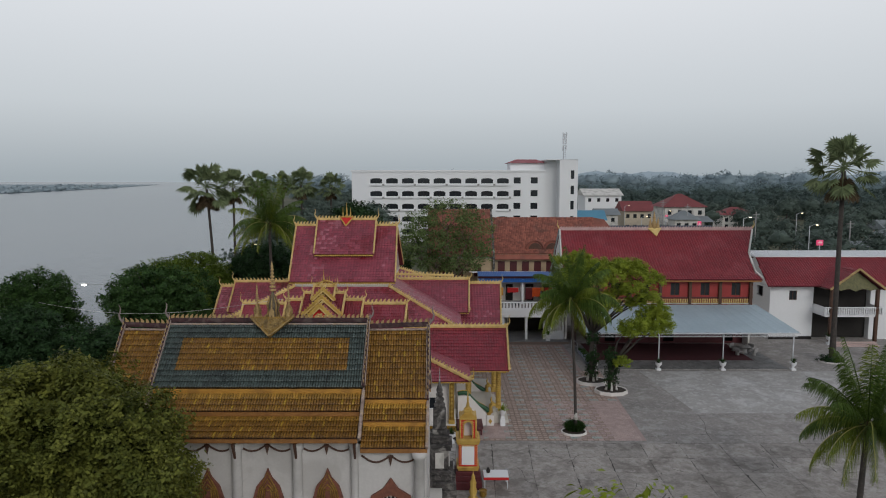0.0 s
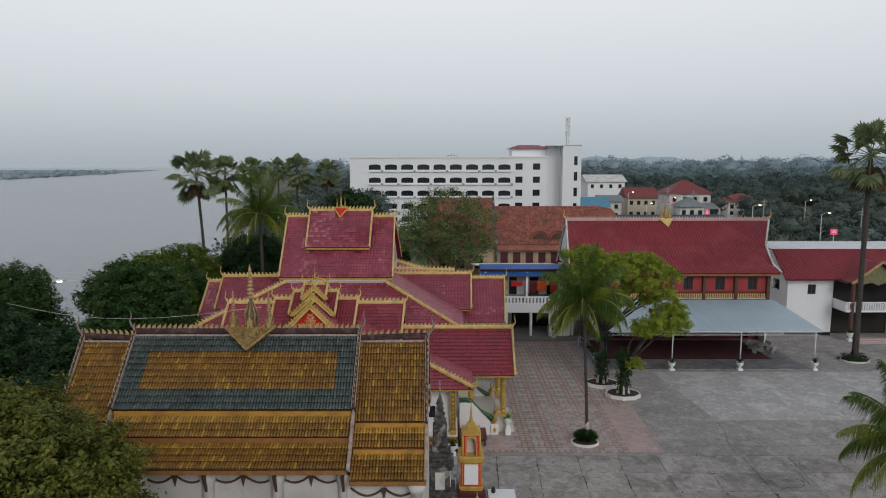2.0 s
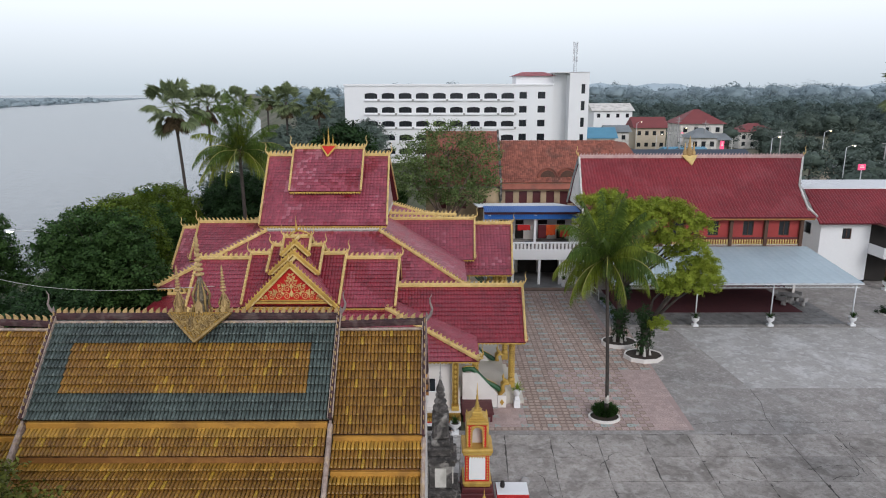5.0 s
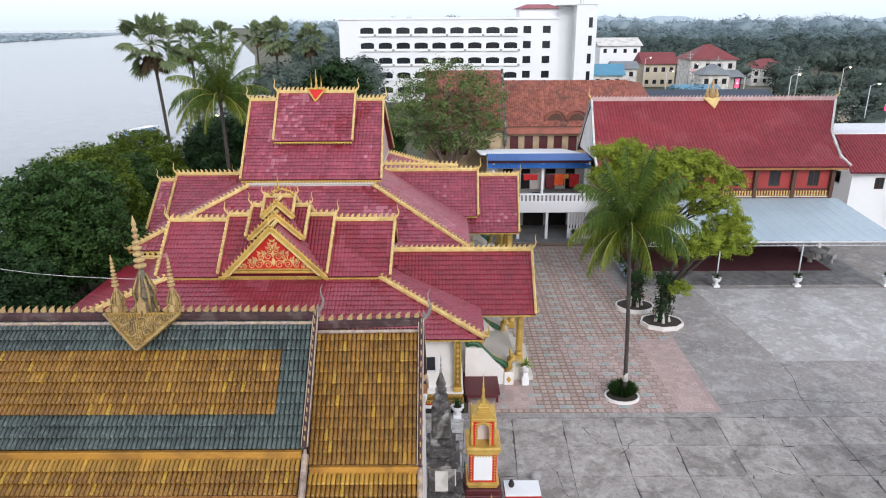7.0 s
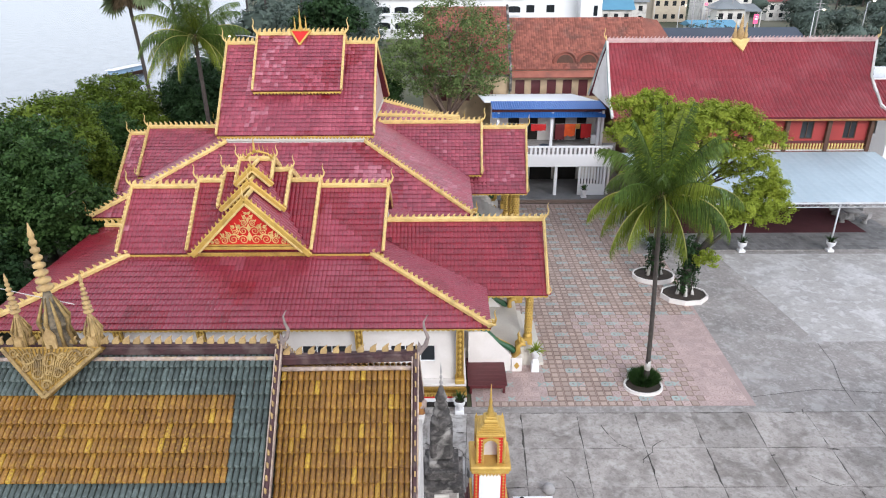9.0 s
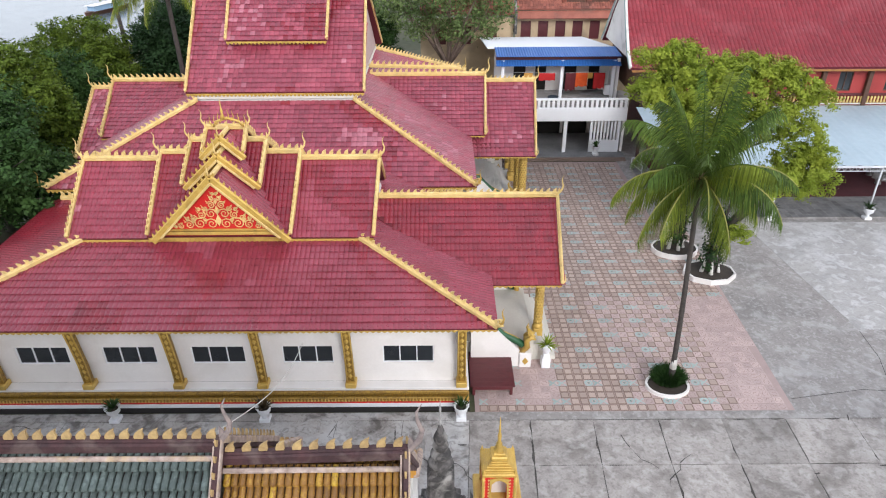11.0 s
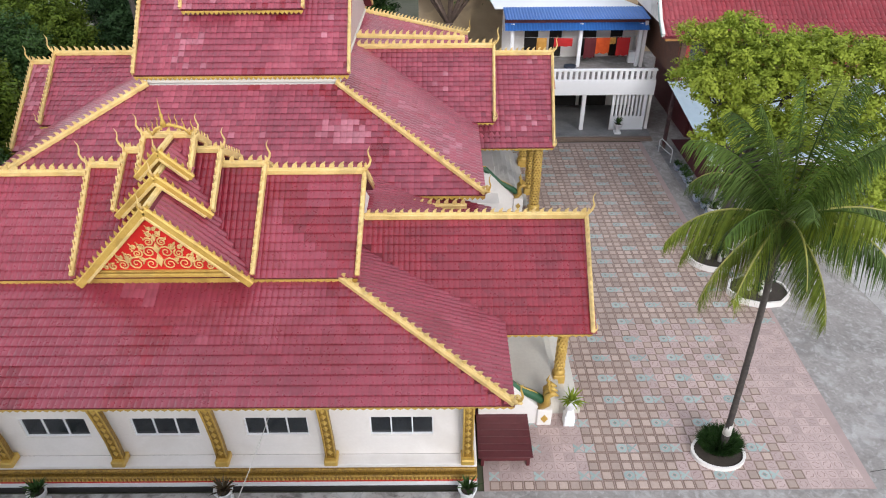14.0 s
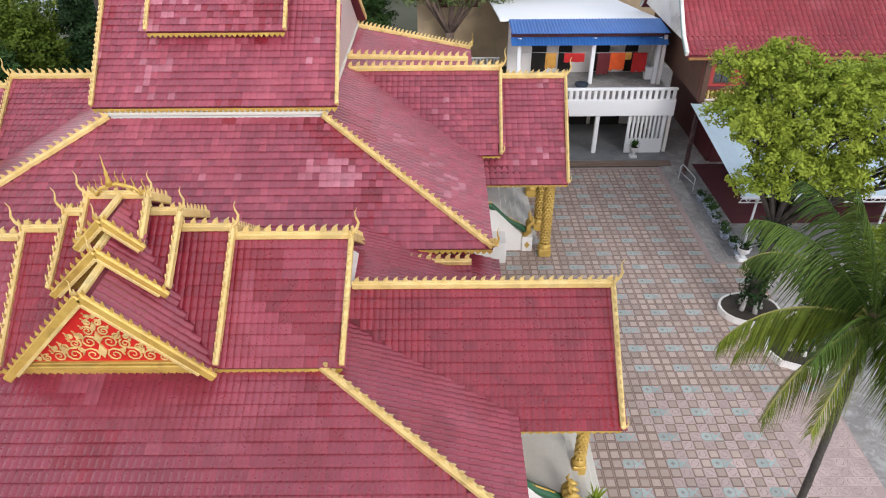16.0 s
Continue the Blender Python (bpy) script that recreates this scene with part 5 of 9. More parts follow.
        part("window_hood", Mesh().plate([(mid - 1.0, 4.0), (mid - 0.8, 4.0), (mid - 0.65, 4.35), (mid, 4.55), (mid + 0.65, 4.35), (mid + 0.8, 4.0), (mid + 1.0, 4.0), (mid + 0.9, 4.5), (mid + 0.35, 4.85), (mid, 5.35), (mid - 0.35, 4.85), (mid - 0.9, 4.5)], 0.16, Matrix.Translation((0, -3.96, -0.15))), M_HOOD, h)
    for c in cxs:
        hood = [(c - 0.62, 3.6), (c + 0.62, 3.6), (c + 0.7, 4.2), (c + 0.52, 4.8), (c + 0.18, 5.2), (c, 5.65), (c - 0.18, 5.2), (c - 0.52, 4.8), (c - 0.7, 4.2)]
        hd = part("window_hood", Mesh().plate(hood, 0.14, Matrix.Translation((0, -w_y - 0.08, -0.16))), M_HOOD, h, "red-brown carved leaf-shaped window hood")
        lf = Mesh()
        for k in range(4):
            r = 0.5 - 0.11 * k
            lf.tube([(c - r, -w_y - 0.17, 4.0), (c - r * 0.8, -w_y - 0.17, 4.5), (c, -w_y - 0.17, 5.3 - 0.28 * k), (c + r * 0.8, -w_y - 0.17, 4.5), (c + r, -w_y - 0.17, 4.0)], [0.035] * 5, 5)
        part("hood_carving", lf, M_GOLD_DARK, hd)
        # near-black sheet for the unlit room behind the opening
        part("window_backing", Mesh().box(c - 0.42, c + 0.42, -w_y + 0.12, -w_y + 0.16, 2.4, 4.6), M_DARK, hd)
    for x in (-5.1, -3.1, -0.4, 2.35, 5.0):
        pil = part("pilaster", Mesh().lathe([(0.32, 0.6), (0.32, 0.9), (0.25, 1.0), (0.23, 6.3), (0.31, 6.45), (0.33, 6.75)], 14, (x, -w_y - 0.14, 0)), M_WHITE_AGED_SHADED, h)
        part("eave_bracket", Mesh().plate([(-w_y - 0.75, 6.85), (-w_y - 0.28, 5.85), (-w_y - 0.28, 6.85)], 0.1, pose(x, 0, 0, 0, 0, 90)), M_WOOD, pil)
    def garland(x0, x1, y, z):
        me = Mesh().tube([(x0 + (x1 - x0) * i / 8, y, z - 0.32 * math.sin(math.pi * i / 8)) for i in range(9)], [0.045] * 9, 5)
        gl = part("garland", me, M_WOOD, h, "brown painted garland under the eaves")
        part("garland_drop", Mesh().plate([(x1 - 0.12, z), (x1 + 0.12, z), (x1, z - 0.5)], 0.06, Matrix.Translation((0, y, 0))), M_WOOD, gl)

    for a, b, y, z in ((-5.1, -3.1, -w_y - 0.06, 6.6), (-3.1, -0.4, -w_y - 0.06, 6.6), (-0.4, 2.35, -w_y - 0.06, 6.6), (2.35, 5.0, -w_y - 0.06, 6.6), (5.3, 7.9, -3.96, 6.25), (-7.0, -5.3, -3.96, 6.25)):
        garland(a, (a + b) / 2, y, z)
        garland((a + b) / 2, b, y, z)
    for s in (1, -1):
        for y in (-4.15, 4.15):
            part("round_column", Mesh().lathe([(0.32, 0), (0.32, 0.4), (0.25, 0.5), (0.23, 6.2), (0.33, 6.25), (0.36, 6.5)], 14, (s * 7.9, y, 0)), M_WHITE_AGED_SHADED, h)
    part("base_plinth", Mesh().box(-8.9, 8.9, -5.0, 5.0, 0.0, 0.6, 0.05), M_WHITE_OLD, h)
    return h


hall_yellow()


# ---- ground, river and far land ----
def bank_x(y):
    """Where the top of the near river bank lies."""
    ks = [(-400, -46), (60, -46), (90, -42), (150, -42), (300, -64), (600, -140), (1500, -420), (4200, -1250)]
    for (a, p), (b, q) in zip(ks, ks[1:]):
        if y <= b:
            return p + (q - p) * (y - a) / (b - a)
    return ks[-1][1]


def make_ground():
    rows = [-400, -150, -50, 20, 60, 100, 150, 200, 260, 330, 450, 650, 1000, 1500, 2500, 4200]
    vs, fs = [], []
    for y in rows:
        b = bank_x(y)
        for x, z in ((4200, 0), (900, 0), (300, 0), (120, -0.03), (60, -0.03), (20, -0.03), (-10, -0.03), (-30, -0.03), (b, -0.1), (b - 6, -2.6), (b - 12, -6), (b - 20, -9.5), (b - 60, -12), (-4200, -14)):
            vs.append((x, y, z - 0.03))
    k = 14
    for i in range(len(rows) - 1):
        for j in range(k - 1):
            fs.append((i * k + j + 1, i * k + j, (i + 1) * k + j, (i + 1) * k + j + 1))
    solid("ground", Mesh().add(vs, fs, True), M_GROUND, "dusty earth and scrub sloping down to the river", "ground", kind="structure")
    solid("water", Mesh().add([(-30, -400, -8), (-30, 4200, -8), (-4200, 4200, -8), (-4200, -400, -8)], [(3, 0, 1, 2)]), M_WATER, "calm pale grey river under haze", "water", kind="structure")
    # far bank with its woods
    far = [(-4200, 500), (-900, 640), (-700, 820), (-760, 1250), (-860, 1750), (-1100, 2600), (-4200, 2700)]
    me = Mesh().add([(x, y, -7.2) for x, y in far], [tuple(range(len(far)))])
    # flat bank takes the haze-tinted foliage colour
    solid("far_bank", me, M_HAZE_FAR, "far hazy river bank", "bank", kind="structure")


make_ground()

# concrete yard: slabs with open joints near the shrine, smoother screeds beyond
yard = thing("yard_paving", "worn grey concrete yard in cracked slabs", "paving", (0, 0, 0), kind="structure")
part("joint_bed", Mesh().box(-21.5, 60, 20, 45.55, -0.05, -0.012), M_JOINT, yard)
rs = random.Random(5)
slab_xs = [-21.5, -18.6, -15.8, -13.0, -10.2, -7.4, -4.7, -2.0, 0.7, 3.2, 5.75, 8.4, 11.0, 13.6, 16.3, 19.1, 22.0, 25.0, 28.0, 31.0, 34.0, 38.0, 42, 47, 52, 60]
slab_ys = [20, 23.4, 26.8, 30.2, 33.6, 37.0, 40.45, 42.75, 45.15]
for j, (y0, y1) in enumerate(zip(slab_ys, slab_ys[1:])):
    for x0, x1 in zip(slab_xs, slab_xs[1:]):
        old = j >= 6 and x1 < 1
        g, g2, g3, g4 = (rs.uniform(0.004, 0.02) if rs.random() < 0.5 else 0.001 for _ in range(4))
        sk = (j - 6) * 0.12
        q = [(x0 + g + sk, y0 + g2), (x1 - g3 + sk, y0 + g4), (x1 - g4 + sk + 0.12, y1 - g), (x0 + g2 + sk + 0.12, y1 - g3)]
        z = rs.uniform(0.0, 0.012)
        edge = []
        for (a, b), (c, d) in zip(q, q[1:] + q[:1]):
            dip = Vector((b - d, c - a)).normalized() * rs.choice((0.1, 0.4, 1.0, 1.5))
            for k in range(7):
                w = (rs.uniform(0, 0.022) + (0.04 if rs.random() < 0.07 else 0)) * (0.25 if old else 1) if 0 < k else 0
                edge.append((a + (c - a) * k / 7 + dip.x * w, b + (d - b) * k / 7 + dip.y * w, z))
        part("slab", Mesh().slab(edge, 0.05, Vector((0, 0, 1))), M_CONCRETE_MOULD if old else M_CONCRETE, yard)
for a, b, m in ((-21, 0.7, M_CONCRETE_MOULD), (0.705, 60, M_CONCRETE_MID)):
    part("kerb_strip", Mesh().slab([(a, 45.17, 0.012), (b, 45.17, 0.012), (b, 45.62, 0.012), (a, 45.62, 0.012)], 0.06), m, yard)
part("screed", Mesh().slab([(14.5, 45.62, -0.004), (60, 45.62, -0.004), (60, 100, -0.004), (13.4, 100, -0.004), (13.4, 62.9, -0.004), (15.2, 62.9, -0.004), (14.9, 57.0, -0.004)], 0.05), M_CONCRETE_MID, yard)
part("pale_screed", Mesh().slab([(20.2, 51.2, 0.004), (44, 51.2, 0.004), (44, 62.7, 0.004), (19.0, 62.7, 0.004)], 0.03), M_CONCRETE_PALE, yard)
cr = Mesh()
for pts in (((19.2, 45.7), (19.4, 47.3), (19.9, 49.0), (20.2, 51.1)), ((14.6, 46.3), (18, 46.9), (22, 46.5), (27, 46.9), (34, 46.4), (44, 46.8)), ((34, 51), (34.5, 56), (34.2, 62))):
    pts = [(x + rs.uniform(-0.05, 0.05), y + rs.uniform(-0.05, 0.05)) for x, y in pts]
    for (a, b), (c, d) in zip(pts, pts[1:]):
        n = Vector((b - d, c - a, 0)).normalized() * 0.014
        cr.add([(a + n.x, b + n.y, 0.008), (c + n.x, d + n.y, 0.008), (c - n.x, d - n.y, 0.008), (a - n.x, b - n.y, 0.008)], [(3, 2, 1, 0)])
for k in range(26):
    x, y = rs.uniform(-20, 24), rs.uniform(37, 45)
    a = rs.uniform(0, 6.28)
    for _ in range(rs.randint(3, 9)):
        c, d = x + 0.35 * math.cos(a), y + 0.35 * math.sin(a)
        n = Vector((y - d, c - x, 0)).normalized() * rs.uniform(0.006, 0.022)
        cr.add([(x + n.x, y + n.y, 0.0165), (c + n.x, d + n.y, 0.0165), (c - n.x, d - n.y, 0.0165), (x - n.x, y - n.y, 0.0165)], [(3, 2, 1, 0)])
        x, y, a = c, d, a + rs.uniform(-0.7, 0.7)
part("crack", cr, M_JOINT, yard, "", None, "stuff")
# broken hollows along the joints where the concrete has crumbled
hol = Mesh()
for k in range(30):
    x, y = rs.choice(slab_xs[3:18]) + rs.uniform(-0.1, 0.2), rs.choice(slab_ys[5:]) + rs.uniform(-1.6, 0.1)
    ln, wd, tn = rs.uniform(0.1, 0.5), rs.uniform(0.02, 0.07), rs.choice((0.0, 0.0, 1.62, 1.62, 1.2))
    ring = [(ln * rs.uniform(0.5, 1.2) * math.cos(q * 0.4488), wd * rs.uniform(0.3, 1.3) * math.sin(q * 0.4488)) for q in range(14)]
    hol.add([(x + a * math.cos(tn) - b * math.sin(tn), y + a * math.sin(tn) + b * math.cos(tn), 0.0158) for a, b in ring], [tuple(range(14))])
part("crumbled_hollow", hol, M_JOINT, yard, "", None, "stuff")


# ---- patterned tile terrace along the halls ----
def tile_terrace():
    M_GROUT = mat("pinkish_grey_grout", (0.42, 0.315, 0.29), (0.35, 0.265, 0.243), rough=0.9)
    t = thing("tile_terrace", "pink and brown patterned floor tiles with sea-green cross motifs", "tiles", (0, 0, 0), kind="structure")
    part("terrace_bed", Mesh().slab([(1.2, 45.62, -0.004), (14.5, 45.62, -0.004), (14.9, 57, -0.004), (15.2, 62.9, -0.004), (13.4, 62.9, -0.004), (13.4, 73.2, -0.004), (1.2, 73.2, -0.004)], 0.05), M_GROUT, t)
    s = 0.39
    framed, motif, left, plain = [], [], [], []
    nx, ny = int(14.2 / s), int(27.4 / s)
    x_start, y_start = 6.45 - 13 * s, 45.65
    for j in range(ny):
        for i in range(nx):
            x, y = x_start + i * s, y_start + j * s
            if x < 1.2:
                continue
            lim = 14.5 + 0.4 * (y - 45.6) / 11.4 if y < 57 else (15.1 if y < 62.6 else 13.3)
            if x + s > lim:
                continue
            pair = (i - 12) % 4
            if x < 4.55 and y < 49:
                if j == 0:
                    framed.append((x, y))
                elif j % 3 == 1 and pair == 0:
                    left.append((x, y))
                else:
                    plain.append((x, y))
            elif pair in (0, 1) and j % 3 == 1 and (x < 12.3 or y > 54):
                motif.append((x, y, pair))
            elif y > 54.2 or x < 8.0 - 0.12 * (y - 46):
                framed.append((x, y))
            elif x < 12.3 and (i + j) % 2 == 0:
                framed.append((x, y))
            else:
                plain.append((x, y))
    near = lambda x, y: 4.5 < x < 11.5 and y < 51.6
    g, f = 0.012, 0.042

    def frame_tile():
        """A tile with a raised brown border round a pink face."""
        me = Mesh()
        me.box(g, s - g, g, s - g, -0.02, 0.004, 0.0)
        return me.data("floor_tile")

    border, face = frame_tile(), None
    face = Mesh().box(g + f, s - g - f, g + f, s - g - f, 0.0, 0.008, 0.003).data("tile_face")
    count = 0
    rest = []
    for x, y in framed:
        if near(x, y) and count < 150:
            count += 1
            ob = part("floor_tile", border, M_TILE_BROWN, t, "", Matrix.Translation((x, y, 0)))
            part("tile_face", face, M_TILE_FACE, ob)
        else:
            rest.append((x, y))

    def flat(cells, inset, z, name, material):
        vs, fs = [], []
        for c in cells:
            x, y = c[0], c[1]
            o = len(vs)
            vs += [(x + inset, y + inset, z), (x + s - inset, y + inset, z), (x + s - inset, y + s - inset, z), (x + inset, y + s - inset, z)]
            vs += [(a, b, z - 0.006) for a, b, _ in vs[o:o + 4]]
            fs += [(o, o + 1, o + 2, o + 3)] + [(o + k + 4, o + (k + 1) % 4 + 4, o + (k + 1) % 4, o + k) for k in range(4)]
        part(name, Mesh().add(vs, fs), material, t, "", None, "stuff")

    flat(plain, 0.007, 0.005, "plain_tiles", M_PINK)
    flat(rest, g, 0.004, "floor_tiles", M_TILE_BROWN)
    flat(rest, g + f, 0.008, "tile_faces", M_TILE_FACE)
    flat(motif, g, 0.004, "motif_tiles", M_TILE_GREEN)
    flat(left, g, 0.004, "corner_motif_tiles", M_TILE_GREEN)
    # lozenge in one half of the motif, crossed bands in the other
    vs, fs = [], []

    def quad(pts, z=0.008):
        o = len(vs)
        vs.extend((a, b, z) for a, b in pts)
        fs.append((o, o + 1, o + 2, o + 3))

    c = s / 2

    def wedge(x, y, sx, sy, wide, deep):
        """A triangle that points inwards from the middle of one side of a tile."""
        ex, ey = x + c + sx * (c - g), y + c + sy * (c - g)
        o = len(vs)
        vs.extend([(ex + sy * wide, ey - sx * wide, 0.008), (ex - sy * wide, ey + sx * wide, 0.008), (ex - sx * deep, ey - sy * deep, 0.008)])
        fs.append((o, o + 1, o + 2))

    def corner(x, y, sx, sy, r):
        ex, ey = x + c + sx * (c - g), y + c + sy * (c - g)
        o = len(vs)
        vs.extend([(ex, ey, 0.008), (ex - sx * r, ey, 0.008), (ex, ey - sy * r, 0.008)])
        fs.append((o, o + 1, o + 2) if sx * sy > 0 else (o, o + 2, o + 1))

    for x, y, pair in motif + [(x, y, 1) for x, y in left]:
        if pair == 0:
            r = 0.115
            quad([(x + c - r, y + c), (x + c, y + c - r), (x + c + r, y + c), (x + c, y + c + r)], 0.008)
            for sx, sy in ((-1, -1), (-1, 1), (1, -1), (1, 1)):
                corner(x, y, sx, sy, 0.1)
        else:
            for sx, sy in ((0, -1), (1, 0), (0, 1)):
                wedge(x, y, sx, sy, 0.14, 0.15)
            wedge(x, y, -1, 0, 0.06, 0.08)
    part("motif_inlay", Mesh().add(vs, fs), M_PINK, t, "", None, "stuff")
    vs, fs = [], []
    for x, y, pair in motif:
        if pair == 0:
            r = 0.07
            quad([(x + c - r, y + c), (x + c, y + c - r), (x + c + r, y + c), (x + c, y + c + r)], 0.011)
    part("motif_core", Mesh().add(vs, fs), M_MOTIF_CORE, t, "", None, "stuff")
    # swirled relief lines on the plain pink tiles
    vs, fs = [], []
    for k, (x, y) in enumerate(plain):
        for i in range(6):
            a0, a1 = 1.05 * i + k, 1.05 * (i + 1) + k
            p, q = (x + c + 0.115 * math.cos(a0), y + c + 0.115 * math.sin(a0)), (x + c + 0.115 * math.cos(a1), y + c + 0.115 * math.sin(a1))
            p2, q2 = (x + c + 0.14 * math.cos(a0), y + c + 0.14 * math.sin(a0)), (x + c + 0.14 * math.cos(a1), y + c + 0.14 * math.sin(a1))
            if i % 3:
                quad([p2, q2, q, p], 0.0085)
    part("relief_lines", Mesh().add(vs, fs), M_TILE_LINE, t, "", None, "stuff")


M_MOTIF_CORE = mat("grey_green_motif_core", (0.20, 0.28, 0.26), (0.16, 0.23, 0.21), rough=0.6, scale=0.8, fine=9)
M_TILE_LINE = mat("rose_relief_line", (0.31, 0.21, 0.20), (0.26, 0.175, 0.165), rough=0.7, scale=0.8, fine=9)
tile_terrace()

# tiled floor and carpet under the awning
porch_floor = thing("awning_floor", "grey chequered floor tiles under the awning", "tiles", (0, 0, 0), kind="structure")
vs, fs = [], []
for j in range(23):
    for i in range(49):
        x, y = 14.2 + i * 0.4, 63.4 + j * 0.4
        o = len(vs)
        vs += [(x + 0.01, y + 0.01, 0.03), (x + 0.39, y + 0.01, 0.03), (x + 0.39, y + 0.39, 0.03), (x + 0.01, y + 0.39, 0.03)]
        fs.append((o, o + 1, o + 2, o + 3))
part("floor_tiles", Mesh().add(vs, fs), M_GREY_TILE, porch_floor, "", None, "stuff")
part("floor_slab", Mesh().box(14.1, 33.9, 63.3, 73.8, -0.02, 0.024), M_CONCRETE_MID, porch_floor)
carpet = Mesh()
carpet.box(0, 16.3, 0, 7.0, 0.0, 0.012, 0.004)
solid("carpet", carpet, M_CARPET, "large dark maroon carpet spread under the awning", "carpet", (15.5, 66.5, 0.031))


# ---- long red-roofed building with a metal awning ----
M_RIDGE_PINK = mat("pinkish_ridge_mortar", (0.55, 0.40, 0.37), (0.42, 0.27, 0.26), rough=0.8, scale=1.5, fine=14, bump=0.3)
M_STRIPE = mat("faded_sea_green_paint", (0.22, 0.33, 0.31), (0.17, 0.26, 0.25), rough=0.7, scale=2.0)


def long_building():
    h = thing("long_hall", "long hall with curved deep red tile roof and red upper wall", "building", (25.3, 79.0, 0))
    ws, front_left, rz = [9.4, 9.2, 9.65, 11.5], [12.27, 12.15, 11.81, 11.41], 12.4
    # curved roof in three strips, steeper towards the ridge
    prof = [(7.6, 7.62), (6.2, 8.2), (3.4, 9.9), (0, rz)]
    back, wb = [(5.0, 7.0), (4.0, 7.95), (2.4, 9.95), (0, rz)], [11.5, 11.5, 11.45, 11.41]
    for s in (-1, 1):
        for i, ((y0, z0), (y1, z1)) in enumerate(zip(*((prof, prof[1:]) if s < 0 else (back, back[1:])))):
            w0, w1 = ws[i], ws[i + 1]
            wl = front_left if s < 0 else wb
            pts = [(-wl[i], s * y0, z0), (w0, s * y0, z0), (w1, s * y1, z1), (-wl[i + 1], s * y1, z1)]
            if s > 0:
                pts = [pts[1], pts[0], pts[3], pts[2]]
            tiled_slope(h, pts, M_RED_LONG, 150 if s < 0 and i < 2 else 0, 0.3, 0.36, 1, 0.075, 0.02, choose=lambda u, v: u > 12, seg=5)
    ridge(h, (-front_left[3], 0, rz + 0.14), (ws[3], 0, rz + 0.14), M_RIDGE_PINK, 0.3, 0.3, 0.32, 0.6, flame_mat=M_RIDGE_PINK)
    for s in (-1, 1):
        for t in (-1, 1):
            line = prof if t < 0 else back
            side = ws if s > 0 else front_left if t < 0 else wb
            for i, ((y0, z0), (y1, z1)) in enumerate(zip(line, line[1:])):
                w0, w1 = side[i], side[i + 1]
                part("barge_board", Mesh().beam((s * w0, t * y0, z0 + 0.1), (s * w1, t * y1, z1 + 0.1), 0.18, 0.26), M_WHITE_OLD, h)
                part("barge_stripe", Mesh().beam((s * (w0 + 0.1), t * y0, z0 + 0.1), (s * (w1 + 0.1), t * y1, z1 + 0.1), 0.05, 0.14), M_STRIPE, h)
        horn(h, (s * 11.45, 0, rz + 0.3), 0 if s > 0 else 180, M_GOLD_PALE, 0.9)
    for x in (8.6, -11.3):
        part("gable_wall", Mesh().plate([(-6.9, 7.4), (4.2, 7.4), (2.2, 9.9), (0, 12.0), (-3.0, 9.9)], 0.2, pose(x, 0, 0, 0, 0, 90)), M_WHITE_OLD, h)
    pl = part("crest_plate", Mesh().plate([(-0.82, 0.1), (0.82, 0.1), (0, -1.2)], 0.12, Matrix.Translation((-0.2, -0.22, 12.6)) @ Matrix.Rotation(radians(-46), 4, "X")), M_GOLD_PALE, h, "pale gilt triangular crest plate")
    for x, k in ((-0.45, 1.0), (0, 1.45), (0.45, 1.0)):
        part("crest_spire", Mesh().lathe([(0.2 * k, 12.5), (0.22 * k, 12.5 + 0.5 * k), (0.1 * k, 12.5 + 0.75 * k), (0.12 * k, 12.5 + 0.85 * k), (0.02, 12.5 + 1.5 * k)], 8, (x - 0.2, 0, 0)), M_PALE_STONE, pl)
    part("eave_board", Mesh().box(-12.1, 9.3, -7.55, -7.4, 7.36, 7.58, 0.02), M_EAVE, h)
    part("soffit", Mesh().box(-11.0, 8.9, -7.4, 4.6, 7.38, 7.46), M_WOOD, h)
    # upper red wall with windows between timber posts
    wy = -6.75
    bays = [-9.7, -6.4, -3.1, 0.2, 3.5, 6.9]
    me = Mesh()
    wall_x(me, -10.8, 8.75, wy, 0.2, 4.7, 7.4, [(c - 0.5, c + 0.5, 5.75, 7.15) for c in bays])
    part("upper_wall", me, M_REDWALL, h)
    for c in bays:
        win = window_unit(h, c - 0.5, c + 0.5, wy + 0.03, 5.75, 7.15, 2, M_WOOD, 0.1)
    for x in (-10.7, -8.1, -4.75, -1.45, 1.8, 5.1, 8.45):
        part("timber_post", Mesh().box(x - 0.16, x + 0.16, wy - 0.3, wy, 4.75, 7.4, 0.02), M_WOOD, h)
    part("red_sill", Mesh().box(-10.8, 8.75, wy - 0.1, wy, 5.42, 5.6, 0.02), M_BROWN, h)
    # stubby gilt balusters under the windows
    bal = part("baluster_rail", Mesh().box(-10.8, 8.75, wy - 0.22, wy - 0.02, 4.82, 4.9, 0.01), M_WHITE_OLD, h)
    bm = Mesh().lathe([(0.06, 4.9), (0.1, 5.0), (0.06, 5.15), (0.09, 5.3), (0.05, 5.4)], 6).data("baluster")
    for i in range(80):
        part("baluster", bm, M_GOLD_PALE, bal, "", Matrix.Translation((-10.6 + 19.2 * i / 79, wy - 0.12, 0)))
    walls(h, "side_wall", M_WHITE, [("x", -8.75, 8.75, 3.9, 0.2, 0, 7.4, []), ("y", -6.55, 3.9, 8.55, 0.2, 0, 7.4, []), ])
    walls(h, "timber_side", M_WOOD, [("y", -6.55, 3.9, -10.8, 0.2, 4.7, 7.4, [])])
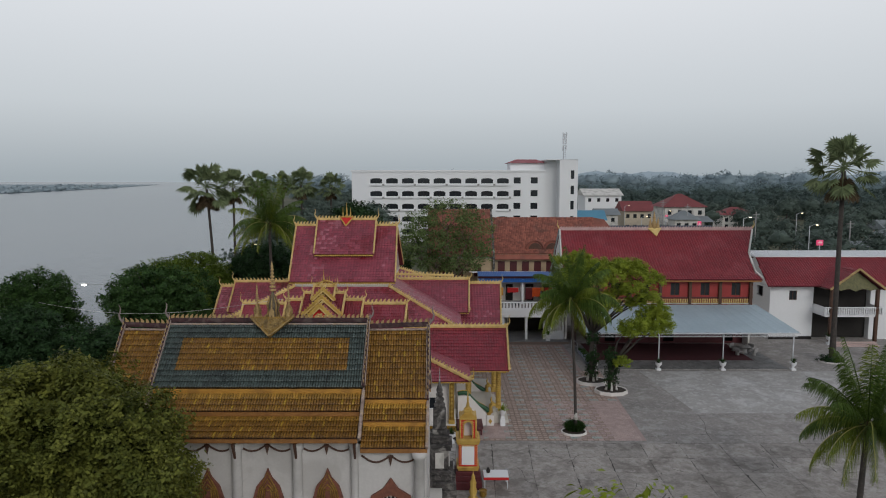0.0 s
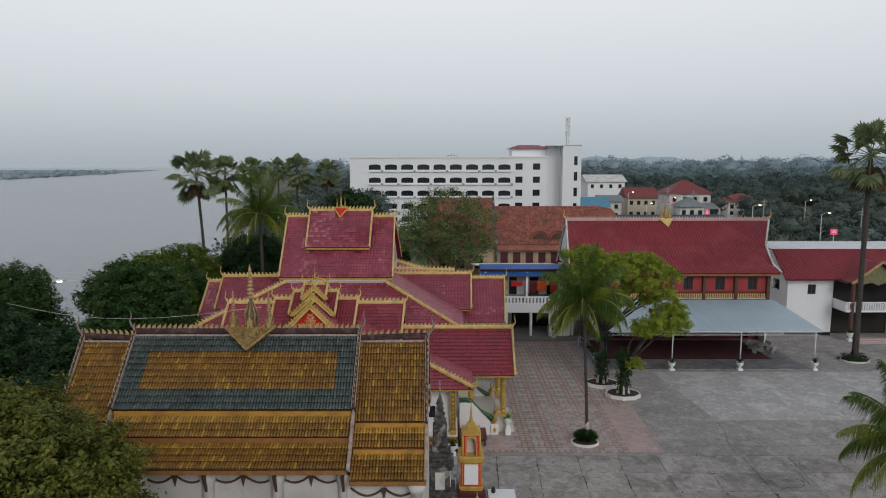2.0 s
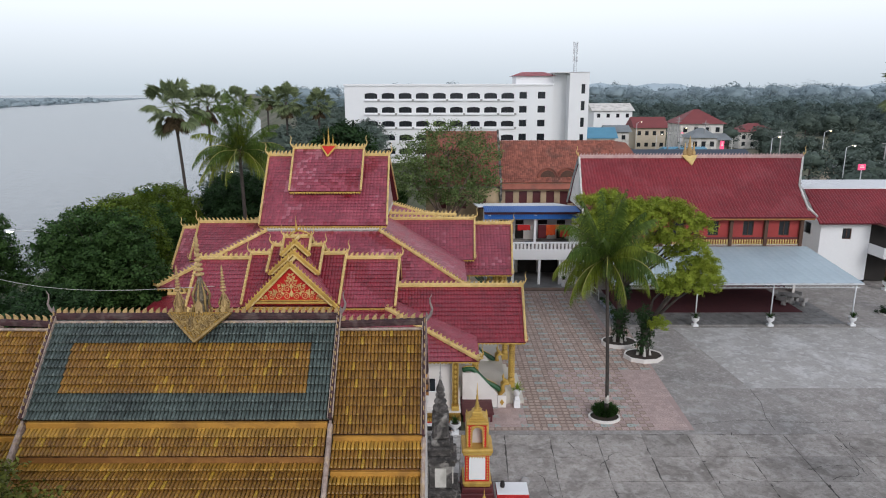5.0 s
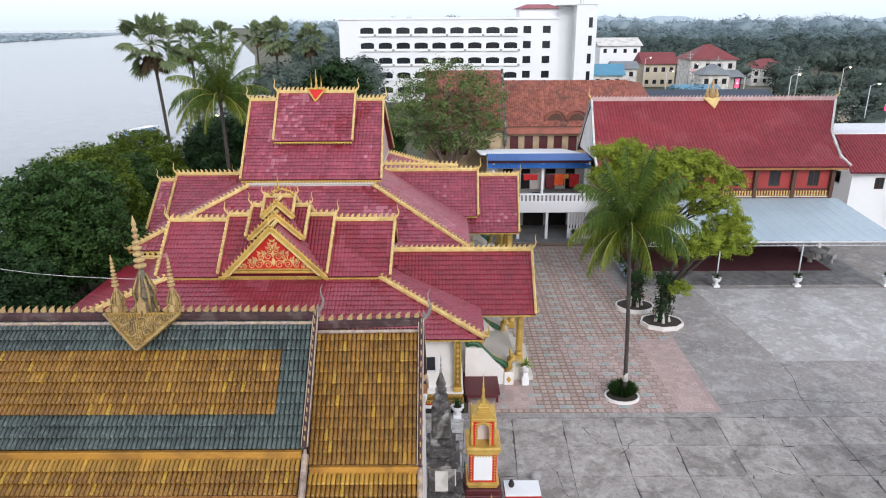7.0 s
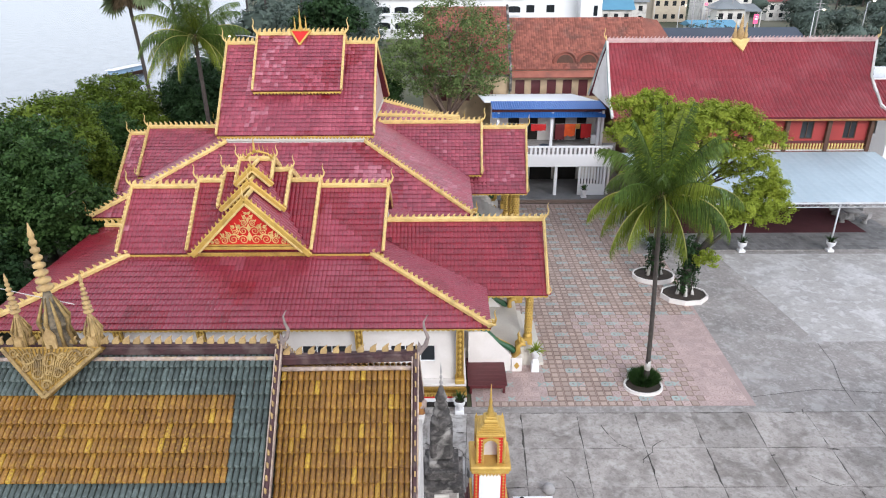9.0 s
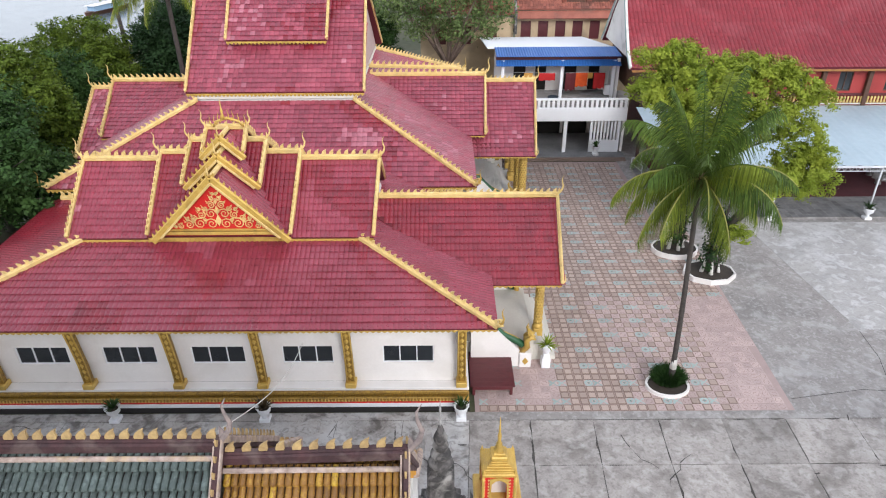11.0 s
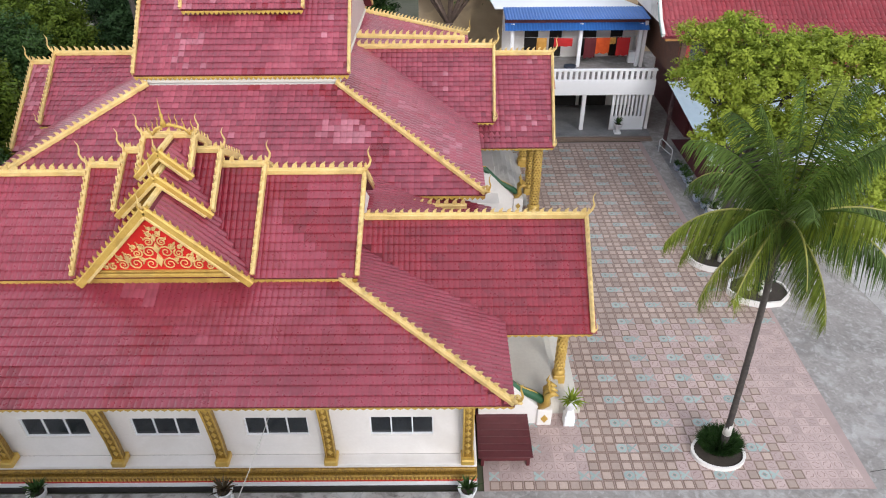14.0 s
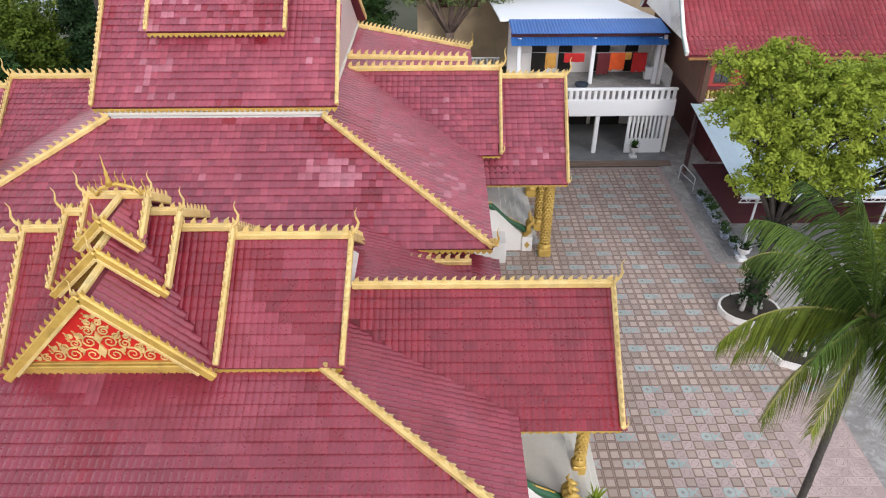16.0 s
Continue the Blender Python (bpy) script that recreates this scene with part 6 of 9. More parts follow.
    # post coloured near black for the shadow it stands in
    part("corner_post", Mesh().box(-10.82, -10.6, -6.95, -6.73, 0, 4.7, 0.02), M_OLD_TIMBER, h)
    # left wall takes dark maroon for the shaded void under the upper floor
    walls(h, "ground_wall", M_BROWN, [("y", -5.0, 3.9, -8.75, 0.2, 0, 4.7, []), ("x", -8.55, 8.55, -5.2, 0.2, 0, 4.5, [(c - 0.6, c + 0.6, 0.2, 2.4) for c in (-6.4, 0.2, 6.9)])])
    part("upper_floor", Mesh().box(-10.6, 8.55, -6.6, 3.9, 4.5, 4.68), M_WHITE_OLD, h)
    part("ground_floor", Mesh().box(-8.55, 8.55, -5.0, 3.8, 0, 0.15), M_DARK, h)
    return h


def awning():
    a = thing("awning", "pale blue-grey metal sheet awning on slim white posts", "awning", (27.4, 67.4, 0))
    x0, x1 = -13.55, 6.75
    yb, yf, zb, zf = 4.2, -4.35, 4.82, 3.72
    me = Mesh()
    n = 84
    vs, fs = [], []
    for i in range(n + 1):
        x = x0 + (x1 - x0) * i / n
        z = 0.03 if i % 4 == 0 else 0.0
        t = i / n
        vs += [(x + 0.9 * (t - 0.1) * 0.4, yf, zf + z), (x, yb, zb + z)]
    fs = [(2 * i, 2 * i + 2, 2 * i + 3, 2 * i + 1) for i in range(n)]
    part("roof_sheet", me.add(vs, fs), M_STEEL_BLUE, a)
    part("gutter", Mesh().beam((x0, yf - 0.05, zf - 0.06), (x1 + 0.35, yf - 0.05, zf - 0.06), 0.12, 0.12), M_STEEL, a)
    tr = Mesh().beam((x0, yf + 0.15, zf - 0.12), (x1 + 0.2, yf + 0.15, zf - 0.12), 0.06, 0.05).beam((x0, yf + 0.15, zf - 0.42), (x1 + 0.2, yf + 0.15, zf - 0.42), 0.06, 0.05)
    k = 48
    for i in range(k):
        p, q = x0 + (x1 - x0) * i / k, x0 + (x1 - x0) * (i + 1) / k
        tr.beam((p, yf + 0.15, zf - 0.42), ((p + q) / 2, yf + 0.15, zf - 0.12), 0.03, 0.03, 0).beam(((p + q) / 2, yf + 0.15, zf - 0.12), (q, yf + 0.15, zf - 0.42), 0.03, 0.03, 0)
    part("truss", tr, M_STEEL, a)
    for x in (-12.7, -6.45, -0.2, 6.6):
        part("post", Mesh().tube([(x, yf + 0.15, 0), (x, yf + 0.15, zf - 0.1)], [0.06, 0.06], 8), M_STEEL, a)
        part("rafter", Mesh().beam((x, yf, zf - 0.1), (x, yb, zb - 0.1), 0.06, 0.1), M_STEEL, a)
    return a


def pot_plant(at, group, plant="spiky", size=1.0, label="white urn planter with a small green plant"):
    p = thing("planter_urn", label, "plant pot", at, group)
    k = size
    part("urn", Mesh().box(-0.2 * k, 0.2 * k, -0.2 * k, 0.2 * k, 0, 0.16 * k, 0.02).lathe([(0.13 * k, 0.16 * k), (0.09 * k, 0.26 * k), (0.12 * k, 0.32 * k), (0.25 * k, 0.45 * k), (0.27 * k, 0.62 * k), (0.31 * k, 0.68 * k), (0.27 * k, 0.68 * k), (0.22 * k, 0.6 * k)], 14), M_WHITE_CLEAN, p)
    part("potting_soil", Mesh().lathe([(0.24 * k, 0.55 * k), (0.2 * k, 0.61 * k)], 12), M_SOIL, p)
    rp = random.Random(int(at[0] * 10 + at[1]))
    me = Mesh()
    for i in range(46):
        a, e, ln = rp.uniform(0, 6.28), rp.uniform(0.5, 1.35), rp.uniform(0.35, 0.65) * k
        d = Vector((math.cos(a) * math.cos(e), math.sin(a) * math.cos(e), math.sin(e)))
        sd = Vector((-math.sin(a), math.cos(a), 0)) * 0.03 * k
        b = Vector((0, 0, 0.6 * k))
        mid = b + d * ln * 0.6
        tip = b + d * ln + Vector((0, 0, -0.12 * ln))
        me.add([b - sd * 0.4, b + sd * 0.4, mid + sd, tip, mid - sd], [(0, 1, 2, 4), (4, 2, 3)])
    part("leaves", me, M_LEAF_MID if plant != "red" else M_LEAF_DRY, p, "", None, "stuff")
    return p


# ---- white two-storey dwelling with a balcony ----
def balcony_house():
    h = thing("monks_house", "white two-storey house with deep balustraded balcony and blue metal awnings", "house", (9.6, 74.9, 0))
    x0, x1, yf, yb = -5.4, 4.6, 0.0, 5.2
    part("ground_floor", Mesh().box(x0, x1, yf - 1.0, yb, 0, 0.16, 0.02), M_GREY_TILE, h)
    for k in range(2):
        part("step", Mesh().box(x0, x1, yf - 1.6 + 0.3 * k, yf - 1.0, 0, 0.05 + 0.055 * k, 0.01), M_TILE_BROWN, h)
    walls(h, "ground_wall", M_WHITE, [("x", x0, x1, 4.6, 0.2, 0.16, 2.75, [(-4.6, -3.4, 0.17, 2.3), (-1.6, 0.2, 0.17, 2.4), (0.7, 2.4, 0.17, 2.4)]), ("y", 0.14, 4.6, x1 - 0.2, 0.2, 0.16, 2.75, [])])
    for x in (-4.0, -0.7, 1.55):
        part("ground_door", Mesh().box(x - 1.0, x + 1.0, 4.5, 4.58, 0.17, 2.35, 0.01), M_DARK, h)
    # front: posts and a slatted screen
    for x in (-5.2, -2.7, -0.05):
        part("post", Mesh().box(x - 0.13, x + 0.13, yf, yf + 0.26, 0.1, 2.75, 0.02), M_WHITE_CLEAN, h)
    me = Mesh()
    wall_x(me, 1.9, 4.25, yf + 0.02, 0.14, 0.16, 2.75, [(2.08 + 0.26 * i, 2.2 + 0.26 * i, 1.15, 2.7) for i in range(8)])
    part("slatted_screen", me, M_WHITE_CLEAN, h)
    part("balcony_slab", Mesh().box(x0, x1, yf + 0.05, yb, 3.55, 3.75, 0.01), M_CONCRETE_MID, h, "grey balcony floor")
    part("balcony_fascia", Mesh().box(x0, x1, yf - 0.15, yf + 0.05, 2.75, 3.82, 0.02), M_WHITE_CLEAN, h)
    rail = part("balustrade", Mesh().box(x0, x1, yf - 0.17, yf + 0.07, 4.4, 4.54, 0.02), M_WHITE_CLEAN, h)
    bm = Mesh().box(-0.1, 0.1, -0.06, 0.06, 3.82, 4.4, 0.015).data("baluster")
    n = 27
    for i in range(n):
        part("baluster", bm, M_WHITE_CLEAN, rail, "", Matrix.Translation((x0 + 0.16 + (x1 - x0 - 0.32) * i / (n - 1), yf - 0.05, 0)))
    doors = [(-3.8, -2.8), (-2.0, -1.1), (0.4, 1.4), (2.4, 3.3)]
    walls(h, "upper_wall", M_WHITE, [("x", x0, x1, 5.0, 0.2, 3.75, 7.0, [(p, q, 3.76, 5.8) for p, q in doors]), ("y", 2.6, 5.0, x1 - 0.5, 0.2, 3.75, 6.9, [(3.1, 4.3, 4.6, 5.8)])])
    for p, q in doors:
        part("door_leaf", Mesh().box(p, q, 5.1, 5.15, 3.76, 5.8, 0.01), M_DARK, h)
    for x in (-4.9, -0.2, 3.9):
        part("balcony_post", Mesh().box(x - 0.12, x + 0.12, 2.7, 2.94, 3.75, 6.75, 0.02), M_WHITE_CLEAN, h)
    sheet_x0, sheet_x1, n = x0 - 0.05, 4.35, 96
    for name, y0, z0, y1, z1, note in (("blue_awning", 2.25, 6.42, 2.85, 6.78, "bright blue corrugated metal awning"), ("blue_upper_awning", 2.35, 7.12, 4.8, 7.32, "bright blue corrugated metal roof over the awning")):
        vs = []
        for i in range(n + 1):
            x = sheet_x0 + (sheet_x1 - sheet_x0) * i / n
            z = 0.045 * (i % 2)
            vs += [(x, y0, z0 + z), (x, y1, z1 + z), (x, y0, z0 + z - 0.02), (x, y1, z1 + z - 0.02)]
        fs = [(4 * i, 4 * i + 4, 4 * i + 5, 4 * i + 1) for i in range(n)] + [(4 * i + 3, 4 * i + 7, 4 * i + 6, 4 * i + 2) for i in range(n)] + [(4 * i + 2, 4 * i + 6, 4 * i + 4, 4 * i) for i in range(n)]
        part(name, Mesh().add(vs, fs), M_BLUE, h, note)
    part("awning_beam", Mesh().box(sheet_x0, sheet_x1, 2.78, 2.92, 6.8, 7.08, 0.02), M_BROWN, h)
    part("rear_roof", Mesh().slab([(x0 - 0.6, 4.8, 7.3), (4.3, 4.8, 7.3), (4.0, 16.6, 5.7), (x0 - 0.6, 16.6, 5.7)], 0.1), M_WHITE_CLEAN, h, "pale sheet roof sloping to the back")
    part("air_conditioner", Mesh().box(3.45, 4.05, 3.3, 3.7, 3.8, 4.6, 0.03), M_WHITE_CLEAN, h)
    part("washing_tub", Mesh().lathe([(0.3, 3.76), (0.42, 4.05), (0.44, 4.12), (0.38, 4.06)], 12, (-0.9, 1.9, 0)), M_NAVY, h)
    return h


def laundry(x, y, z, w, hgt, material, label):
    me = Mesh()
    n = 6
    vs = []
    for i in range(n + 1):
        for j in range(4):
            vs.append((-w / 2 + w * i / n, 0.05 * math.sin(i * 1.9 + j * 0.6) * j / 3, -hgt * j / 3 * (1 + 0.06 * math.sin(i * 2.2))))
    vs += [(a, b + 0.02, c) for a, b, c in vs]
    m4, o = 4, 4 * (n + 1)
    fs = [(i * 4 + j, i * 4 + j + 1, i * 4 + j + 5, i * 4 + j + 4) for i in range(n) for j in range(3)]
    fs += [tuple(o + q for q in f[::-1]) for f in fs]
    fs += [(i * 4, (i + 1) * 4, (i + 1) * 4 + o, i * 4 + o) for i in range(n)]
    solid("hanging_cloth", me.add(vs, fs, True), material, label, "laundry", (x, y, z), "laundry on the balcony")


long_building()
awning()
for x in (14.75, 20.95, 27.2, 34.05):
    pot_plant((x, 63.15, 0), "urns along the awning", size=1.15)
balcony_house()
pot_plant((11.95, 74.3, 0.16), "urns at the white house", size=1.1)
line = Mesh().tube([(4.7, 78.0, 5.75), (9.3, 78.0, 5.66), (13.3, 78.0, 5.75)], [0.012] * 3, 5)
solid("clothes_line", line, M_STEEL, "thin clothes line strung across the balcony", "line")
laundry(6.8, 78.0, 5.68, 0.7, 1.0, M_YEL_BAND, "pale yellow cloth hung on the line")
laundry(8.3, 78.0, 5.68, 1.3, 0.6, M_ROBE_RED, "bunched red cloth hung on the line")
laundry(10.2, 78.0, 5.67, 0.8, 1.4, M_ROBE_DARK, "maroon robe hung on the line")
laundry(11.05, 78.0, 5.67, 1.0, 1.1, M_ROBE, "orange monk robe hung on the line")
laundry(11.75, 78.0, 5.68, 0.4, 0.45, M_YEL_BAND, "small yellow cloth on the line")
laundry(12.5, 78.0, 5.67, 0.9, 1.25, M_ROBE_RED, "bright red robe hung on the line")


# ---- white house with a porch tower at the yard's end ----
M_CARVE_GREEN = mat("green_gold_carving", (0.24, 0.22, 0.10), (0.09, 0.10, 0.05), rough=0.6, scale=5, fine=16, bump=0.8, fine_mix=0.6)


def porch_house():
    h = thing("porch_house", "white two-storey house with red tile roof and gabled balcony porch", "house", (46.0, 79.0, 0))
    x0, x1 = -8.3, 14.0
    walls(h, "house_wall", M_WHITE_CLEAN, [("x", x0, -3.3, -3.3, 0.25, 0, 6.6, [(-6.1, -5.2, 4.6, 5.7)]), ("x", 3.3, x1, -3.3, 0.25, 0, 6.6, [(5.2, 6.1, 4.6, 5.7)]),
          ("x", -3.3, 3.3, 3.6, 0.25, 0, 6.6, [(-0.8, 0.8, 0.3, 2.5), (-0.8, 0.8, 3.9, 6.0)]), ("y", -3.05, 6.0, x0, 0.25, 0, 6.6, [(-1.5, 0.0, 4.7, 5.9)]), ("x", x0, x1, 5.75, 0.25, 0, 6.6, []),
          ("y", -3.05, 3.6, -3.55, 0.25, 0, 6.6, []), ("y", -3.05, 3.6, 3.3, 0.25, 0, 6.6, [])])
    window_unit(h, -6.1, -5.2, -3.26, 4.6, 5.7, 2, M_WOOD)
    window_unit(h, 5.2, 6.1, -3.26, 4.6, 5.7, 2, M_WOOD)
    part("porch_ceiling", Mesh().box(-3.3, 3.3, -5.6, 3.6, 6.2, 6.28), M_WOOD, h)
    # near-black panels put in where the porch is only deep in shade
    part("upper_front", Mesh().box(-3.25, 3.25, -2.6, -2.5, 3.36, 6.18, 0.01), M_DARK, h, "dark panel standing in for the shaded balcony recess")
    part("ground_front", Mesh().box(-3.25, 3.25, -2.6, -2.5, 0.1, 3.05, 0.01), M_DARK, h, "dark panel standing in for the shade under the balcony")
    tiled_slope(h, [(-9.0, -4.2, 6.35), (14.4, -4.2, 6.35), (14.4, 0.6, 9.1), (-8.3, 0.6, 9.1)], M_RED_LONG, 0, 0.3, 0.36, 1, 0.07, 0.02)
    tiled_slope(h, [(14.4, 6.5, 6.35), (-9.0, 6.5, 6.35), (-8.3, 1.6, 9.1), (14.4, 1.6, 9.1)], M_RED_LONG)
    part("ridge_roof", Mesh().box(-8.6, 14.4, 0.4, 6.8, 9.12, 9.24, 0.02), M_WHITE_CLEAN, h, "white ribbed metal roof sheet behind")
    part("gable_wall", Mesh().plate([(-3.3, 6.4), (5.8, 6.4), (1.4, 9.0), (0.5, 9.0)], 0.2, pose(-8.15, 0, 0, 0, 0, 90)), M_WHITE_CLEAN, h)
    rb = Mesh()
    for i in range(76):
        rb.box(-8.5 + 0.3 * i, -8.44 + 0.3 * i, 0.38, 6.8, 9.24, 9.28)
    part("roof_ribs", rb, M_WHITE_CLEAN, h)
    # porch gable with carved board
    for s in (-1, 1):
        pts = [(s * 3.0, -6.2, 6.3), (s * 3.0, -3.0, 6.3), (0, 0.2, 8.5), (0, -6.2, 8.5)]
        if s < 0:
            pts = [pts[1], pts[0], pts[3], pts[2]]
        tiled_slope(h, pts, M_RED_LONG)
        part("barge_board", Mesh().beam((s * 3.1, -6.25, 6.3), (0, -6.25, 8.6), 0.14, 0.22), M_PALE_STONE, h)
        part("porch_column", Mesh().box(s * 2.55 - 0.17, s * 2.55 + 0.17, -5.8, -5.46, 0.3, 6.3, 0.03), M_WOOD, h)
    part("porch_pediment", Mesh().plate([(-2.6, 6.3), (-1.6, 6.1), (-0.8, 6.35), (0, 6.0), (0.8, 6.35), (1.6, 6.1), (2.6, 6.3), (0, 8.25)], 0.14, Matrix.Translation((0, -5.7, 0))), M_CARVE_GREEN, h, "green-gold carved pediment board")
    part("balcony_slab", Mesh().box(-3.2, 3.2, -5.7, 3.6, 3.1, 3.35, 0.02), M_WHITE_CLEAN, h)
    rail = part("balustrade", Mesh().box(-3.3, 3.3, -5.8, -5.6, 4.1, 4.22, 0.02).box(-3.3, 3.3, -5.78, -5.62, 3.3, 3.4, 0.01), M_WHITE_CLEAN, h)
    bm = Mesh().lathe([(0.07, 3.4), (0.1, 3.55), (0.06, 3.8), (0.09, 4.0), (0.07, 4.1)], 7).data("baluster")
    for i in range(26):
        part("baluster", bm, M_WHITE_CLEAN, rail, "", Matrix.Translation((-3.15 + 6.3 * i / 25, -5.7, 0)))
    for s in (-1, 1):
        part("side_rail", Mesh().box(s * 3.25 - 0.06, s * 3.25 + 0.06, -5.7, -3.3, 3.35, 4.2, 0.02), M_WHITE_CLEAN, h)
    for k in range(3):
        part("step", Mesh().box(-2.4, 2.4, -6.9 + 0.35 * k, -5.8, 0, 0.12 * (k + 1), 0.02), M_PINK, h)
    part("dark_skirting", Mesh().box(x0 - 0.03, -3.3, -3.36, -3.3, 0, 0.35), M_DARK, h)
    return h


porch_house()
for x in (43.4, 51.0):
    pot_plant((x, 73.2, 0), "urns at the porch house", size=1.4)


# ---- old colonial block with clay tiles ----
def clay_house():
    h = thing("clay_house", "old ochre plaster building with weathered orange clay tile roof", "building", (13.8, 98.0, 0.0))
    tiled_slope(h, [(-6.6, -5.5, 8.1), (7.6, -5.5, 8.1), (8.2, 0, 12.8), (-6.6, 0, 12.8)], M_ORANGE_TILE, 0, 0.26, 0.3, 1, 0.05, 0.03, deck_mat=M_ORANGE_TILE)
    tiled_slope(h, [(7.6, 5.5, 7.9), (-6.6, 5.5, 7.9), (-6.6, 0, 12.8), (8.2, 0, 12.8)], M_ORANGE_TILE, 0, 0.26, 0.3, 1, 0.05, 0.03, deck_mat=M_ORANGE_TILE)
    tiled_slope(h, [(7.6, -5.5, 8.1), (12.5, -0.5, 9.3), (10.0, 0.2, 12.5), (8.2, 0, 12.8)], M_ORANGE_TILE, 0, 0.26, 0.3, 1, 0.05, 0.03, deck_mat=M_ORANGE_TILE)
    tiled_slope(h, [(-16, -6.5, 7.8), (-6.9, -6.5, 7.8), (-6.9, 0, 14.0), (-16, 0, 14.0)], M_ORANGE_TILE, 0, 0.26, 0.3, 1, 0.05, 0.03, deck_mat=M_ORANGE_TILE)
    part("party_wall", Mesh().plate([(-6.7, 7.7), (0, 14.2), (0.4, 14.2), (0.4, 6.0), (-6.7, 6.0)], 0.25, pose(-6.75, 0, 0, 0, 0, 90)), M_OLD_STONE, h)
    part("lean_roof", Mesh().slab([(-6.6, -6.1, 7.35), (8, -6.1, 7.35), (8, -5.4, 7.95), (-6.6, -5.4, 7.95)], 0.1), M_ORANGE_TILE, h)
    xs = [-5.6, -3.9, -2.2, -0.5, 1.2, 2.9, 4.6, 6.3]
    walls(h, "house_wall", mat_ochre, [("x", -6.6, 7.4, -5.2, 0.3, 0, 7.9, [(x - 0.5, x + 0.5, 5.2, 6.95) for x in xs]), ("x", -16, -6.9, -6.0, 0.3, 0, 7.4, [(x - 0.5, x + 0.5, 4.9, 6.6) for x in (-14, -11.5, -9)]), ("y", -4.9, 5, 7.1, 0.3, 0, 7.6, [])])
    for x in xs:
        part("shutter", Mesh().box(x - 0.5, x + 0.5, -5.1, -5.04, 5.2, 6.95, 0.01), M_BROWN, h)
    for x in (-14, -11.5, -9):
        part("shutter", Mesh().box(x - 0.5, x + 0.5, -5.9, -5.84, 4.9, 6.6, 0.01), M_BROWN, h)
    for x in (-0.85, 1.6):
        arch = [(1.15 * math.cos(math.pi * k / 10), 8.55 + 1.25 * math.sin(math.pi * k / 10)) for k in range(11)]
        d = part("dormer", Mesh().plate([(p, q) for p, q in arch], 2.2, Matrix.Translation((x, -3.75, 0))), M_ORANGE_TILE, h, "small round-topped clay dormer")
        part("dormer_hood", Mesh().tube([(x + p * 1.06, -4.9, q + 0.04) for p, q in arch], [0.15] * 11, 6), M_ORANGE_TILE, d)
        # brown plate stands in for the shaded hollow of the dormer
        part("dormer_face", Mesh().plate([(p * 0.78, 8.6 + (q - 8.55) * 0.72) for p, q in arch], 0.08, Matrix.Translation((x, -4.88, 0))), M_WOOD, d)
    return h


mat_ochre = mat("pale_ochre_plaster", (0.55, 0.42, 0.27), (0.44, 0.33, 0.21), rough=0.85, scale=0.8, stain=(0.25, 0.2, 0.15), stain_amount=0.4)
clay_house()


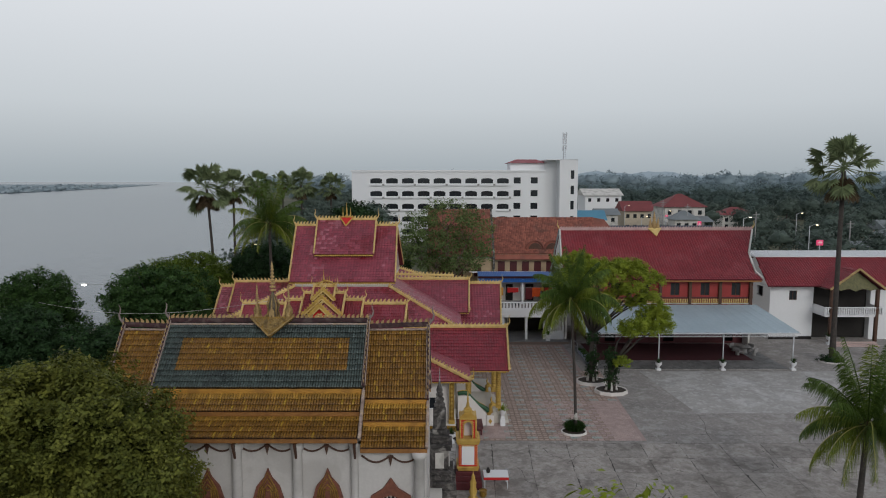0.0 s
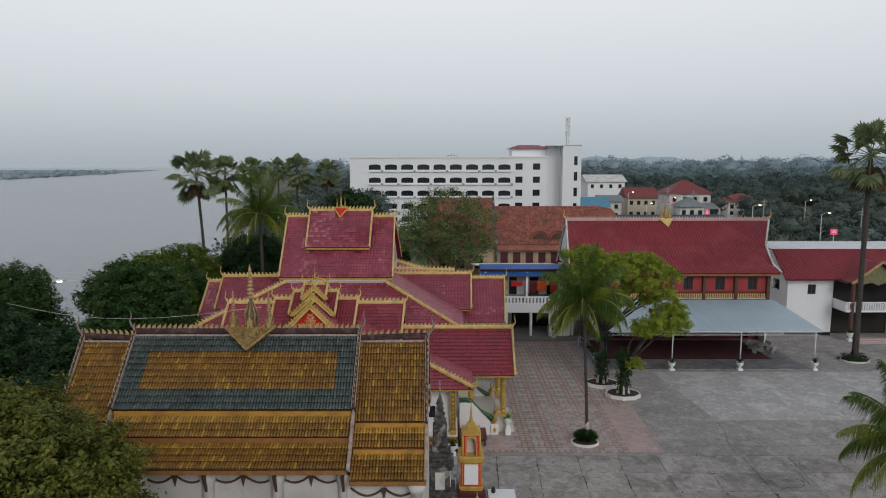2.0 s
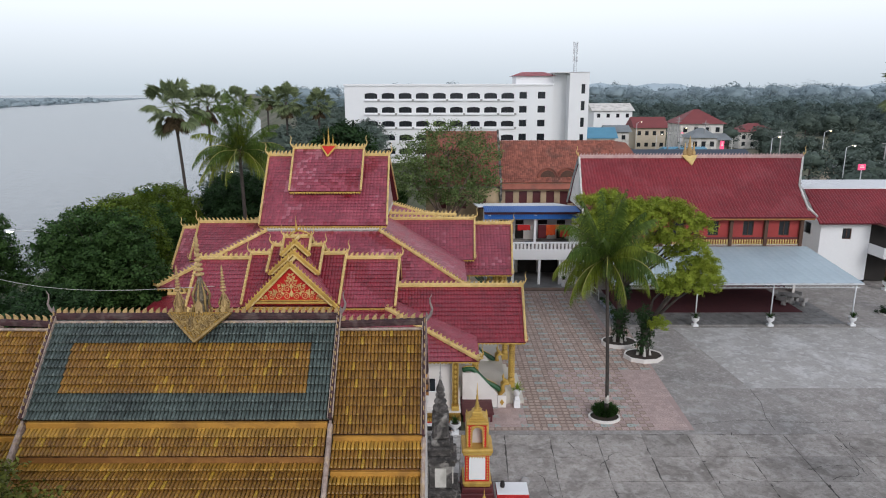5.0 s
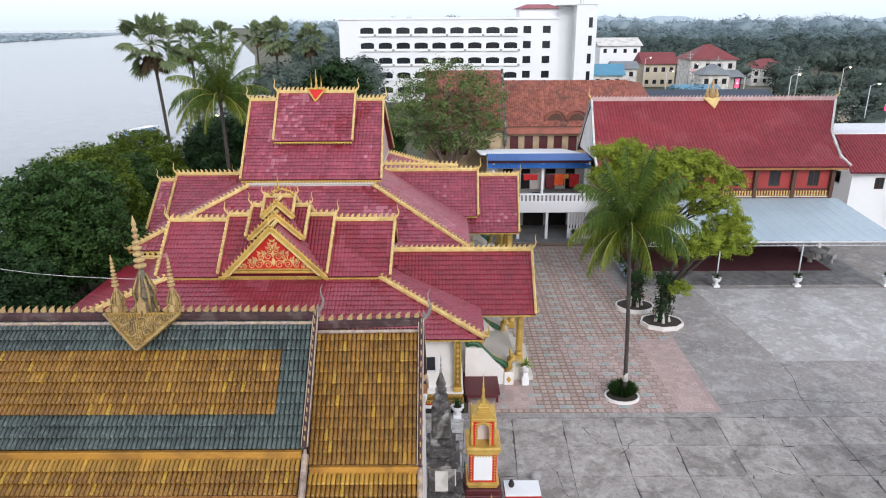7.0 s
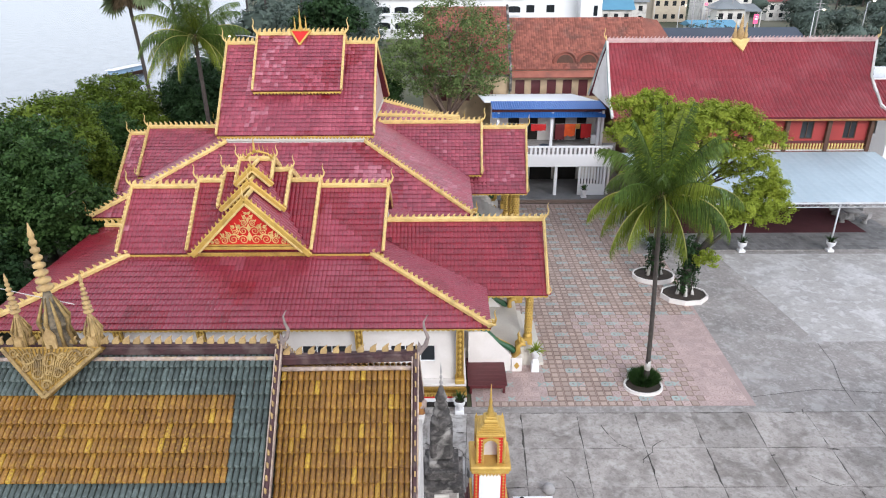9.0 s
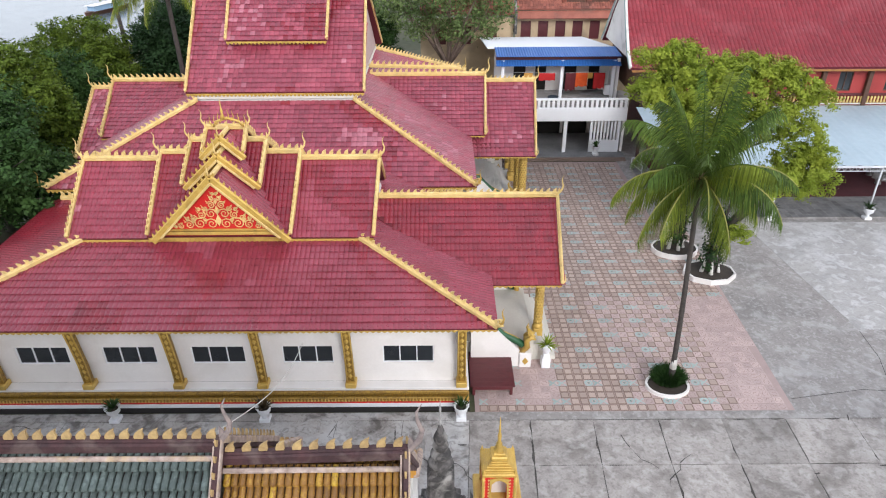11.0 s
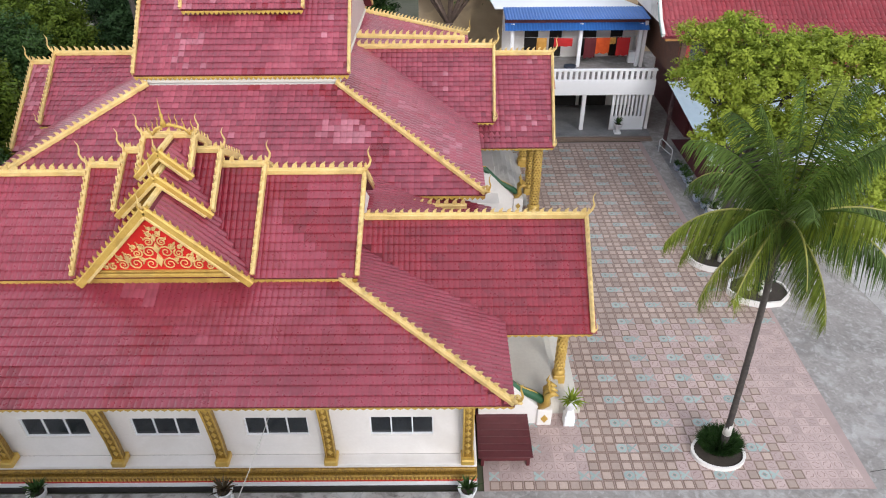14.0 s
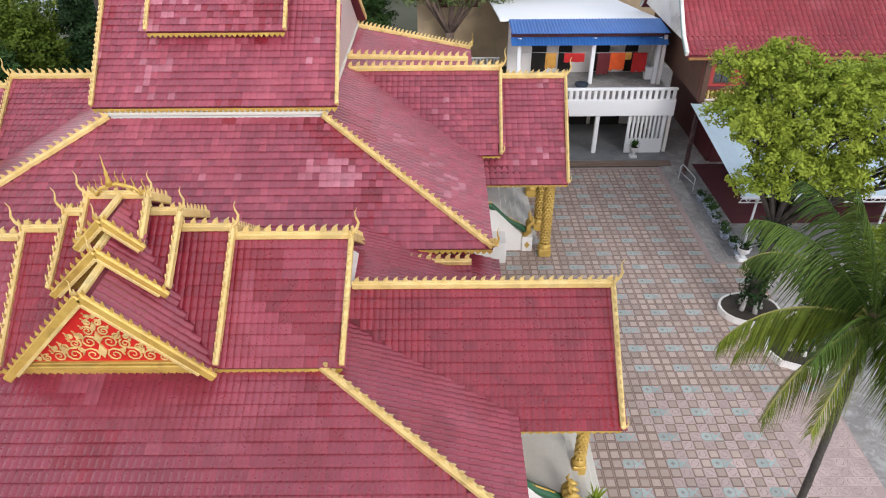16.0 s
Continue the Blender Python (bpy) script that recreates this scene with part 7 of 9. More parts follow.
# ---- white hotel block ----
def hotel():
    h = thing("hotel_block", "white five-storey hotel block with rows of dark arched windows", "building", (0, 192, 0))
    x0, x1, top = -26.2, 29.3, 20.3
    xs = [-19.2 + 4.55 * i for i in range(9)]
    sq = [21.3, 26.2]
    zs = [17.0, 13.35, 9.7, 6.05, 2.4]
    walls(h, "main_wall", M_WHITE_CLEAN, [("x", x0, x1, 0, 0.4, 0, top, [(x - 1.7, x + 1.7, z, z + 1.55) for x in xs for z in zs] + [(x - 1.0, x + 1.0, z, z + 1.75) for x in sq for z in zs]), ("y", 0.4, 15, x0, 0.4, 0, top, []), ("x", x0, x1, 15, 0.4, 0, top, [])])
    part("roof_slab", Mesh().box(x0 - 0.2, x1, -0.25, 15.5, top, top + 0.55, 0.05), M_WHITE_CLEAN, h)
    for z in zs:
        for x in xs:
            arch = [(x - 1.7, z), (x + 1.7, z), (x + 1.7, z + 1.2), (x + 1.1, z + 1.46), (x, z + 1.55), (x - 1.1, z + 1.46), (x - 1.7, z + 1.2)]
            w = part("window", Mesh().plate(arch, 0.08, Matrix.Translation((0, 0.3, 0))), M_GLASS, h)
            sp = Mesh().plate([(x - 1.75, z + 1.15), (x - 1.1, z + 1.44), (x, z + 1.52), (x + 1.1, z + 1.44), (x + 1.75, z + 1.15), (x + 1.75, z + 1.6), (x - 1.75, z + 1.6)], 0.3, Matrix.Translation((0, 0.155, 0)))
            part("window_arch", sp, M_WHITE_CLEAN, w)
            for dx in (-0.87, 0.0, 0.87):
                part("mullion", Mesh().box(x + dx - 0.04, x + dx + 0.04, 0.2, 0.26, z, z + 1.4), M_DARK, w)
            part("planter_ledge", Mesh().box(x - 1.75, x + 1.75, -0.45, 0.0, z - 0.65, z - 0.15, 0.03), M_WHITE_CLEAN, w)
            if (int(x * 7 + z * 3)) % 3:
                part("air_conditioner", Mesh().box(x + 1.75, x + 2.35, -0.5, 0, z - 0.6, z - 0.1, 0.03), M_STATUE, w)
        for x in sq:
            w = part("window", Mesh().box(x - 1.0, x + 1.0, 0.26, 0.32, z, z + 1.75), M_GLASS, h)
            part("mullion", Mesh().box(x - 0.04, x + 0.04, 0.18, 0.26, z, z + 1.75), M_DARK, w)
    walls(h, "tower_wall", M_WHITE_CLEAN, [("x", 29.3, 33.0, 1.5, 0.4, 0, 23.7, []), ("x", 33.0, 38.1, -3.0, 0.4, 0, 23.7, [(36.1, 37.1, z - 0.3, z + 2.1) for z in (18.6, 14.3, 10.0, 5.7)]),
          ("y", -2.6, 12, 37.7, 0.4, 0, 23.7, []), ("y", -2.6, 1.5, 33.0, 0.4, 0, 23.7, []), ("x", 29.3, 37.7, 12, 0.4, 0, 23.7, [])])
    part("tower_roof", Mesh().box(29.3, 38.1, -3.0, 12.4, 23.6, 23.8), M_WHITE_CLEAN, h)
    for z in (18.6, 14.3, 10.0, 5.7):
        part("tower_window", Mesh().box(36.1, 37.1, -2.75, -2.7, z - 0.3, z + 2.1), M_GLASS, h)
    part("roof_room", Mesh().box(19.5, 29.3, 2.0, 12, top, 22.9, 0.05), M_WHITE_CLEAN, h)
    part("red_hip_roof", Mesh().add([(18.6, 1.2, 22.9), (30.0, 1.2, 22.9), (30.0, 12.8, 22.9), (18.6, 12.8, 22.9), (21.5, 6, 24.0), (27.5, 6, 24.0)], [(0, 1, 5, 4), (1, 2, 5), (2, 3, 4, 5), (3, 0, 4), (3, 2, 1, 0)]), M_RED_LONG, h)
    ma = Mesh()
    for k in range(3):
        a = 2 * math.pi * k / 3
        ma.tube([(35.4 + 0.5 * math.cos(a), 4 + 0.5 * math.sin(a), 23.7), (35.4 + 0.15 * math.cos(a), 4 + 0.15 * math.sin(a), 31.6)], [0.07, 0.05], 5)
    for k in range(14):
        z = 24.2 + k * 0.52
        ma.tube([(34.95, 4, z), (35.85, 4, z + 0.3)], [0.04, 0.04], 4)
    for z in (26.5, 28.5, 30.2):
        for dx in (-0.5, 0.5):
            ma.box(35.4 + dx - 0.15, 35.4 + dx + 0.15, 3.6, 3.8, z, z + 1.5)
    part("antenna_mast", ma, M_STEEL, h)
    return h


hotel()


# ---- trees and palms ----
def leaf_field(rng, clumps, per, size, spread, flat=0.32):
    """Many small pointed leaves in tufts round the clump centres, as one mesh."""
    k = len(clumps) * per
    both = np.repeat(np.array(clumps), per, axis=0)
    c, out = both[:, :3], both[:, 3:]
    pos = c + rng.normal(0, 1, (k, 3)) * spread * np.array([1, 1, 0.75])
    a = rng.uniform(0, 2 * np.pi, k)
    e = rng.normal(-0.15, 0.55, k)
    d = np.stack([np.cos(a) * np.cos(e), np.sin(a) * np.cos(e), np.sin(e)], 1)
    up = rng.normal(0, flat, (k, 3)) + out * 0.9 + np.array([0, 0, 0.45])
    d = d - up * (np.sum(d * up, 1) / np.sum(up * up, 1))[:, None] * 0.75
    d /= np.linalg.norm(d, axis=1, keepdims=True) + 1e-9
    sd = np.cross(d, up)
    sd /= np.linalg.norm(sd, axis=1, keepdims=True) + 1e-9
    ln = size * rng.uniform(0.6, 1.3, k)[:, None]
    w = ln * 0.27
    nrm = np.cross(sd, d)
    v = np.stack([pos - d * ln * 0.5, pos + sd * w + nrm * ln * 0.06, pos + d * ln * 0.5 - nrm * ln * 0.08, pos - sd * w + nrm * ln * 0.06], 1).reshape(-1, 3)
    me = bpy.data.meshes.new("crown")
    me.vertices.add(4 * k)
    me.vertices.foreach_set("co", v.ravel())
    me.loops.add(4 * k)
    me.loops.foreach_set("vertex_index", np.arange(4 * k))
    me.polygons.add(k)
    me.polygons.foreach_set("loop_start", np.arange(0, 4 * k, 4))
    me.polygons.foreach_set("loop_total", np.full(k, 4))
    me.update(calc_edges=True)
    return me


def crown_clumps(rng, blobs, density, rough=0.18):
    """Tuft centres over and inside lumpy ellipsoids (x, y, z, rx, ry, rz)."""
    out = []
    for x, y, z, rx, ry, rz in blobs:
        n = int(density * (rx * ry + rx * rz + ry * rz) / 3)
        d = rng.normal(0, 1, (n, 3))
        d /= np.linalg.norm(d, axis=1, keepdims=True)
        lump = 1 + rough * np.sin(d[:, 0] * 5 + x) * np.cos(d[:, 1] * 6 + y) + rough * np.sin(d[:, 2] * 7 + d[:, 0] * 4 + z)
        r = lump * (1 - 0.45 * rng.uniform(0, 1, n) ** 2.2)
        out.append(np.concatenate([np.array([x, y, z]) + d * r[:, None] * np.array([rx, ry, rz]), d], 1))
    return np.concatenate(out)


def lumpy(rng, blobs, frac=0.36, count=15, heart=0.74):
    """Breaks each part of a crown into rounded bunches of foliage over a smaller core."""
    out = []
    for x, y, z, rx, ry, rz in blobs:
        out.append((x, y, z, rx * heart, ry * heart, rz * heart))
        for k in range(count):
            h = 1 - 1.5 * (k + 0.5) / count
            a = k * 2.4 + rng.uniform(-0.4, 0.4)
            q = math.sqrt(1 - h * h)
            f = frac * rng.uniform(0.75, 1.25)
            s = (1.15 - heart / 2) * rng.uniform(0.9, 1.08)
            out.append((x + rx * s * q * math.cos(a), y + ry * s * q * math.sin(a), z + rz * s * h, rx * f, ry * f, (rx * 0.4 + rz * 0.6) * f * 0.85))
    return out


def broadleaf(at, blobs, leaf, label, seed, density=14, per=14, size=0.34, spread=0.34, trunk=0.3, bark=None, group="", name="tree", kind_cat="tree", fork=1.6, core=True, frac=0.36, count=15, heart=0.74):
    """A branching tree: trunk, limbs to each part of the crown, and a crown of leaf tufts. blobs are relative to at."""
    t = thing(name, label, kind_cat, at, group)
    rng = np.random.default_rng(seed)
    me = Mesh()
    lean = Vector((rng.normal(0, 0.12), rng.normal(0, 0.12), 0))
    top = Vector((0, 0, fork)) + lean
    me.tube([(0, 0, -0.1), (lean.x * 0.3, lean.y * 0.3, fork * 0.4), top], [trunk * 1.25, trunk, trunk * 0.85], 9)
    part("trunk", me, bark or M_BARK, t)
    for x, y, z, rx, ry, rz in blobs:
        lb = Mesh()
        end = Vector((x, y, z))
        mid = top.lerp(end, 0.5) + Vector((rng.normal(0, 0.3), rng.normal(0, 0.3), 0.3))
        lb.tube([top - Vector((0, 0, 0.2)), mid, end], [trunk * 0.5, trunk * 0.28, trunk * 0.1], 6)
        for _ in range(5):
            d = Vector(rng.normal(0, 1, 3))
            d.z = abs(d.z) * 0.7
            d.normalize()
            q = end + Vector((d.x * rx, d.y * ry, d.z * rz)) * 0.8
            lb.tube([mid.lerp(end, 0.6), mid.lerp(q, 0.65) + Vector((0, 0, 0.15)), q], [trunk * 0.16, trunk * 0.09, 0.015], 5)
        part("limb", lb, bark or M_BARK, t)
    part("crown", leaf_field(rng, crown_clumps(rng, lumpy(rng, blobs, frac, count, heart) if frac else blobs, density), per, size, spread), leaf, t, "", None, "stuff")
    if core:
        part("inner_crown", leaf_field(rng, crown_clumps(rng, [(x, y, z, rx * 0.72, ry * 0.72, rz * 0.72) for x, y, z, rx, ry, rz in blobs], density * 0.3), per, size * 1.8, spread * 1.2), leaf, t, "", None, "stuff")
    return t


def frond(me, rib, rng, base, az, rise, length, droop, n=34, leaf_len=0.75, width=0.05, hang=0.9):
    """One feather frond: an arching midrib with leaflets on both sides that hang the more, the older it is."""
    pts = []
    d = Vector((math.cos(az) * math.cos(rise), math.sin(az) * math.cos(rise), math.sin(rise)))
    p = Vector(base)
    steps = 12
    for i in range(steps + 1):
        pts.append(p.copy())
        p = p + d * (length / steps)
        d = (d + Vector((0, 0, -droop / steps * (0.35 + 1.3 * i / steps)))).normalized()
    rib.tube(pts, [0.045 * (1 - 0.85 * i / steps) + 0.004 for i in range(steps + 1)], 4, cap=False)
    side0 = Vector((-math.sin(az), math.cos(az), 0))
    for i in range(n):
        f = 0.12 + 0.88 * (i + 0.5) / n
        q = f * steps
        k = min(int(q), steps - 1)
        at = pts[k].lerp(pts[k + 1], q - k)
        along = (pts[k + 1] - pts[k]).normalized()
        ln = leaf_len * (1.12 - 1.45 * max(0, f - 0.5) - 1.2 * max(0, 0.4 - f))
        for s in (-1, 1):
            if rng.random() < 0.12:
                continue
            a = ln * rng.uniform(0.75, 1.2)
            dr = (side0 * s * 0.75 + along * 0.6 + Vector((0, 0, -hang + 0.35 * rng.uniform(-1, 1)))).normalized()
            mid = at + dr * a * 0.55
            tip = at + dr * a + Vector((0, 0, -(0.12 + 0.3 * hang) * a))
            w = along * width * 0.5
            me.add([at - w * 0.6, at + w * 0.6, mid + w, tip, mid - w], [(0, 1, 2, 4), (4, 2, 3)])


M_MIDRIB = mat("yellow_green_midrib", (0.33, 0.31, 0.07), (0.22, 0.22, 0.05), rough=0.5, scale=2.0)


def coconut(at, top, label, seed, fronds=24, length=3.8, trunk=0.115, group="coconut palms", leaf=None):
    """A coconut palm: ringed leaning trunk to the point top (relative), a head of arching feather fronds, nuts."""
    t = thing("coconut_palm", label, "palm tree", at, group)
    rng = random.Random(seed)
    top = Vector(top)
    n = 22
    pts, rad = [], []
    for i in range(n + 1):
        f = i / n
        pts.append((top.x * f ** 1.4, top.y * f ** 1.4, -0.05 + (top.z + 0.05) * f))
        rad.append(trunk * (1.5 - 0.5 * min(1, f * 7)) * (1 - 0.25 * f) * (1.06 if i % 2 else 0.97))
    part("trunk", Mesh().tube(pts, rad, 9), M_PALMBARK, t)
    for i in range(fronds):
        f = (i + 0.5) / fronds
        me, rib = Mesh(), Mesh()
        rise = 1.5 - 1.75 * f + rng.uniform(-0.12, 0.12)
        young = max(0.0, 1 - f / 0.4)
        frond(me, rib, rng, top + Vector((0, 0, 0.1)), i * 2.4 + rng.uniform(-0.2, 0.2), rise, length * rng.uniform(0.88, 1.08) * (1 + 0.22 * young), (0.8 + 1.7 * f + rng.uniform(-0.3, 0.5)) * (1 - 0.4 * young), 104, 0.85, 0.038, 0.55 + 1.2 * f)
        fr = part("frond", me, leaf or (M_LEAF_PALM_OLD if f > 0.72 or i % 7 == 3 else M_LEAF_PALM), t)
        part("midrib", rib, M_MIDRIB if f > 0.5 else M_LEAF_PALM, fr, "yellow-green midrib" if f > 0.5 else "")
    for i in range(4):
        a = 1.1 + i * 1.7
        sp = Mesh().tube([top + Vector((0, 0, 0.1)), top + Vector((0.35 * math.cos(a), 0.35 * math.sin(a), 0.1)), top + Vector((0.55 * math.cos(a), 0.55 * math.sin(a), -0.45))], [0.04, 0.06, 0.015], 6)
        part("dry_spathe", sp, M_LEAF_DRY, t)
    nut = Mesh().lathe([(0.01, -0.13), (0.09, -0.09), (0.12, 0), (0.08, 0.1), (0.01, 0.13)], 8).data("coconut")
    for i in range(7):
        a = i * 0.9
        part("coconut", nut, M_LEAF_BRIGHT if i % 2 else M_LEAF_DRY, t, "", Matrix.Translation(top + Vector((0.24 * math.cos(a), 0.24 * math.sin(a), -0.12 - 0.07 * (i % 3)))))
    part("leaf_sheath", Mesh().tube([top - Vector((0, 0, 0.5)), top + Vector((0, 0, 0.35))], [trunk * 0.95, trunk * 1.5], 8), M_LEAF_DRY, t)
    return t


def fan_leaf(me, rng, base, d, stalk, radius):
    """A stiff fan blade of pointed segments at the end of a stalk."""
    d = d.normalized()
    hub = Vector(base) + d * stalk + Vector((0, 0, -0.12 * stalk))
    me.tube([Vector(base), hub], [0.04, 0.025], 4, cap=False)
    side = d.cross(Vector((0, 0, 1)))
    side = side.normalized() if side.length > 0.1 else Vector((1, 0, 0))
    up = side.cross(d)
    tw = rng.uniform(-0.7, 0.7)
    side, up = side * math.cos(tw) + up * math.sin(tw), up * math.cos(tw) - side * math.sin(tw)
    n = 19
    for i in range(n):
        a = -2.0 + 4.0 * i / (n - 1)
        q = d * math.cos(a) + side * math.sin(a)
        r = radius * (0.8 + 0.2 * math.cos(a)) * rng.uniform(0.9, 1.08)
        w = q.cross(up) * (0.085 * radius)
        bend = up * (0.10 * radius * (1 if i % 2 else -0.6))
        tip = hub + q * r + Vector((0, 0, -0.22 * r * abs(math.sin(a * 0.6)) - 0.1 * r))
        mid = hub + q * r * 0.6
        me.add([hub, mid + w + bend * 0.3, tip, mid - w - bend * 0.3], [(0, 1, 2, 3)])


def sugar_palm(at, height, label, seed, radius=2.6, trunk=0.22, group="sugar palms", lean=0.0):
    """A tall fan palm: dark straight trunk, a round head of fans and a skirt of dry ones."""
    t = thing("sugar_palm", label, "palm tree", at, group)
    rng = random.Random(seed)
    top = Vector((lean, 0, height))
    n = 14
    part("trunk", Mesh().tube([(lean * (i / n) ** 1.5, 0, -0.1 + (height + 0.1) * i / n) for i in range(n + 1)], [trunk * (1.35 - 0.35 * min(1, i / 3)) * (1 - 0.2 * i / n) for i in range(n + 1)], 9), M_PALMBARK, t)
    for i in range(31):
        f = (i + 0.5) / 31
        e = 1.5 - 2.45 * f + rng.uniform(-0.15, 0.15)
        a = i * 2.4 + rng.uniform(-0.25, 0.25)
        d = Vector((math.cos(a) * math.cos(e), math.sin(a) * math.cos(e), math.sin(e)))
        me = Mesh()
        fan_leaf(me, rng, top + Vector((0, 0, 0.08 * radius)), d, radius * rng.uniform(0.45, 0.7), radius * rng.uniform(0.36, 0.44))
        part("fan_leaf", me, M_LEAF_FAN, t)
    for i in range(16):
        a = i * 0.73 + rng.uniform(-0.2, 0.2)
        d = Vector((math.cos(a) * 0.5, math.sin(a) * 0.5, -0.85))
        me = Mesh()
        fan_leaf(me, rng, top - Vector((0, 0, 0.3)), d, radius * rng.uniform(0.2, 0.55), radius * 0.28)
        part("dry_fan_leaf", me, M_LEAF_DRY, t)
    return t


# yard trees in white-kerbed planters
def round_planter(at, r, label, sides=24, squash=1.0, hgt=0.3):
    p = thing("planter_kerb", label, "planter", at, "white planter kerbs")
    out, inn = [], []
    vs, fs = [], []
    for k in range(sides):
        a = 2 * math.pi * (k + 0.5) / sides
        c, s = math.cos(a), math.sin(a) * squash
        vs += [(r * c, r * s, -0.03), (r * c, r * s, hgt), ((r - 0.1) * c, (r - 0.1) * s, hgt), ((r - 0.1) * c, (r - 0.1) * s, 0.02)]
    for k in range(sides):
        q = (k + 1) % sides
        fs += [(4 * k + j, 4 * q + j, 4 * q + j + 1, 4 * k + j + 1) for j in range(3)]
    part("kerb_ring", Mesh().add(vs, fs), M_WHITE, p)
    part("soil", Mesh().lathe([(r - 0.09, 0.0), (r - 0.09, hgt - 0.05), (r * 0.4, hgt - 0.02)], sides, smooth=False), M_SOIL, p, "", Matrix.Diagonal((1, squash, 1, 1)))
    return p


round_planter((9.6, 47.12, 0), 0.95, "low round white kerb round the palm's bed", 24, 0.8, 0.16)
round_planter((13.55, 59.1, 0), 1.35, "round white kerb round a tree bed", 20, 0.8)
round_planter((14.65, 56.4, 0), 1.45, "octagonal white kerb round a tree bed", 9, 0.8)
coconut((9.74, 47.2, 0.1), (-0.56, -0.22, 9.7), "slender coconut palm with white-painted foot in the yard", 3, 26, 3.55)
solid("trunk_paint", Mesh().lathe([(0.15, 0.0), (0.125, 0.5)], 10), M_WHITE_OLD, "white paint band round the palm's foot", "paint", (9.72, 47.19, 1.0))
shr = thing("clipped_shrub", "round tuft of dark green grassy blades at the palm's foot", "shrub", (9.68, 47.2, 0.1))
rg = np.random.default_rng(4)
part("stem", Mesh().tube([(0, 0.2, 0), (0, 0.2, 0.5)], [0.06, 0.04], 6), M_BARK, shr)
tuft = Mesh()
for i in range(2600):
    a, q = rg.uniform(0, 6.283), math.sqrt(rg.uniform(0, 1))
    b = Vector((0.58 * q * math.cos(a), 0.14 + 0.44 * q * math.sin(a), 0.03))
    d = Vector((0.55 * q * math.cos(a) + rg.normal(0, 0.16), 0.55 * q * math.sin(a) + rg.normal(0, 0.16), 1)).normalized()
    ln = (0.9 - 0.42 * q * q) * rg.uniform(0.7, 1.1)
    sd = Vector((math.cos(a * 7.1), math.sin(a * 7.1), 0)) * 0.014
    tuft.add([b - sd, b + sd, b + d * ln * 0.65 + sd, b + d * ln + Vector((0.1 * q * math.cos(a), 0.1 * q * math.sin(a), -0.05)), b + d * ln * 0.65 - sd], [(0, 1, 2, 4), (4, 2, 3)])
part("foliage", tuft, M_LEAF_MID, shr, "", None, "stuff")

yard_tree = [(-1.17, 0.5, 11.35, 0.95, 0.9, 0.6), (-2.55, 0.7, 11.0, 1.0, 0.9, 0.6), (-1.6, -0.1, 9.9, 1.5, 1.3, 0.95), (-2.95, 0.4, 9.4, 0.8, 0.8, 0.6), (0.25, -0.6, 10.6, 1.2, 1.1, 0.7), (1.0, -1.6, 9.9, 1.35, 1.2, 0.85),
             (2.95, -1.1, 10.75, 1.15, 1.1, 0.65), (3.8, -1.6, 10.2, 1.15, 1.0, 0.65), (4.7, -2.1, 9.65, 0.9, 0.9, 0.55), (2.95, -2.3, 9.1, 0.95, 0.9, 0.6), (4.15, -2.6, 8.3, 1.0, 1.0, 0.7), (-0.6, 1.0, 10.2, 1.4, 1.3, 0.9), (1.9, 0.6, 10.4, 1.4, 1.2, 0.8),
             (-2.4, -1.5, 9.5, 1.0, 1.0, 0.65), (-1.4, -1.7, 8.5, 1.05, 1.0, 0.65), (-0.1, -1.6, 9.6, 1.1, 1.0, 0.7), (-2.0, -1.6, 7.5, 0.9, 0.9, 0.6), (0.2, -2.0, 7.9, 1.1, 1.0, 0.65), (2.1, -1.0, 8.5, 1.0, 0.9, 0.65), (1.2, -0.9, 7.3, 0.95, 0.9, 0.6), (3.2, -1.6, 7.6, 0.8, 0.8, 0.5), (-1.0, 0.6, 8.4, 1.1, 1.0, 0.7)]
broadleaf((13.55, 59.1, 0.1), yard_tree, M_LEAF_BRIGHT, "spreading yard tree with bright yellow-green leaves", 11, density=76, per=26, size=0.145, spread=0.11, trunk=0.27, bark=M_PALMBARK, fork=4.6, group="yard trees", frac=0.36, count=13, core=False, heart=0.5)
low_tree = [(2.3, -0.9, 5.75, 1.45, 1.3, 0.95), (4.0, -0.4, 5.9, 1.3, 1.2, 0.9), (3.7, -0.4, 7.2, 0.95, 0.9, 0.7), (1.2, -0.8, 5.75, 0.95, 0.9, 0.7), (0.65, -0.7, 2.75, 0.62, 0.55, 0.5), (3.1, -0.2, 6.6, 1.1, 1.0, 0.7)]
broadleaf((14.65, 56.4, 0.1), low_tree, M_LEAF_BRIGHT, "low yard tree with clumps of bright green leaves", 12, density=80, per=26, size=0.145, spread=0.11, trunk=0.28, bark=M_PALMBARK, fork=2.4, group="yard trees", frac=0.36, count=13, core=False, heart=0.5)
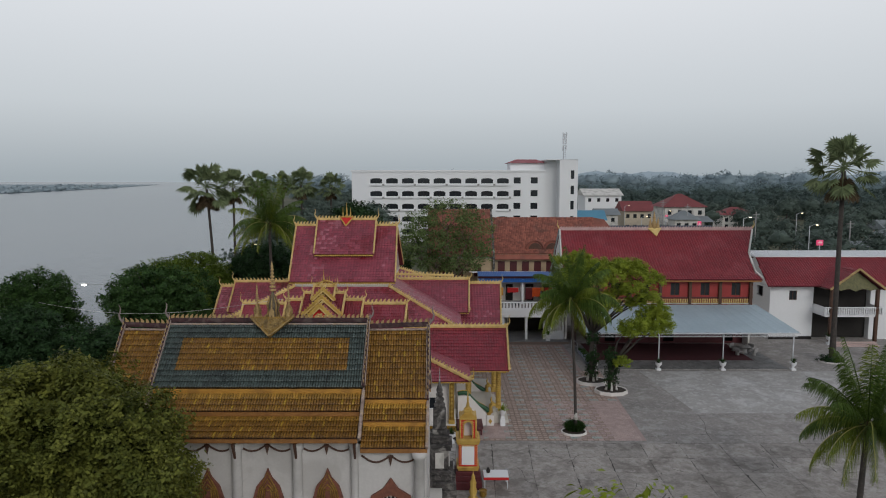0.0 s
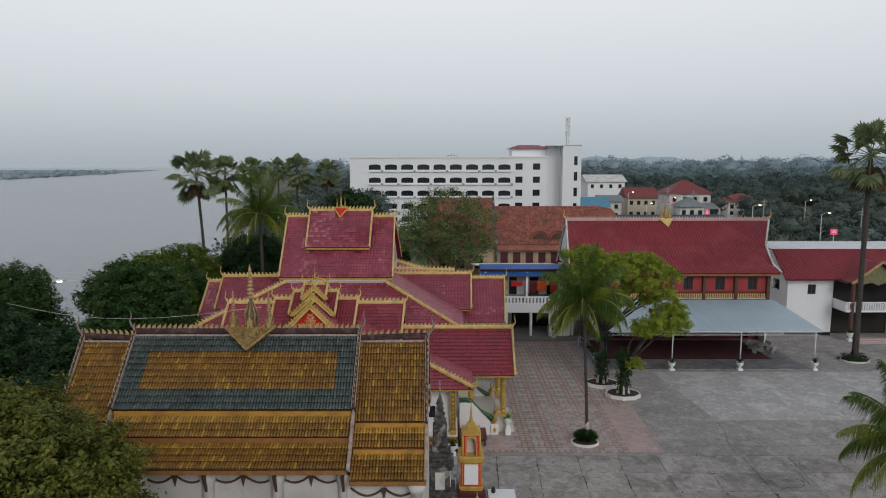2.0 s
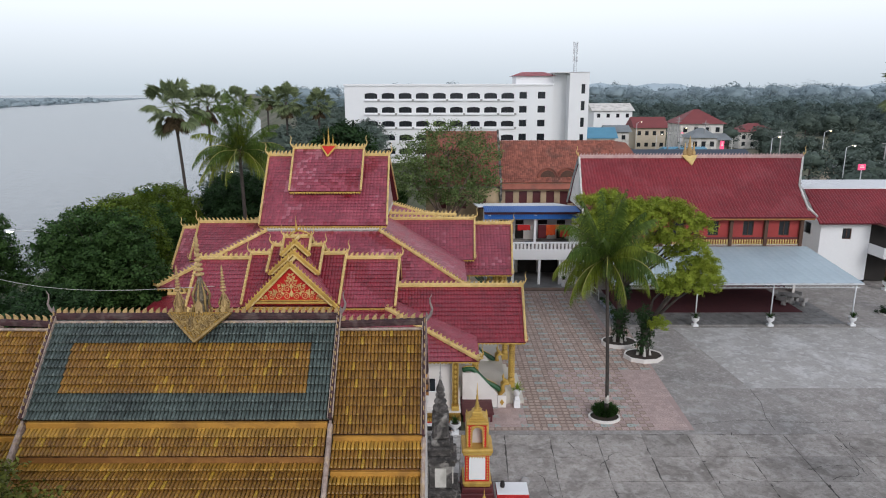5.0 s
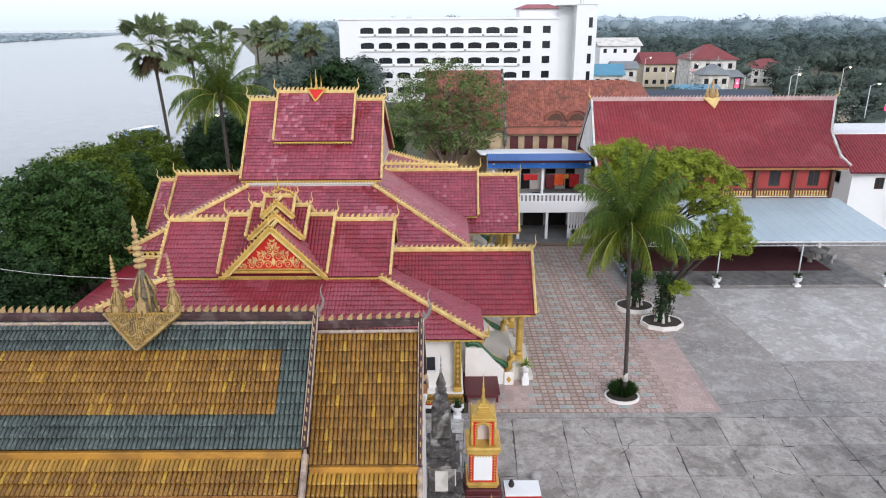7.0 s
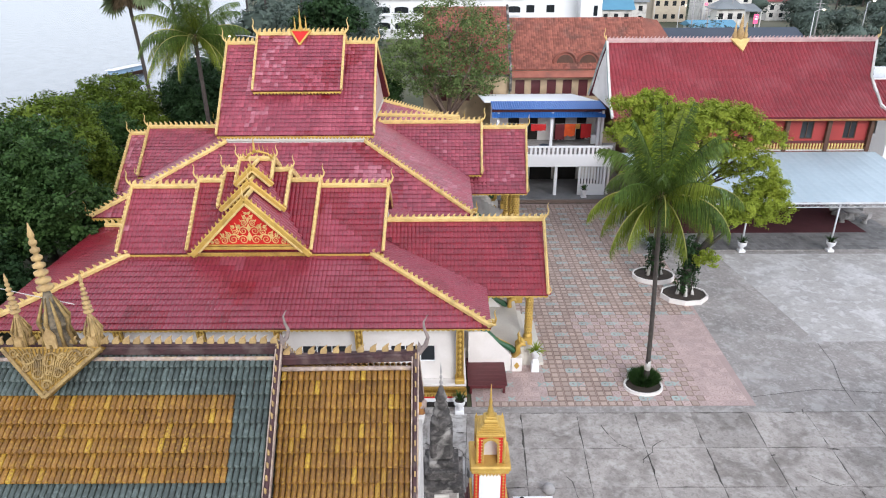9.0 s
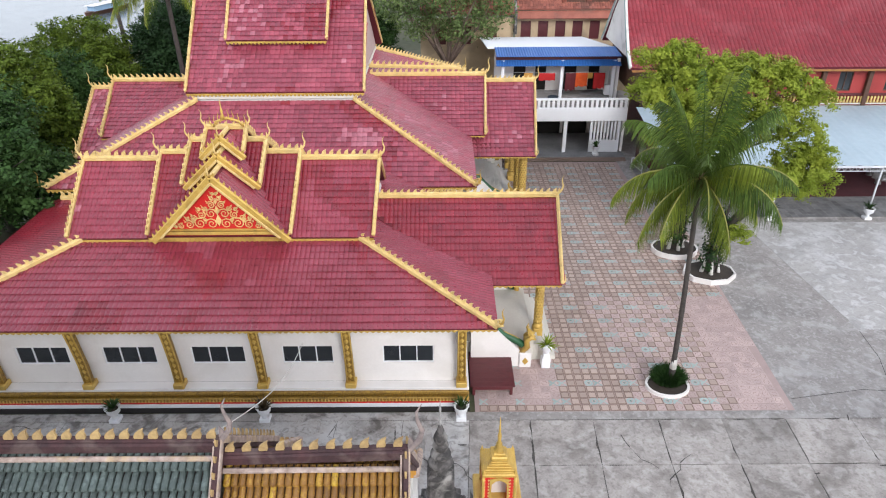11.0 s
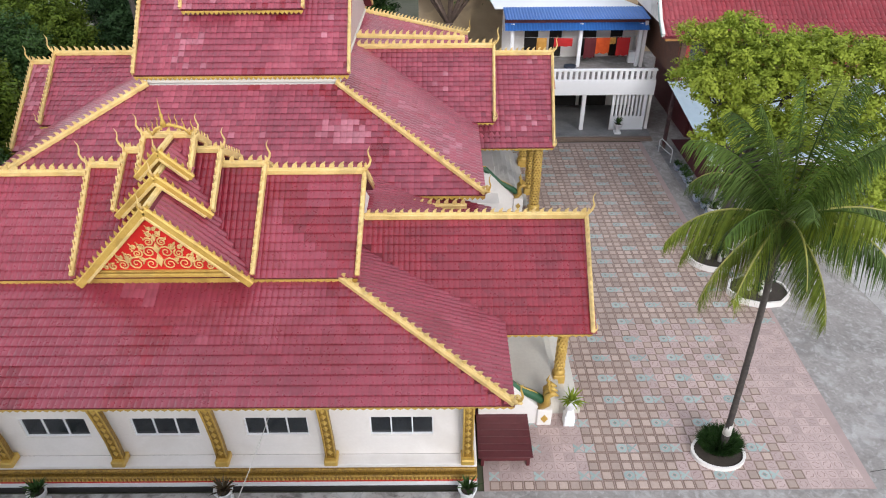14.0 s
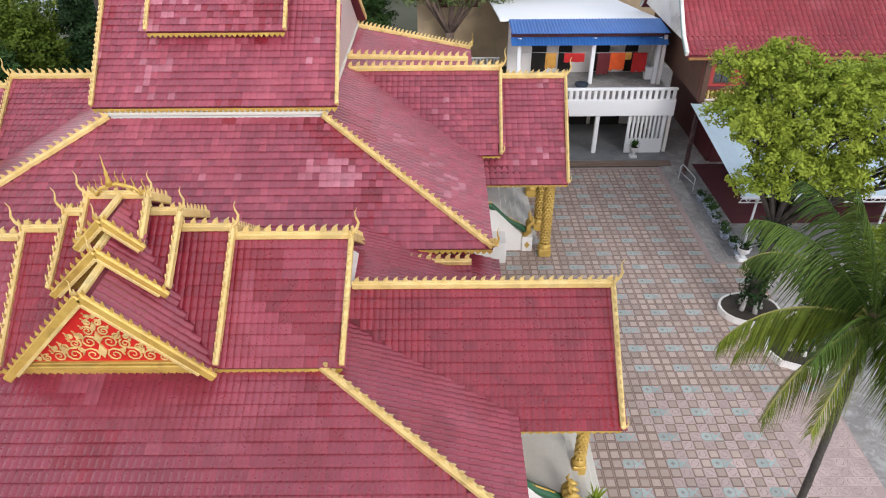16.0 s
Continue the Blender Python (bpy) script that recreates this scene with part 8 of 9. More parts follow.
for (x, y), sd, top in (((13.55, 59.1), 1, 4.6), ((14.65, 56.4), 2, 3.6)):
    cl = thing("climbing_plant", "dark green climber wrapped round a yard tree's trunk", "climber", (x, y, 0.25), "trunk climbers")
    gv = np.random.default_rng(sd)
    part("stem", Mesh().tube([(0.3, -0.2, 0), (0.38, -0.1, top * 0.5), (0.25, 0, top)], [0.05, 0.04, 0.02], 5), M_BARK, cl)
    part("foliage", leaf_field(gv, crown_clumps(gv, [(0, 0, 0.9, 0.55, 0.5, 0.7), (0.1, 0, 2.2, 0.6, 0.5, 0.9), (0, 0.1, top - 0.6, 0.6, 0.6, 0.8)], 130), 12, 0.2, 0.12), M_LEAF_DARK, cl, "", None, "stuff")
    for k in range(5):
        t = k * 1.3 + sd
        solid("painted_root", Mesh().tube([(0, 0, 0), (-0.08 * math.cos(t), -0.08 * math.sin(t), 0.4), (-0.14 * math.cos(t), -0.14 * math.sin(t), 0.8)], [0.13, 0.09, 0.05], 7), M_WHITE_OLD, "white-painted root at a yard tree's foot", "root", (x + 0.48 * math.cos(t), y + 0.42 * math.sin(t), 0.2), "painted tree roots")

# palm at the yard's near end and the treetop beside it
coconut((22.6, 34.5, 0), (0.2, 0, 5.3), "bushy coconut palm in the concrete yard", 8, 34, 4.1, 0.17)
broadleaf((5.8, 20.0, 0), [(0, 0, 7.6, 1.7, 1.5, 1.1), (0.9, 0.3, 8.1, 0.9, 0.9, 0.7), (-1.1, -0.2, 7.9, 0.9, 0.8, 0.7)], M_LEAF_BRIGHT, "slim young tree with light green top", 14, density=12, per=9, size=0.3, spread=0.32, trunk=0.14, fork=4.5, frac=0)
# great dark tree by the yellow hall
broadleaf((-14.6, 23.2, 0), [(0.9, -0.3, 8.1, 4.9, 4.2, 4.7), (-4.2, 0, 7.9, 4.4, 4.0, 4.6), (2.0, -0.3, 6.4, 4.1, 3.6, 3.6)], M_LEAF_NEAR,
          "great round tree with dense olive-green leaves", 21, density=34, per=46, size=0.165, spread=0.16, trunk=0.45, fork=3.0, frac=0.2, count=60)

M_LEAF_OLIVE = leaf_mat("yellowish_green_leaf", (0.125, 0.172, 0.022), (0.058, 0.098, 0.014), island=0.28)
# dark grove on the river side of the halls
grove = [(-30.6, 47, 9.3, 4.3), (-25.0, 46, 8.2, 3.4), (-25.2, 57.5, 11.2, 4.9), (-29.0, 68, 10.3, 4.9), (-30.5, 82, 9.6, 5.0), (-22.5, 84, 10.6, 4.8), (-41.5, 67, 9.4, 4.6), (-22.5, 38, 7.4, 3.6), (-16.5, 91, 10.4, 4.4), (-26, 93, 9.2, 4.2), (-27.5, 62.5, 7.5, 3.6), (-28.5, 74.5, 8.5, 3.8), (-25.5, 52, 7.0, 3.4), (-8.5, 93, 9.4, 4.0)]
for i, (x, y, top, r) in enumerate(grove):  # mixed tones of green
    rr = random.Random(i)
    bl = [(0, 0, top - r * 0.55, r * 0.8, r * 0.8, r * 0.55), (r * 0.45, -r * 0.3, top - r * 0.85, r * 0.6, r * 0.6, r * 0.5), (-r * 0.45, r * 0.2, top - r * 0.8, r * 0.6, r * 0.65, r * 0.5),
          (r * 0.1, -r * 0.55, top - r * 1.1, r * 0.65, r * 0.5, r * 0.55), (r * 0.5, r * 0.1, top - r * 1.35, r * 0.55, r * 0.7, r * 0.5), (-r * 0.4, -r * 0.3, top - r * 1.4, r * 0.6, r * 0.6, r * 0.5)]
    broadleaf((x, y, 0), bl, M_LEAF_OLIVE if i in (3, 4) else M_LEAF_MID if i in (2, 6, 11, 13) else M_LEAF_DARK, "broad dark green mango tree in the riverside grove", 40 + i, density=17, per=24, size=0.24, spread=0.18, trunk=0.35, fork=2.2, group="riverside grove", frac=0.26, count=30, heart=0.66)

# tree behind the larger hall, thin crowned
broadleaf((0.5, 90, 0), [(-5.0, 0, 9.4, 2.4, 2.4, 2.2), (-3.4, 0, 11.6, 3.0, 2.8, 2.8), (0.0, 0, 13.4, 3.2, 2.8, 2.6), (3.6, 0.3, 11.6, 2.9, 2.8, 3.0), (-0.4, -0.5, 9.6, 3.4, 2.6, 2.4), (4.2, 0, 8.4, 2.2, 2.2, 2.0), (-1.6, -0.5, 7.0, 2.6, 2.2, 1.7), (2.2, -0.4, 6.8, 2.4, 2.2, 1.7), (-4.2, 0, 8.2, 2.0, 2.2, 2.0)], M_LEAF_GREY,
          "open-crowned grey-green tree behind the hall", 31, density=10, per=14, size=0.27, spread=0.26, trunk=0.4, fork=3.5, bark=M_TWIG, core=False)
broadleaf((-16.5, 122, 0), [(0, 0, 11.8, 3.6, 3, 2.4), (2.4, 0, 10.6, 3, 3, 2.6), (-2.6, 0, 10.0, 3, 3, 2.4)], M_LEAF_DARK, "rounded dark green tree before the hotel", 32, density=8, per=12, size=0.5, spread=0.3, trunk=0.4)

# palms of the river bank and the yard's end
sugar_palm((-33.7, 97.5, 0), 17.0, "tall sugar palm on the river bank", 1, 4.2, lean=-0.8)
sugar_palm((-35.5, 113, 0), 17.0, "sugar palm on the river bank", 2, 3.6)
sugar_palm((-33.0, 119, 0), 17.3, "sugar palm on the river bank", 3, 2.9)
sugar_palm((-36.0, 150, 0), 17.6, "slim sugar palm far along the bank", 4, 2.9)
sugar_palm((-27.8, 131, 0), 17.3, "tall sugar palm far along the bank", 5, 3.6)
sugar_palm((-21.0, 125, 0), 16.9, "sugar palm near the hotel", 6, 3.0)
sugar_palm((39.6, 66.2, 0), 19.3, "very tall sugar palm with dry skirt at the yard's end", 7, 3.7, 0.26)
coconut((-19.3, 74.5, 0), (-0.2, 0, 13.4), "coconut palm rising over the grove", 9, 40, 5.0, 0.2)
round_planter((39.6, 66.2, 0), 1.3, "low green bed round the tall palm", 20, 0.8, 0.12)
shr = thing("ground_shrub", "low dark green shrub round the tall palm's foot", "shrub", (39.6, 66.2, 0))
part("stem", Mesh().tube([(0.3, 0, 0), (0.3, 0, 0.3)], [0.05, 0.03], 6), M_BARK, shr)
part("foliage", leaf_field(rg, crown_clumps(rg, [(0, 0, 0.3, 1.2, 1.0, 0.3)], 160), 9, 0.2, 0.12), M_LEAF_DARK, shr, "", None, "stuff")


# ---- the town and woods beyond ----
def far_house(at, w, d, eave, top, wall, roof, label, hip=True, windows=4, turn=0.0, porch_roof=None):
    h = thing("town_house", label, "house", at, "town houses", turn=turn)
    n = windows
    xs = [-w / 2 + w * (i + 0.5) / n for i in range(n)]
    rows = [(0.9, 2.2), (eave - 2.4, eave - 1.0)] if eave > 5 else [(0.9, 2.2)]
    walls(h, "house_wall", wall, [("x", -w / 2, w / 2, -d / 2, 0.25, 0, eave, [(x - 0.6, x + 0.6, a, b) for x in xs for a, b in rows]), ("y", -d / 2 + 0.25, d / 2, -w / 2, 0.25, 0, eave, []), ("y", -d / 2 + 0.25, d / 2, w / 2 - 0.25, 0.25, 0, eave, []), ("x", -w / 2 + 0.25, w / 2 - 0.25, d / 2 - 0.25, 0.25, 0, eave, [])])
    for x in xs:
        for a, b in rows:
            part("window", Mesh().box(x - 0.6, x + 0.6, -d / 2 + 0.1, -d / 2 + 0.15, a, b), M_GLASS, h)
    o = 0.8
    a, b = w / 2 + o, d / 2 + o
    r = max(0.3, a - b) if hip else a
    vs = [(-a, -b, eave), (a, -b, eave), (a, b, eave), (-a, b, eave), (-r, 0, top), (r, 0, top)]
    rf = part("roof", Mesh().add(vs, [(0, 1, 5, 4), (1, 2, 5), (2, 3, 4, 5), (3, 0, 4), (3, 2, 1, 0)]), roof, h)
    if porch_roof:
        part("porch_roof", Mesh().add([(-w * 0.1, -b - 4, eave * 0.55), (w * 0.6, -b - 4, eave * 0.55), (w * 0.55, -b + 0.6, eave * 0.72), (-w * 0.05, -b + 0.6, eave * 0.72)], [(0, 1, 2, 3)]), porch_roof, h)
        for x in (-w * 0.08, w * 0.25, w * 0.58):
            part("porch_post", Mesh().box(x - 0.12, x + 0.12, -b - 3.9, -b - 3.66, 0, eave * 0.55), M_WHITE_OLD, h)
    return h


M_CREAM = mat("cream_wall", (0.58, 0.50, 0.38), (0.5, 0.43, 0.33), rough=0.8)
M_FAR_RED = mat("far_red_roof", (0.22, 0.05, 0.05), (0.17, 0.04, 0.042), rough=0.7, scale=0.4)
M_FAR_BLUE = mat("far_blue_roof", (0.10, 0.28, 0.40), (0.08, 0.23, 0.34), rough=0.6, scale=0.4)
M_FAR_GREY = mat("far_grey_roof", (0.22, 0.24, 0.25), (0.16, 0.18, 0.19), rough=0.7, scale=0.4)
far_house((75, 212, 0), 12.5, 11, 9.6, 13.6, M_WHITE_OLD, M_FAR_RED, "white two-storey house with dark red hipped roof", porch_roof=M_FAR_GREY)
far_house((68.5, 238, 0), 10, 10, 7.0, 10.4, M_CREAM, M_FAR_RED, "cream house with red gabled roof", hip=False)
far_house((47, 215, 0), 8.5, 8, 5.2, 8.2, M_WHITE_OLD, M_FAR_BLUE, "small house with sky-blue metal roof", hip=False, windows=3)
far_house((62, 265, 0), 14, 14, 11.8, 14.4, M_WHITE_CLEAN, M_WHITE_OLD, "large plain white building with low roof", hip=False)
far_house((56.5, 232, 0), 7, 8, 6.0, 8.0, M_WHITE_OLD, M_FAR_GREY, "grey-roofed shed behind the blue house", hip=False, windows=2)
far_house((71.5, 198, 0), 7, 6, 6.4, 9.0, M_WHITE_OLD, M_FAR_GREY, "small grey-roofed shop house by the road", windows=3)
far_house((114, 165, 0), 12, 9, 4.2, 6.6, M_WHITE_OLD, M_FAR_GREY, "low grey-roofed house among trees", hip=True)
far_house((128, 185, 0), 14, 9, 4.2, 7.0, M_CREAM, M_FAR_GREY, "low house with pale grey roof among trees", hip=False)
far_house((105, 240, 0), 12, 9, 5.5, 8.2, M_WHITE_OLD, M_FAR_RED, "red-roofed house among trees", hip=True)
far_house((90, 150, 0), 18, 7, 3.4, 4.4, M_CREAM, M_FAR_GREY, "long low roadside shed", hip=False, windows=5)
far_house((-24, 165, 0), 8, 7, 8.5, 10.5, M_CREAM, M_FAR_RED, "small red-roofed house by the river road", windows=3)
far_house((60, 178, 0), 9, 7, 4.2, 5.4, M_WHITE_OLD, M_FAR_BLUE, "low shed with pale blue roof", hip=False, windows=3)
far_house((31.5, 101, 0), 17, 9, 9.6, 11.4, M_WHITE_OLD, M_NAVY, "long building with dull navy metal roof", hip=False, windows=6)


def woods(name, spots, leaf, seed, size, label, density=1.2, per=16, spread=1.2, heart_mat=None):
    """Many tree crowns at (x, y, top, r) as one stand of woods with short stems."""
    rng = np.random.default_rng(seed)
    blobs = []
    stems, heart = Mesh(), Mesh()
    for x, y, top, r in spots:
        blobs += [(x, y, top - r * 0.7, r, r, r * 0.7), (x + r * 0.5 * rng.normal(), y + r * 0.3 * rng.normal(), top - r * 1.1, r * 0.8, r * 0.8, r * 0.7)]
        stems.tube([(x, y, -0.5), (x, y, top - r)], [r * 0.09, r * 0.05], 5)
        # the dense heart of each crown, lumpy, closed below
        q0 = rng.uniform(0, 6.28, 3)
        rings = []
        for j in range(7):
            e = -0.5 + 2.0 * j / 6
            for k in range(12):
                a = 2 * math.pi * (k + 0.5 * (j % 2)) / 12
                m = 0.74 + 0.08 * math.sin(2 * a + q0[0] + j) + 0.06 * rng.uniform(-1, 1)
                rings.append((x + r * m * math.cos(e) * math.cos(a), y + r * m * math.cos(e) * math.sin(a), top - r * 0.75 + r * 0.7 * m * math.sin(e)))
        heart.add(rings, [(j * 12 + k, j * 12 + (k + 1) % 12, j * 12 + 12 + (k + 1) % 12, j * 12 + 12 + k) for j in range(6) for k in range(12)] + [tuple(range(72, 84)), tuple(range(11, -1, -1))], True)
    ob = thing(name, label, "woods", (0, 0, 0), kind="stuff")
    part("stems", stems, M_BARK, ob, "", None, "stuff")
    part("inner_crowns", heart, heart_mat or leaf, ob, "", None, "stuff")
    part("crowns", leaf_field(rng, crown_clumps(rng, blobs, density), per, size, spread), leaf, ob, "", None, "stuff")


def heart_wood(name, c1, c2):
    """Foliage inside far crowns; its dark mottling paints the shaded gaps between leaves."""
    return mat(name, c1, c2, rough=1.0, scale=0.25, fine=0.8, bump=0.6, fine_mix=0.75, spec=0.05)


rw = random.Random(77)
near_spots = []
for i in range(90):
    y = rw.uniform(112, 300)
    x = rw.uniform(0.30 * y - 4, 0.86 * y + 10)
    if any(abs(x - a) < b and abs(y - c) < e for a, b, c, e in ((75, 12, 205, 16), (68, 9, 232, 12), (47, 8, 212, 12), (62, 10, 258, 14), (71.5, 7, 192, 10), (60, 9, 172, 14))):
        continue
    if 0.18 * y < x < 0.36 * y and y > 160 and x < 66:
        continue
    near_spots.append((x, y, rw.uniform(5.5, 8.5) + (y - 112) * 0.012, rw.uniform(3.0, 5.5)))
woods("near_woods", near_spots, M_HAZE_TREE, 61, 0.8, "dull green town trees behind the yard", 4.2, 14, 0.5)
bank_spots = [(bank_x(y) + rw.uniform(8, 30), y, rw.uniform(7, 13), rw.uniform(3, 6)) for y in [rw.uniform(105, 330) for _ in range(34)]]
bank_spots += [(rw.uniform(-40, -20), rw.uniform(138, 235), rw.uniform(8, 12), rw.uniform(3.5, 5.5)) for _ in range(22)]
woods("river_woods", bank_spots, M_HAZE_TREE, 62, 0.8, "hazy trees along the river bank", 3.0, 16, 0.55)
mid_spots, back_spots = [], []
for i in range(190):
    y = rw.uniform(300, 560)
    mid_spots.append((rw.uniform(bank_x(y) + 10, 0.9 * y), y, rw.uniform(8, 12), rw.uniform(5, 9)))
for i in range(260):
    y = rw.uniform(560, 1000)
    back_spots.append((rw.uniform(bank_x(y) + 10, 0.9 * y), y, rw.uniform(9, 12.5), rw.uniform(9, 14)))
# distance haze put into the base colours: greyer first, then bluer
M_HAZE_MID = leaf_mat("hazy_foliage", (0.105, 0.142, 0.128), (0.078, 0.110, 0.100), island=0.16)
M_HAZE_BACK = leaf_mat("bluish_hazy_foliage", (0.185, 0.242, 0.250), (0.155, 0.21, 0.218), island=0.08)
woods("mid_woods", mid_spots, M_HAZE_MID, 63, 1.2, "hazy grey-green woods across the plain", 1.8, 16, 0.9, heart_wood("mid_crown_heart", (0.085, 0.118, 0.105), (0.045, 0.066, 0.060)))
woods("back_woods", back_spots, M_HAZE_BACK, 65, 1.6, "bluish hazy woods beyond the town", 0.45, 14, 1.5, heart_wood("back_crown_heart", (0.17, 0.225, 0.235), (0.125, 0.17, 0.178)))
far_spots = []
for i in range(330):
    y = rw.uniform(1000, 2600)
    far_spots.append((rw.uniform(bank_x(y) + 60, 0.9 * y), y, rw.uniform(16, 30), rw.uniform(14, 26)))
woods("far_woods", far_spots, M_HAZE_FAR, 64, 4.0, "far woods at the horizon in bluish haze colour", 0.09, 12, 2.6)
bank_woods = []
for i in range(110):
    f = rw.random()
    y = 830 + 950 * f
    x = -705 - 160 * f ** 1.2 - rw.uniform(0, 130)
    bank_woods.append((x, y, rw.uniform(4, 11) - 7, rw.uniform(6, 12)))
for i in range(60):
    f = rw.random()
    bank_woods.append((-715 - 500 * f, 815 - 130 * f + rw.uniform(0, 60), rw.uniform(4, 11) - 7, rw.uniform(6, 12)))
# the far bank's trees carry the haze as a pale base colour
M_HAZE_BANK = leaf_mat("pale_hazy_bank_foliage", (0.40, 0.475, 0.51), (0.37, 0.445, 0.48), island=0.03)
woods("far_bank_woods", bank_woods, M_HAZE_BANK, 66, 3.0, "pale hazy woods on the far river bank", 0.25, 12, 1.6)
# low ridge at the edge of sight
hl = Mesh()
vs, fs = [], []
for i in range(121):
    x = -500 + 4200 * i / 120
    z = 34 + 10 * math.sin(i * 0.21) + 6 * math.sin(i * 0.77 + 1) + 3 * math.sin(i * 2.1)
    z *= min(1, max(0, (x + 500) / 600))
    vs += [(x, 3100 - 0.25 * x, -1), (x, 3160 - 0.25 * x, z), (x, 3500 - 0.25 * x, -1)]
for i in range(120):
    fs += [(3 * i, 3 * i + 3, 3 * i + 4, 3 * i + 1), (3 * i + 1, 3 * i + 4, 3 * i + 5, 3 * i + 2)]
# ridge colour includes the bluish haze in front of it
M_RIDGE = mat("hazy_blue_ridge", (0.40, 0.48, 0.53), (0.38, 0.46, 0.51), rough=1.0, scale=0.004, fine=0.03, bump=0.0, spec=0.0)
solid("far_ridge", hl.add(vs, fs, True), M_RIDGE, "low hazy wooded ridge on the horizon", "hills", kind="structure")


def street_lamp(at, height, arm, lamp, label, pole=True):
    s = thing("street_lamp", label, "street lamp", at, "street lamps")
    part("pole", Mesh().tube([(0, 0, 0), (0, 0, height - 0.3)], [0.1, 0.06], 7), M_STEEL, s)
    part("arm", Mesh().tube([(0, 0, height - 0.4), (arm * 0.5, 0, height - 0.05), (arm, 0, height)], [0.05, 0.04, 0.035], 6), M_STEEL, s)
    hd = part("lamp_head", Mesh().box(arm - 0.35, arm + 0.35, -0.16, 0.16, height - 0.05, height + 0.1, 0.04), M_STEEL, s)
    part("lens", Mesh().lathe([(0.06, -0.16), (0.2, -0.1), (0.24, -0.04)], 10, (arm, 0, height)), lamp, hd, "lit lamp lens")


street_lamp((-27.2, 58, 0), 9.3, -4.4, M_LAMP_WHITE, "lit street lamp on a long arm by the river road")
street_lamp((-17.5, 88, 0), 12.2, -3.4, M_LAMP, "lit street lamp over the grove")
street_lamp((-26.0, 97, 0), 9.0, -1.5, M_LAMP, "lit street lamp by the palms")
for x, y, z in ((64.7, 140, 10.4), (73.2, 130, 9.5), (70, 205, 8.6), (57, 186, 8.0), (95, 176, 9.4), (62, 222, 9.5)):
    street_lamp((x - 1.4, y, 0), z, 1.4, M_LAMP, "lit street lamp in the town")
for x, y, z, w, h in ((57.9, 150, 8.0, 0.8, 1.7), (63.7, 112, 7.7, 1.1, 0.9), (68.5, 204, 7.0, 0.8, 0.6)):
    s = thing("lit_sign", "small lit pink-red shop sign on a post", "sign", (x, y, 0), "lit signs")
    part("sign_post", Mesh().tube([(0, 0, 0), (0, 0, z)], [0.07, 0.07], 6), M_STEEL, s)
    bd = part("sign_board", Mesh().box(-w / 2, w / 2, -0.1, 0.1, z - h / 2, z + h / 2, 0.03), M_SIGN, s)
    part("sign_mark", Mesh().box(-w * 0.3, w * 0.3, -0.13, -0.1, z - h * 0.1, z + h * 0.1, 0.01).box(-w * 0.2, w * 0.2, -0.13, -0.1, z + h * 0.2, z + h * 0.3, 0.01), M_WHITE_CLEAN, bd)
for x, y, z in ((66, 200, 12), (72, 196, 11), (55, 175, 10), (49, 150, 11), (80, 170, 10), (92, 150, 9)):
    solid("utility_pole", Mesh().tube([(0, 0, 0), (0, 0, z)], [0.16, 0.1], 7).box(-0.9, 0.9, -0.06, 0.06, z - 0.8, z - 0.66).box(-0.7, 0.7, -0.06, 0.06, z - 1.5, z - 1.38), M_STATUE, "grey concrete utility pole with cross arms", "pole", (x, y, 0), "utility poles")


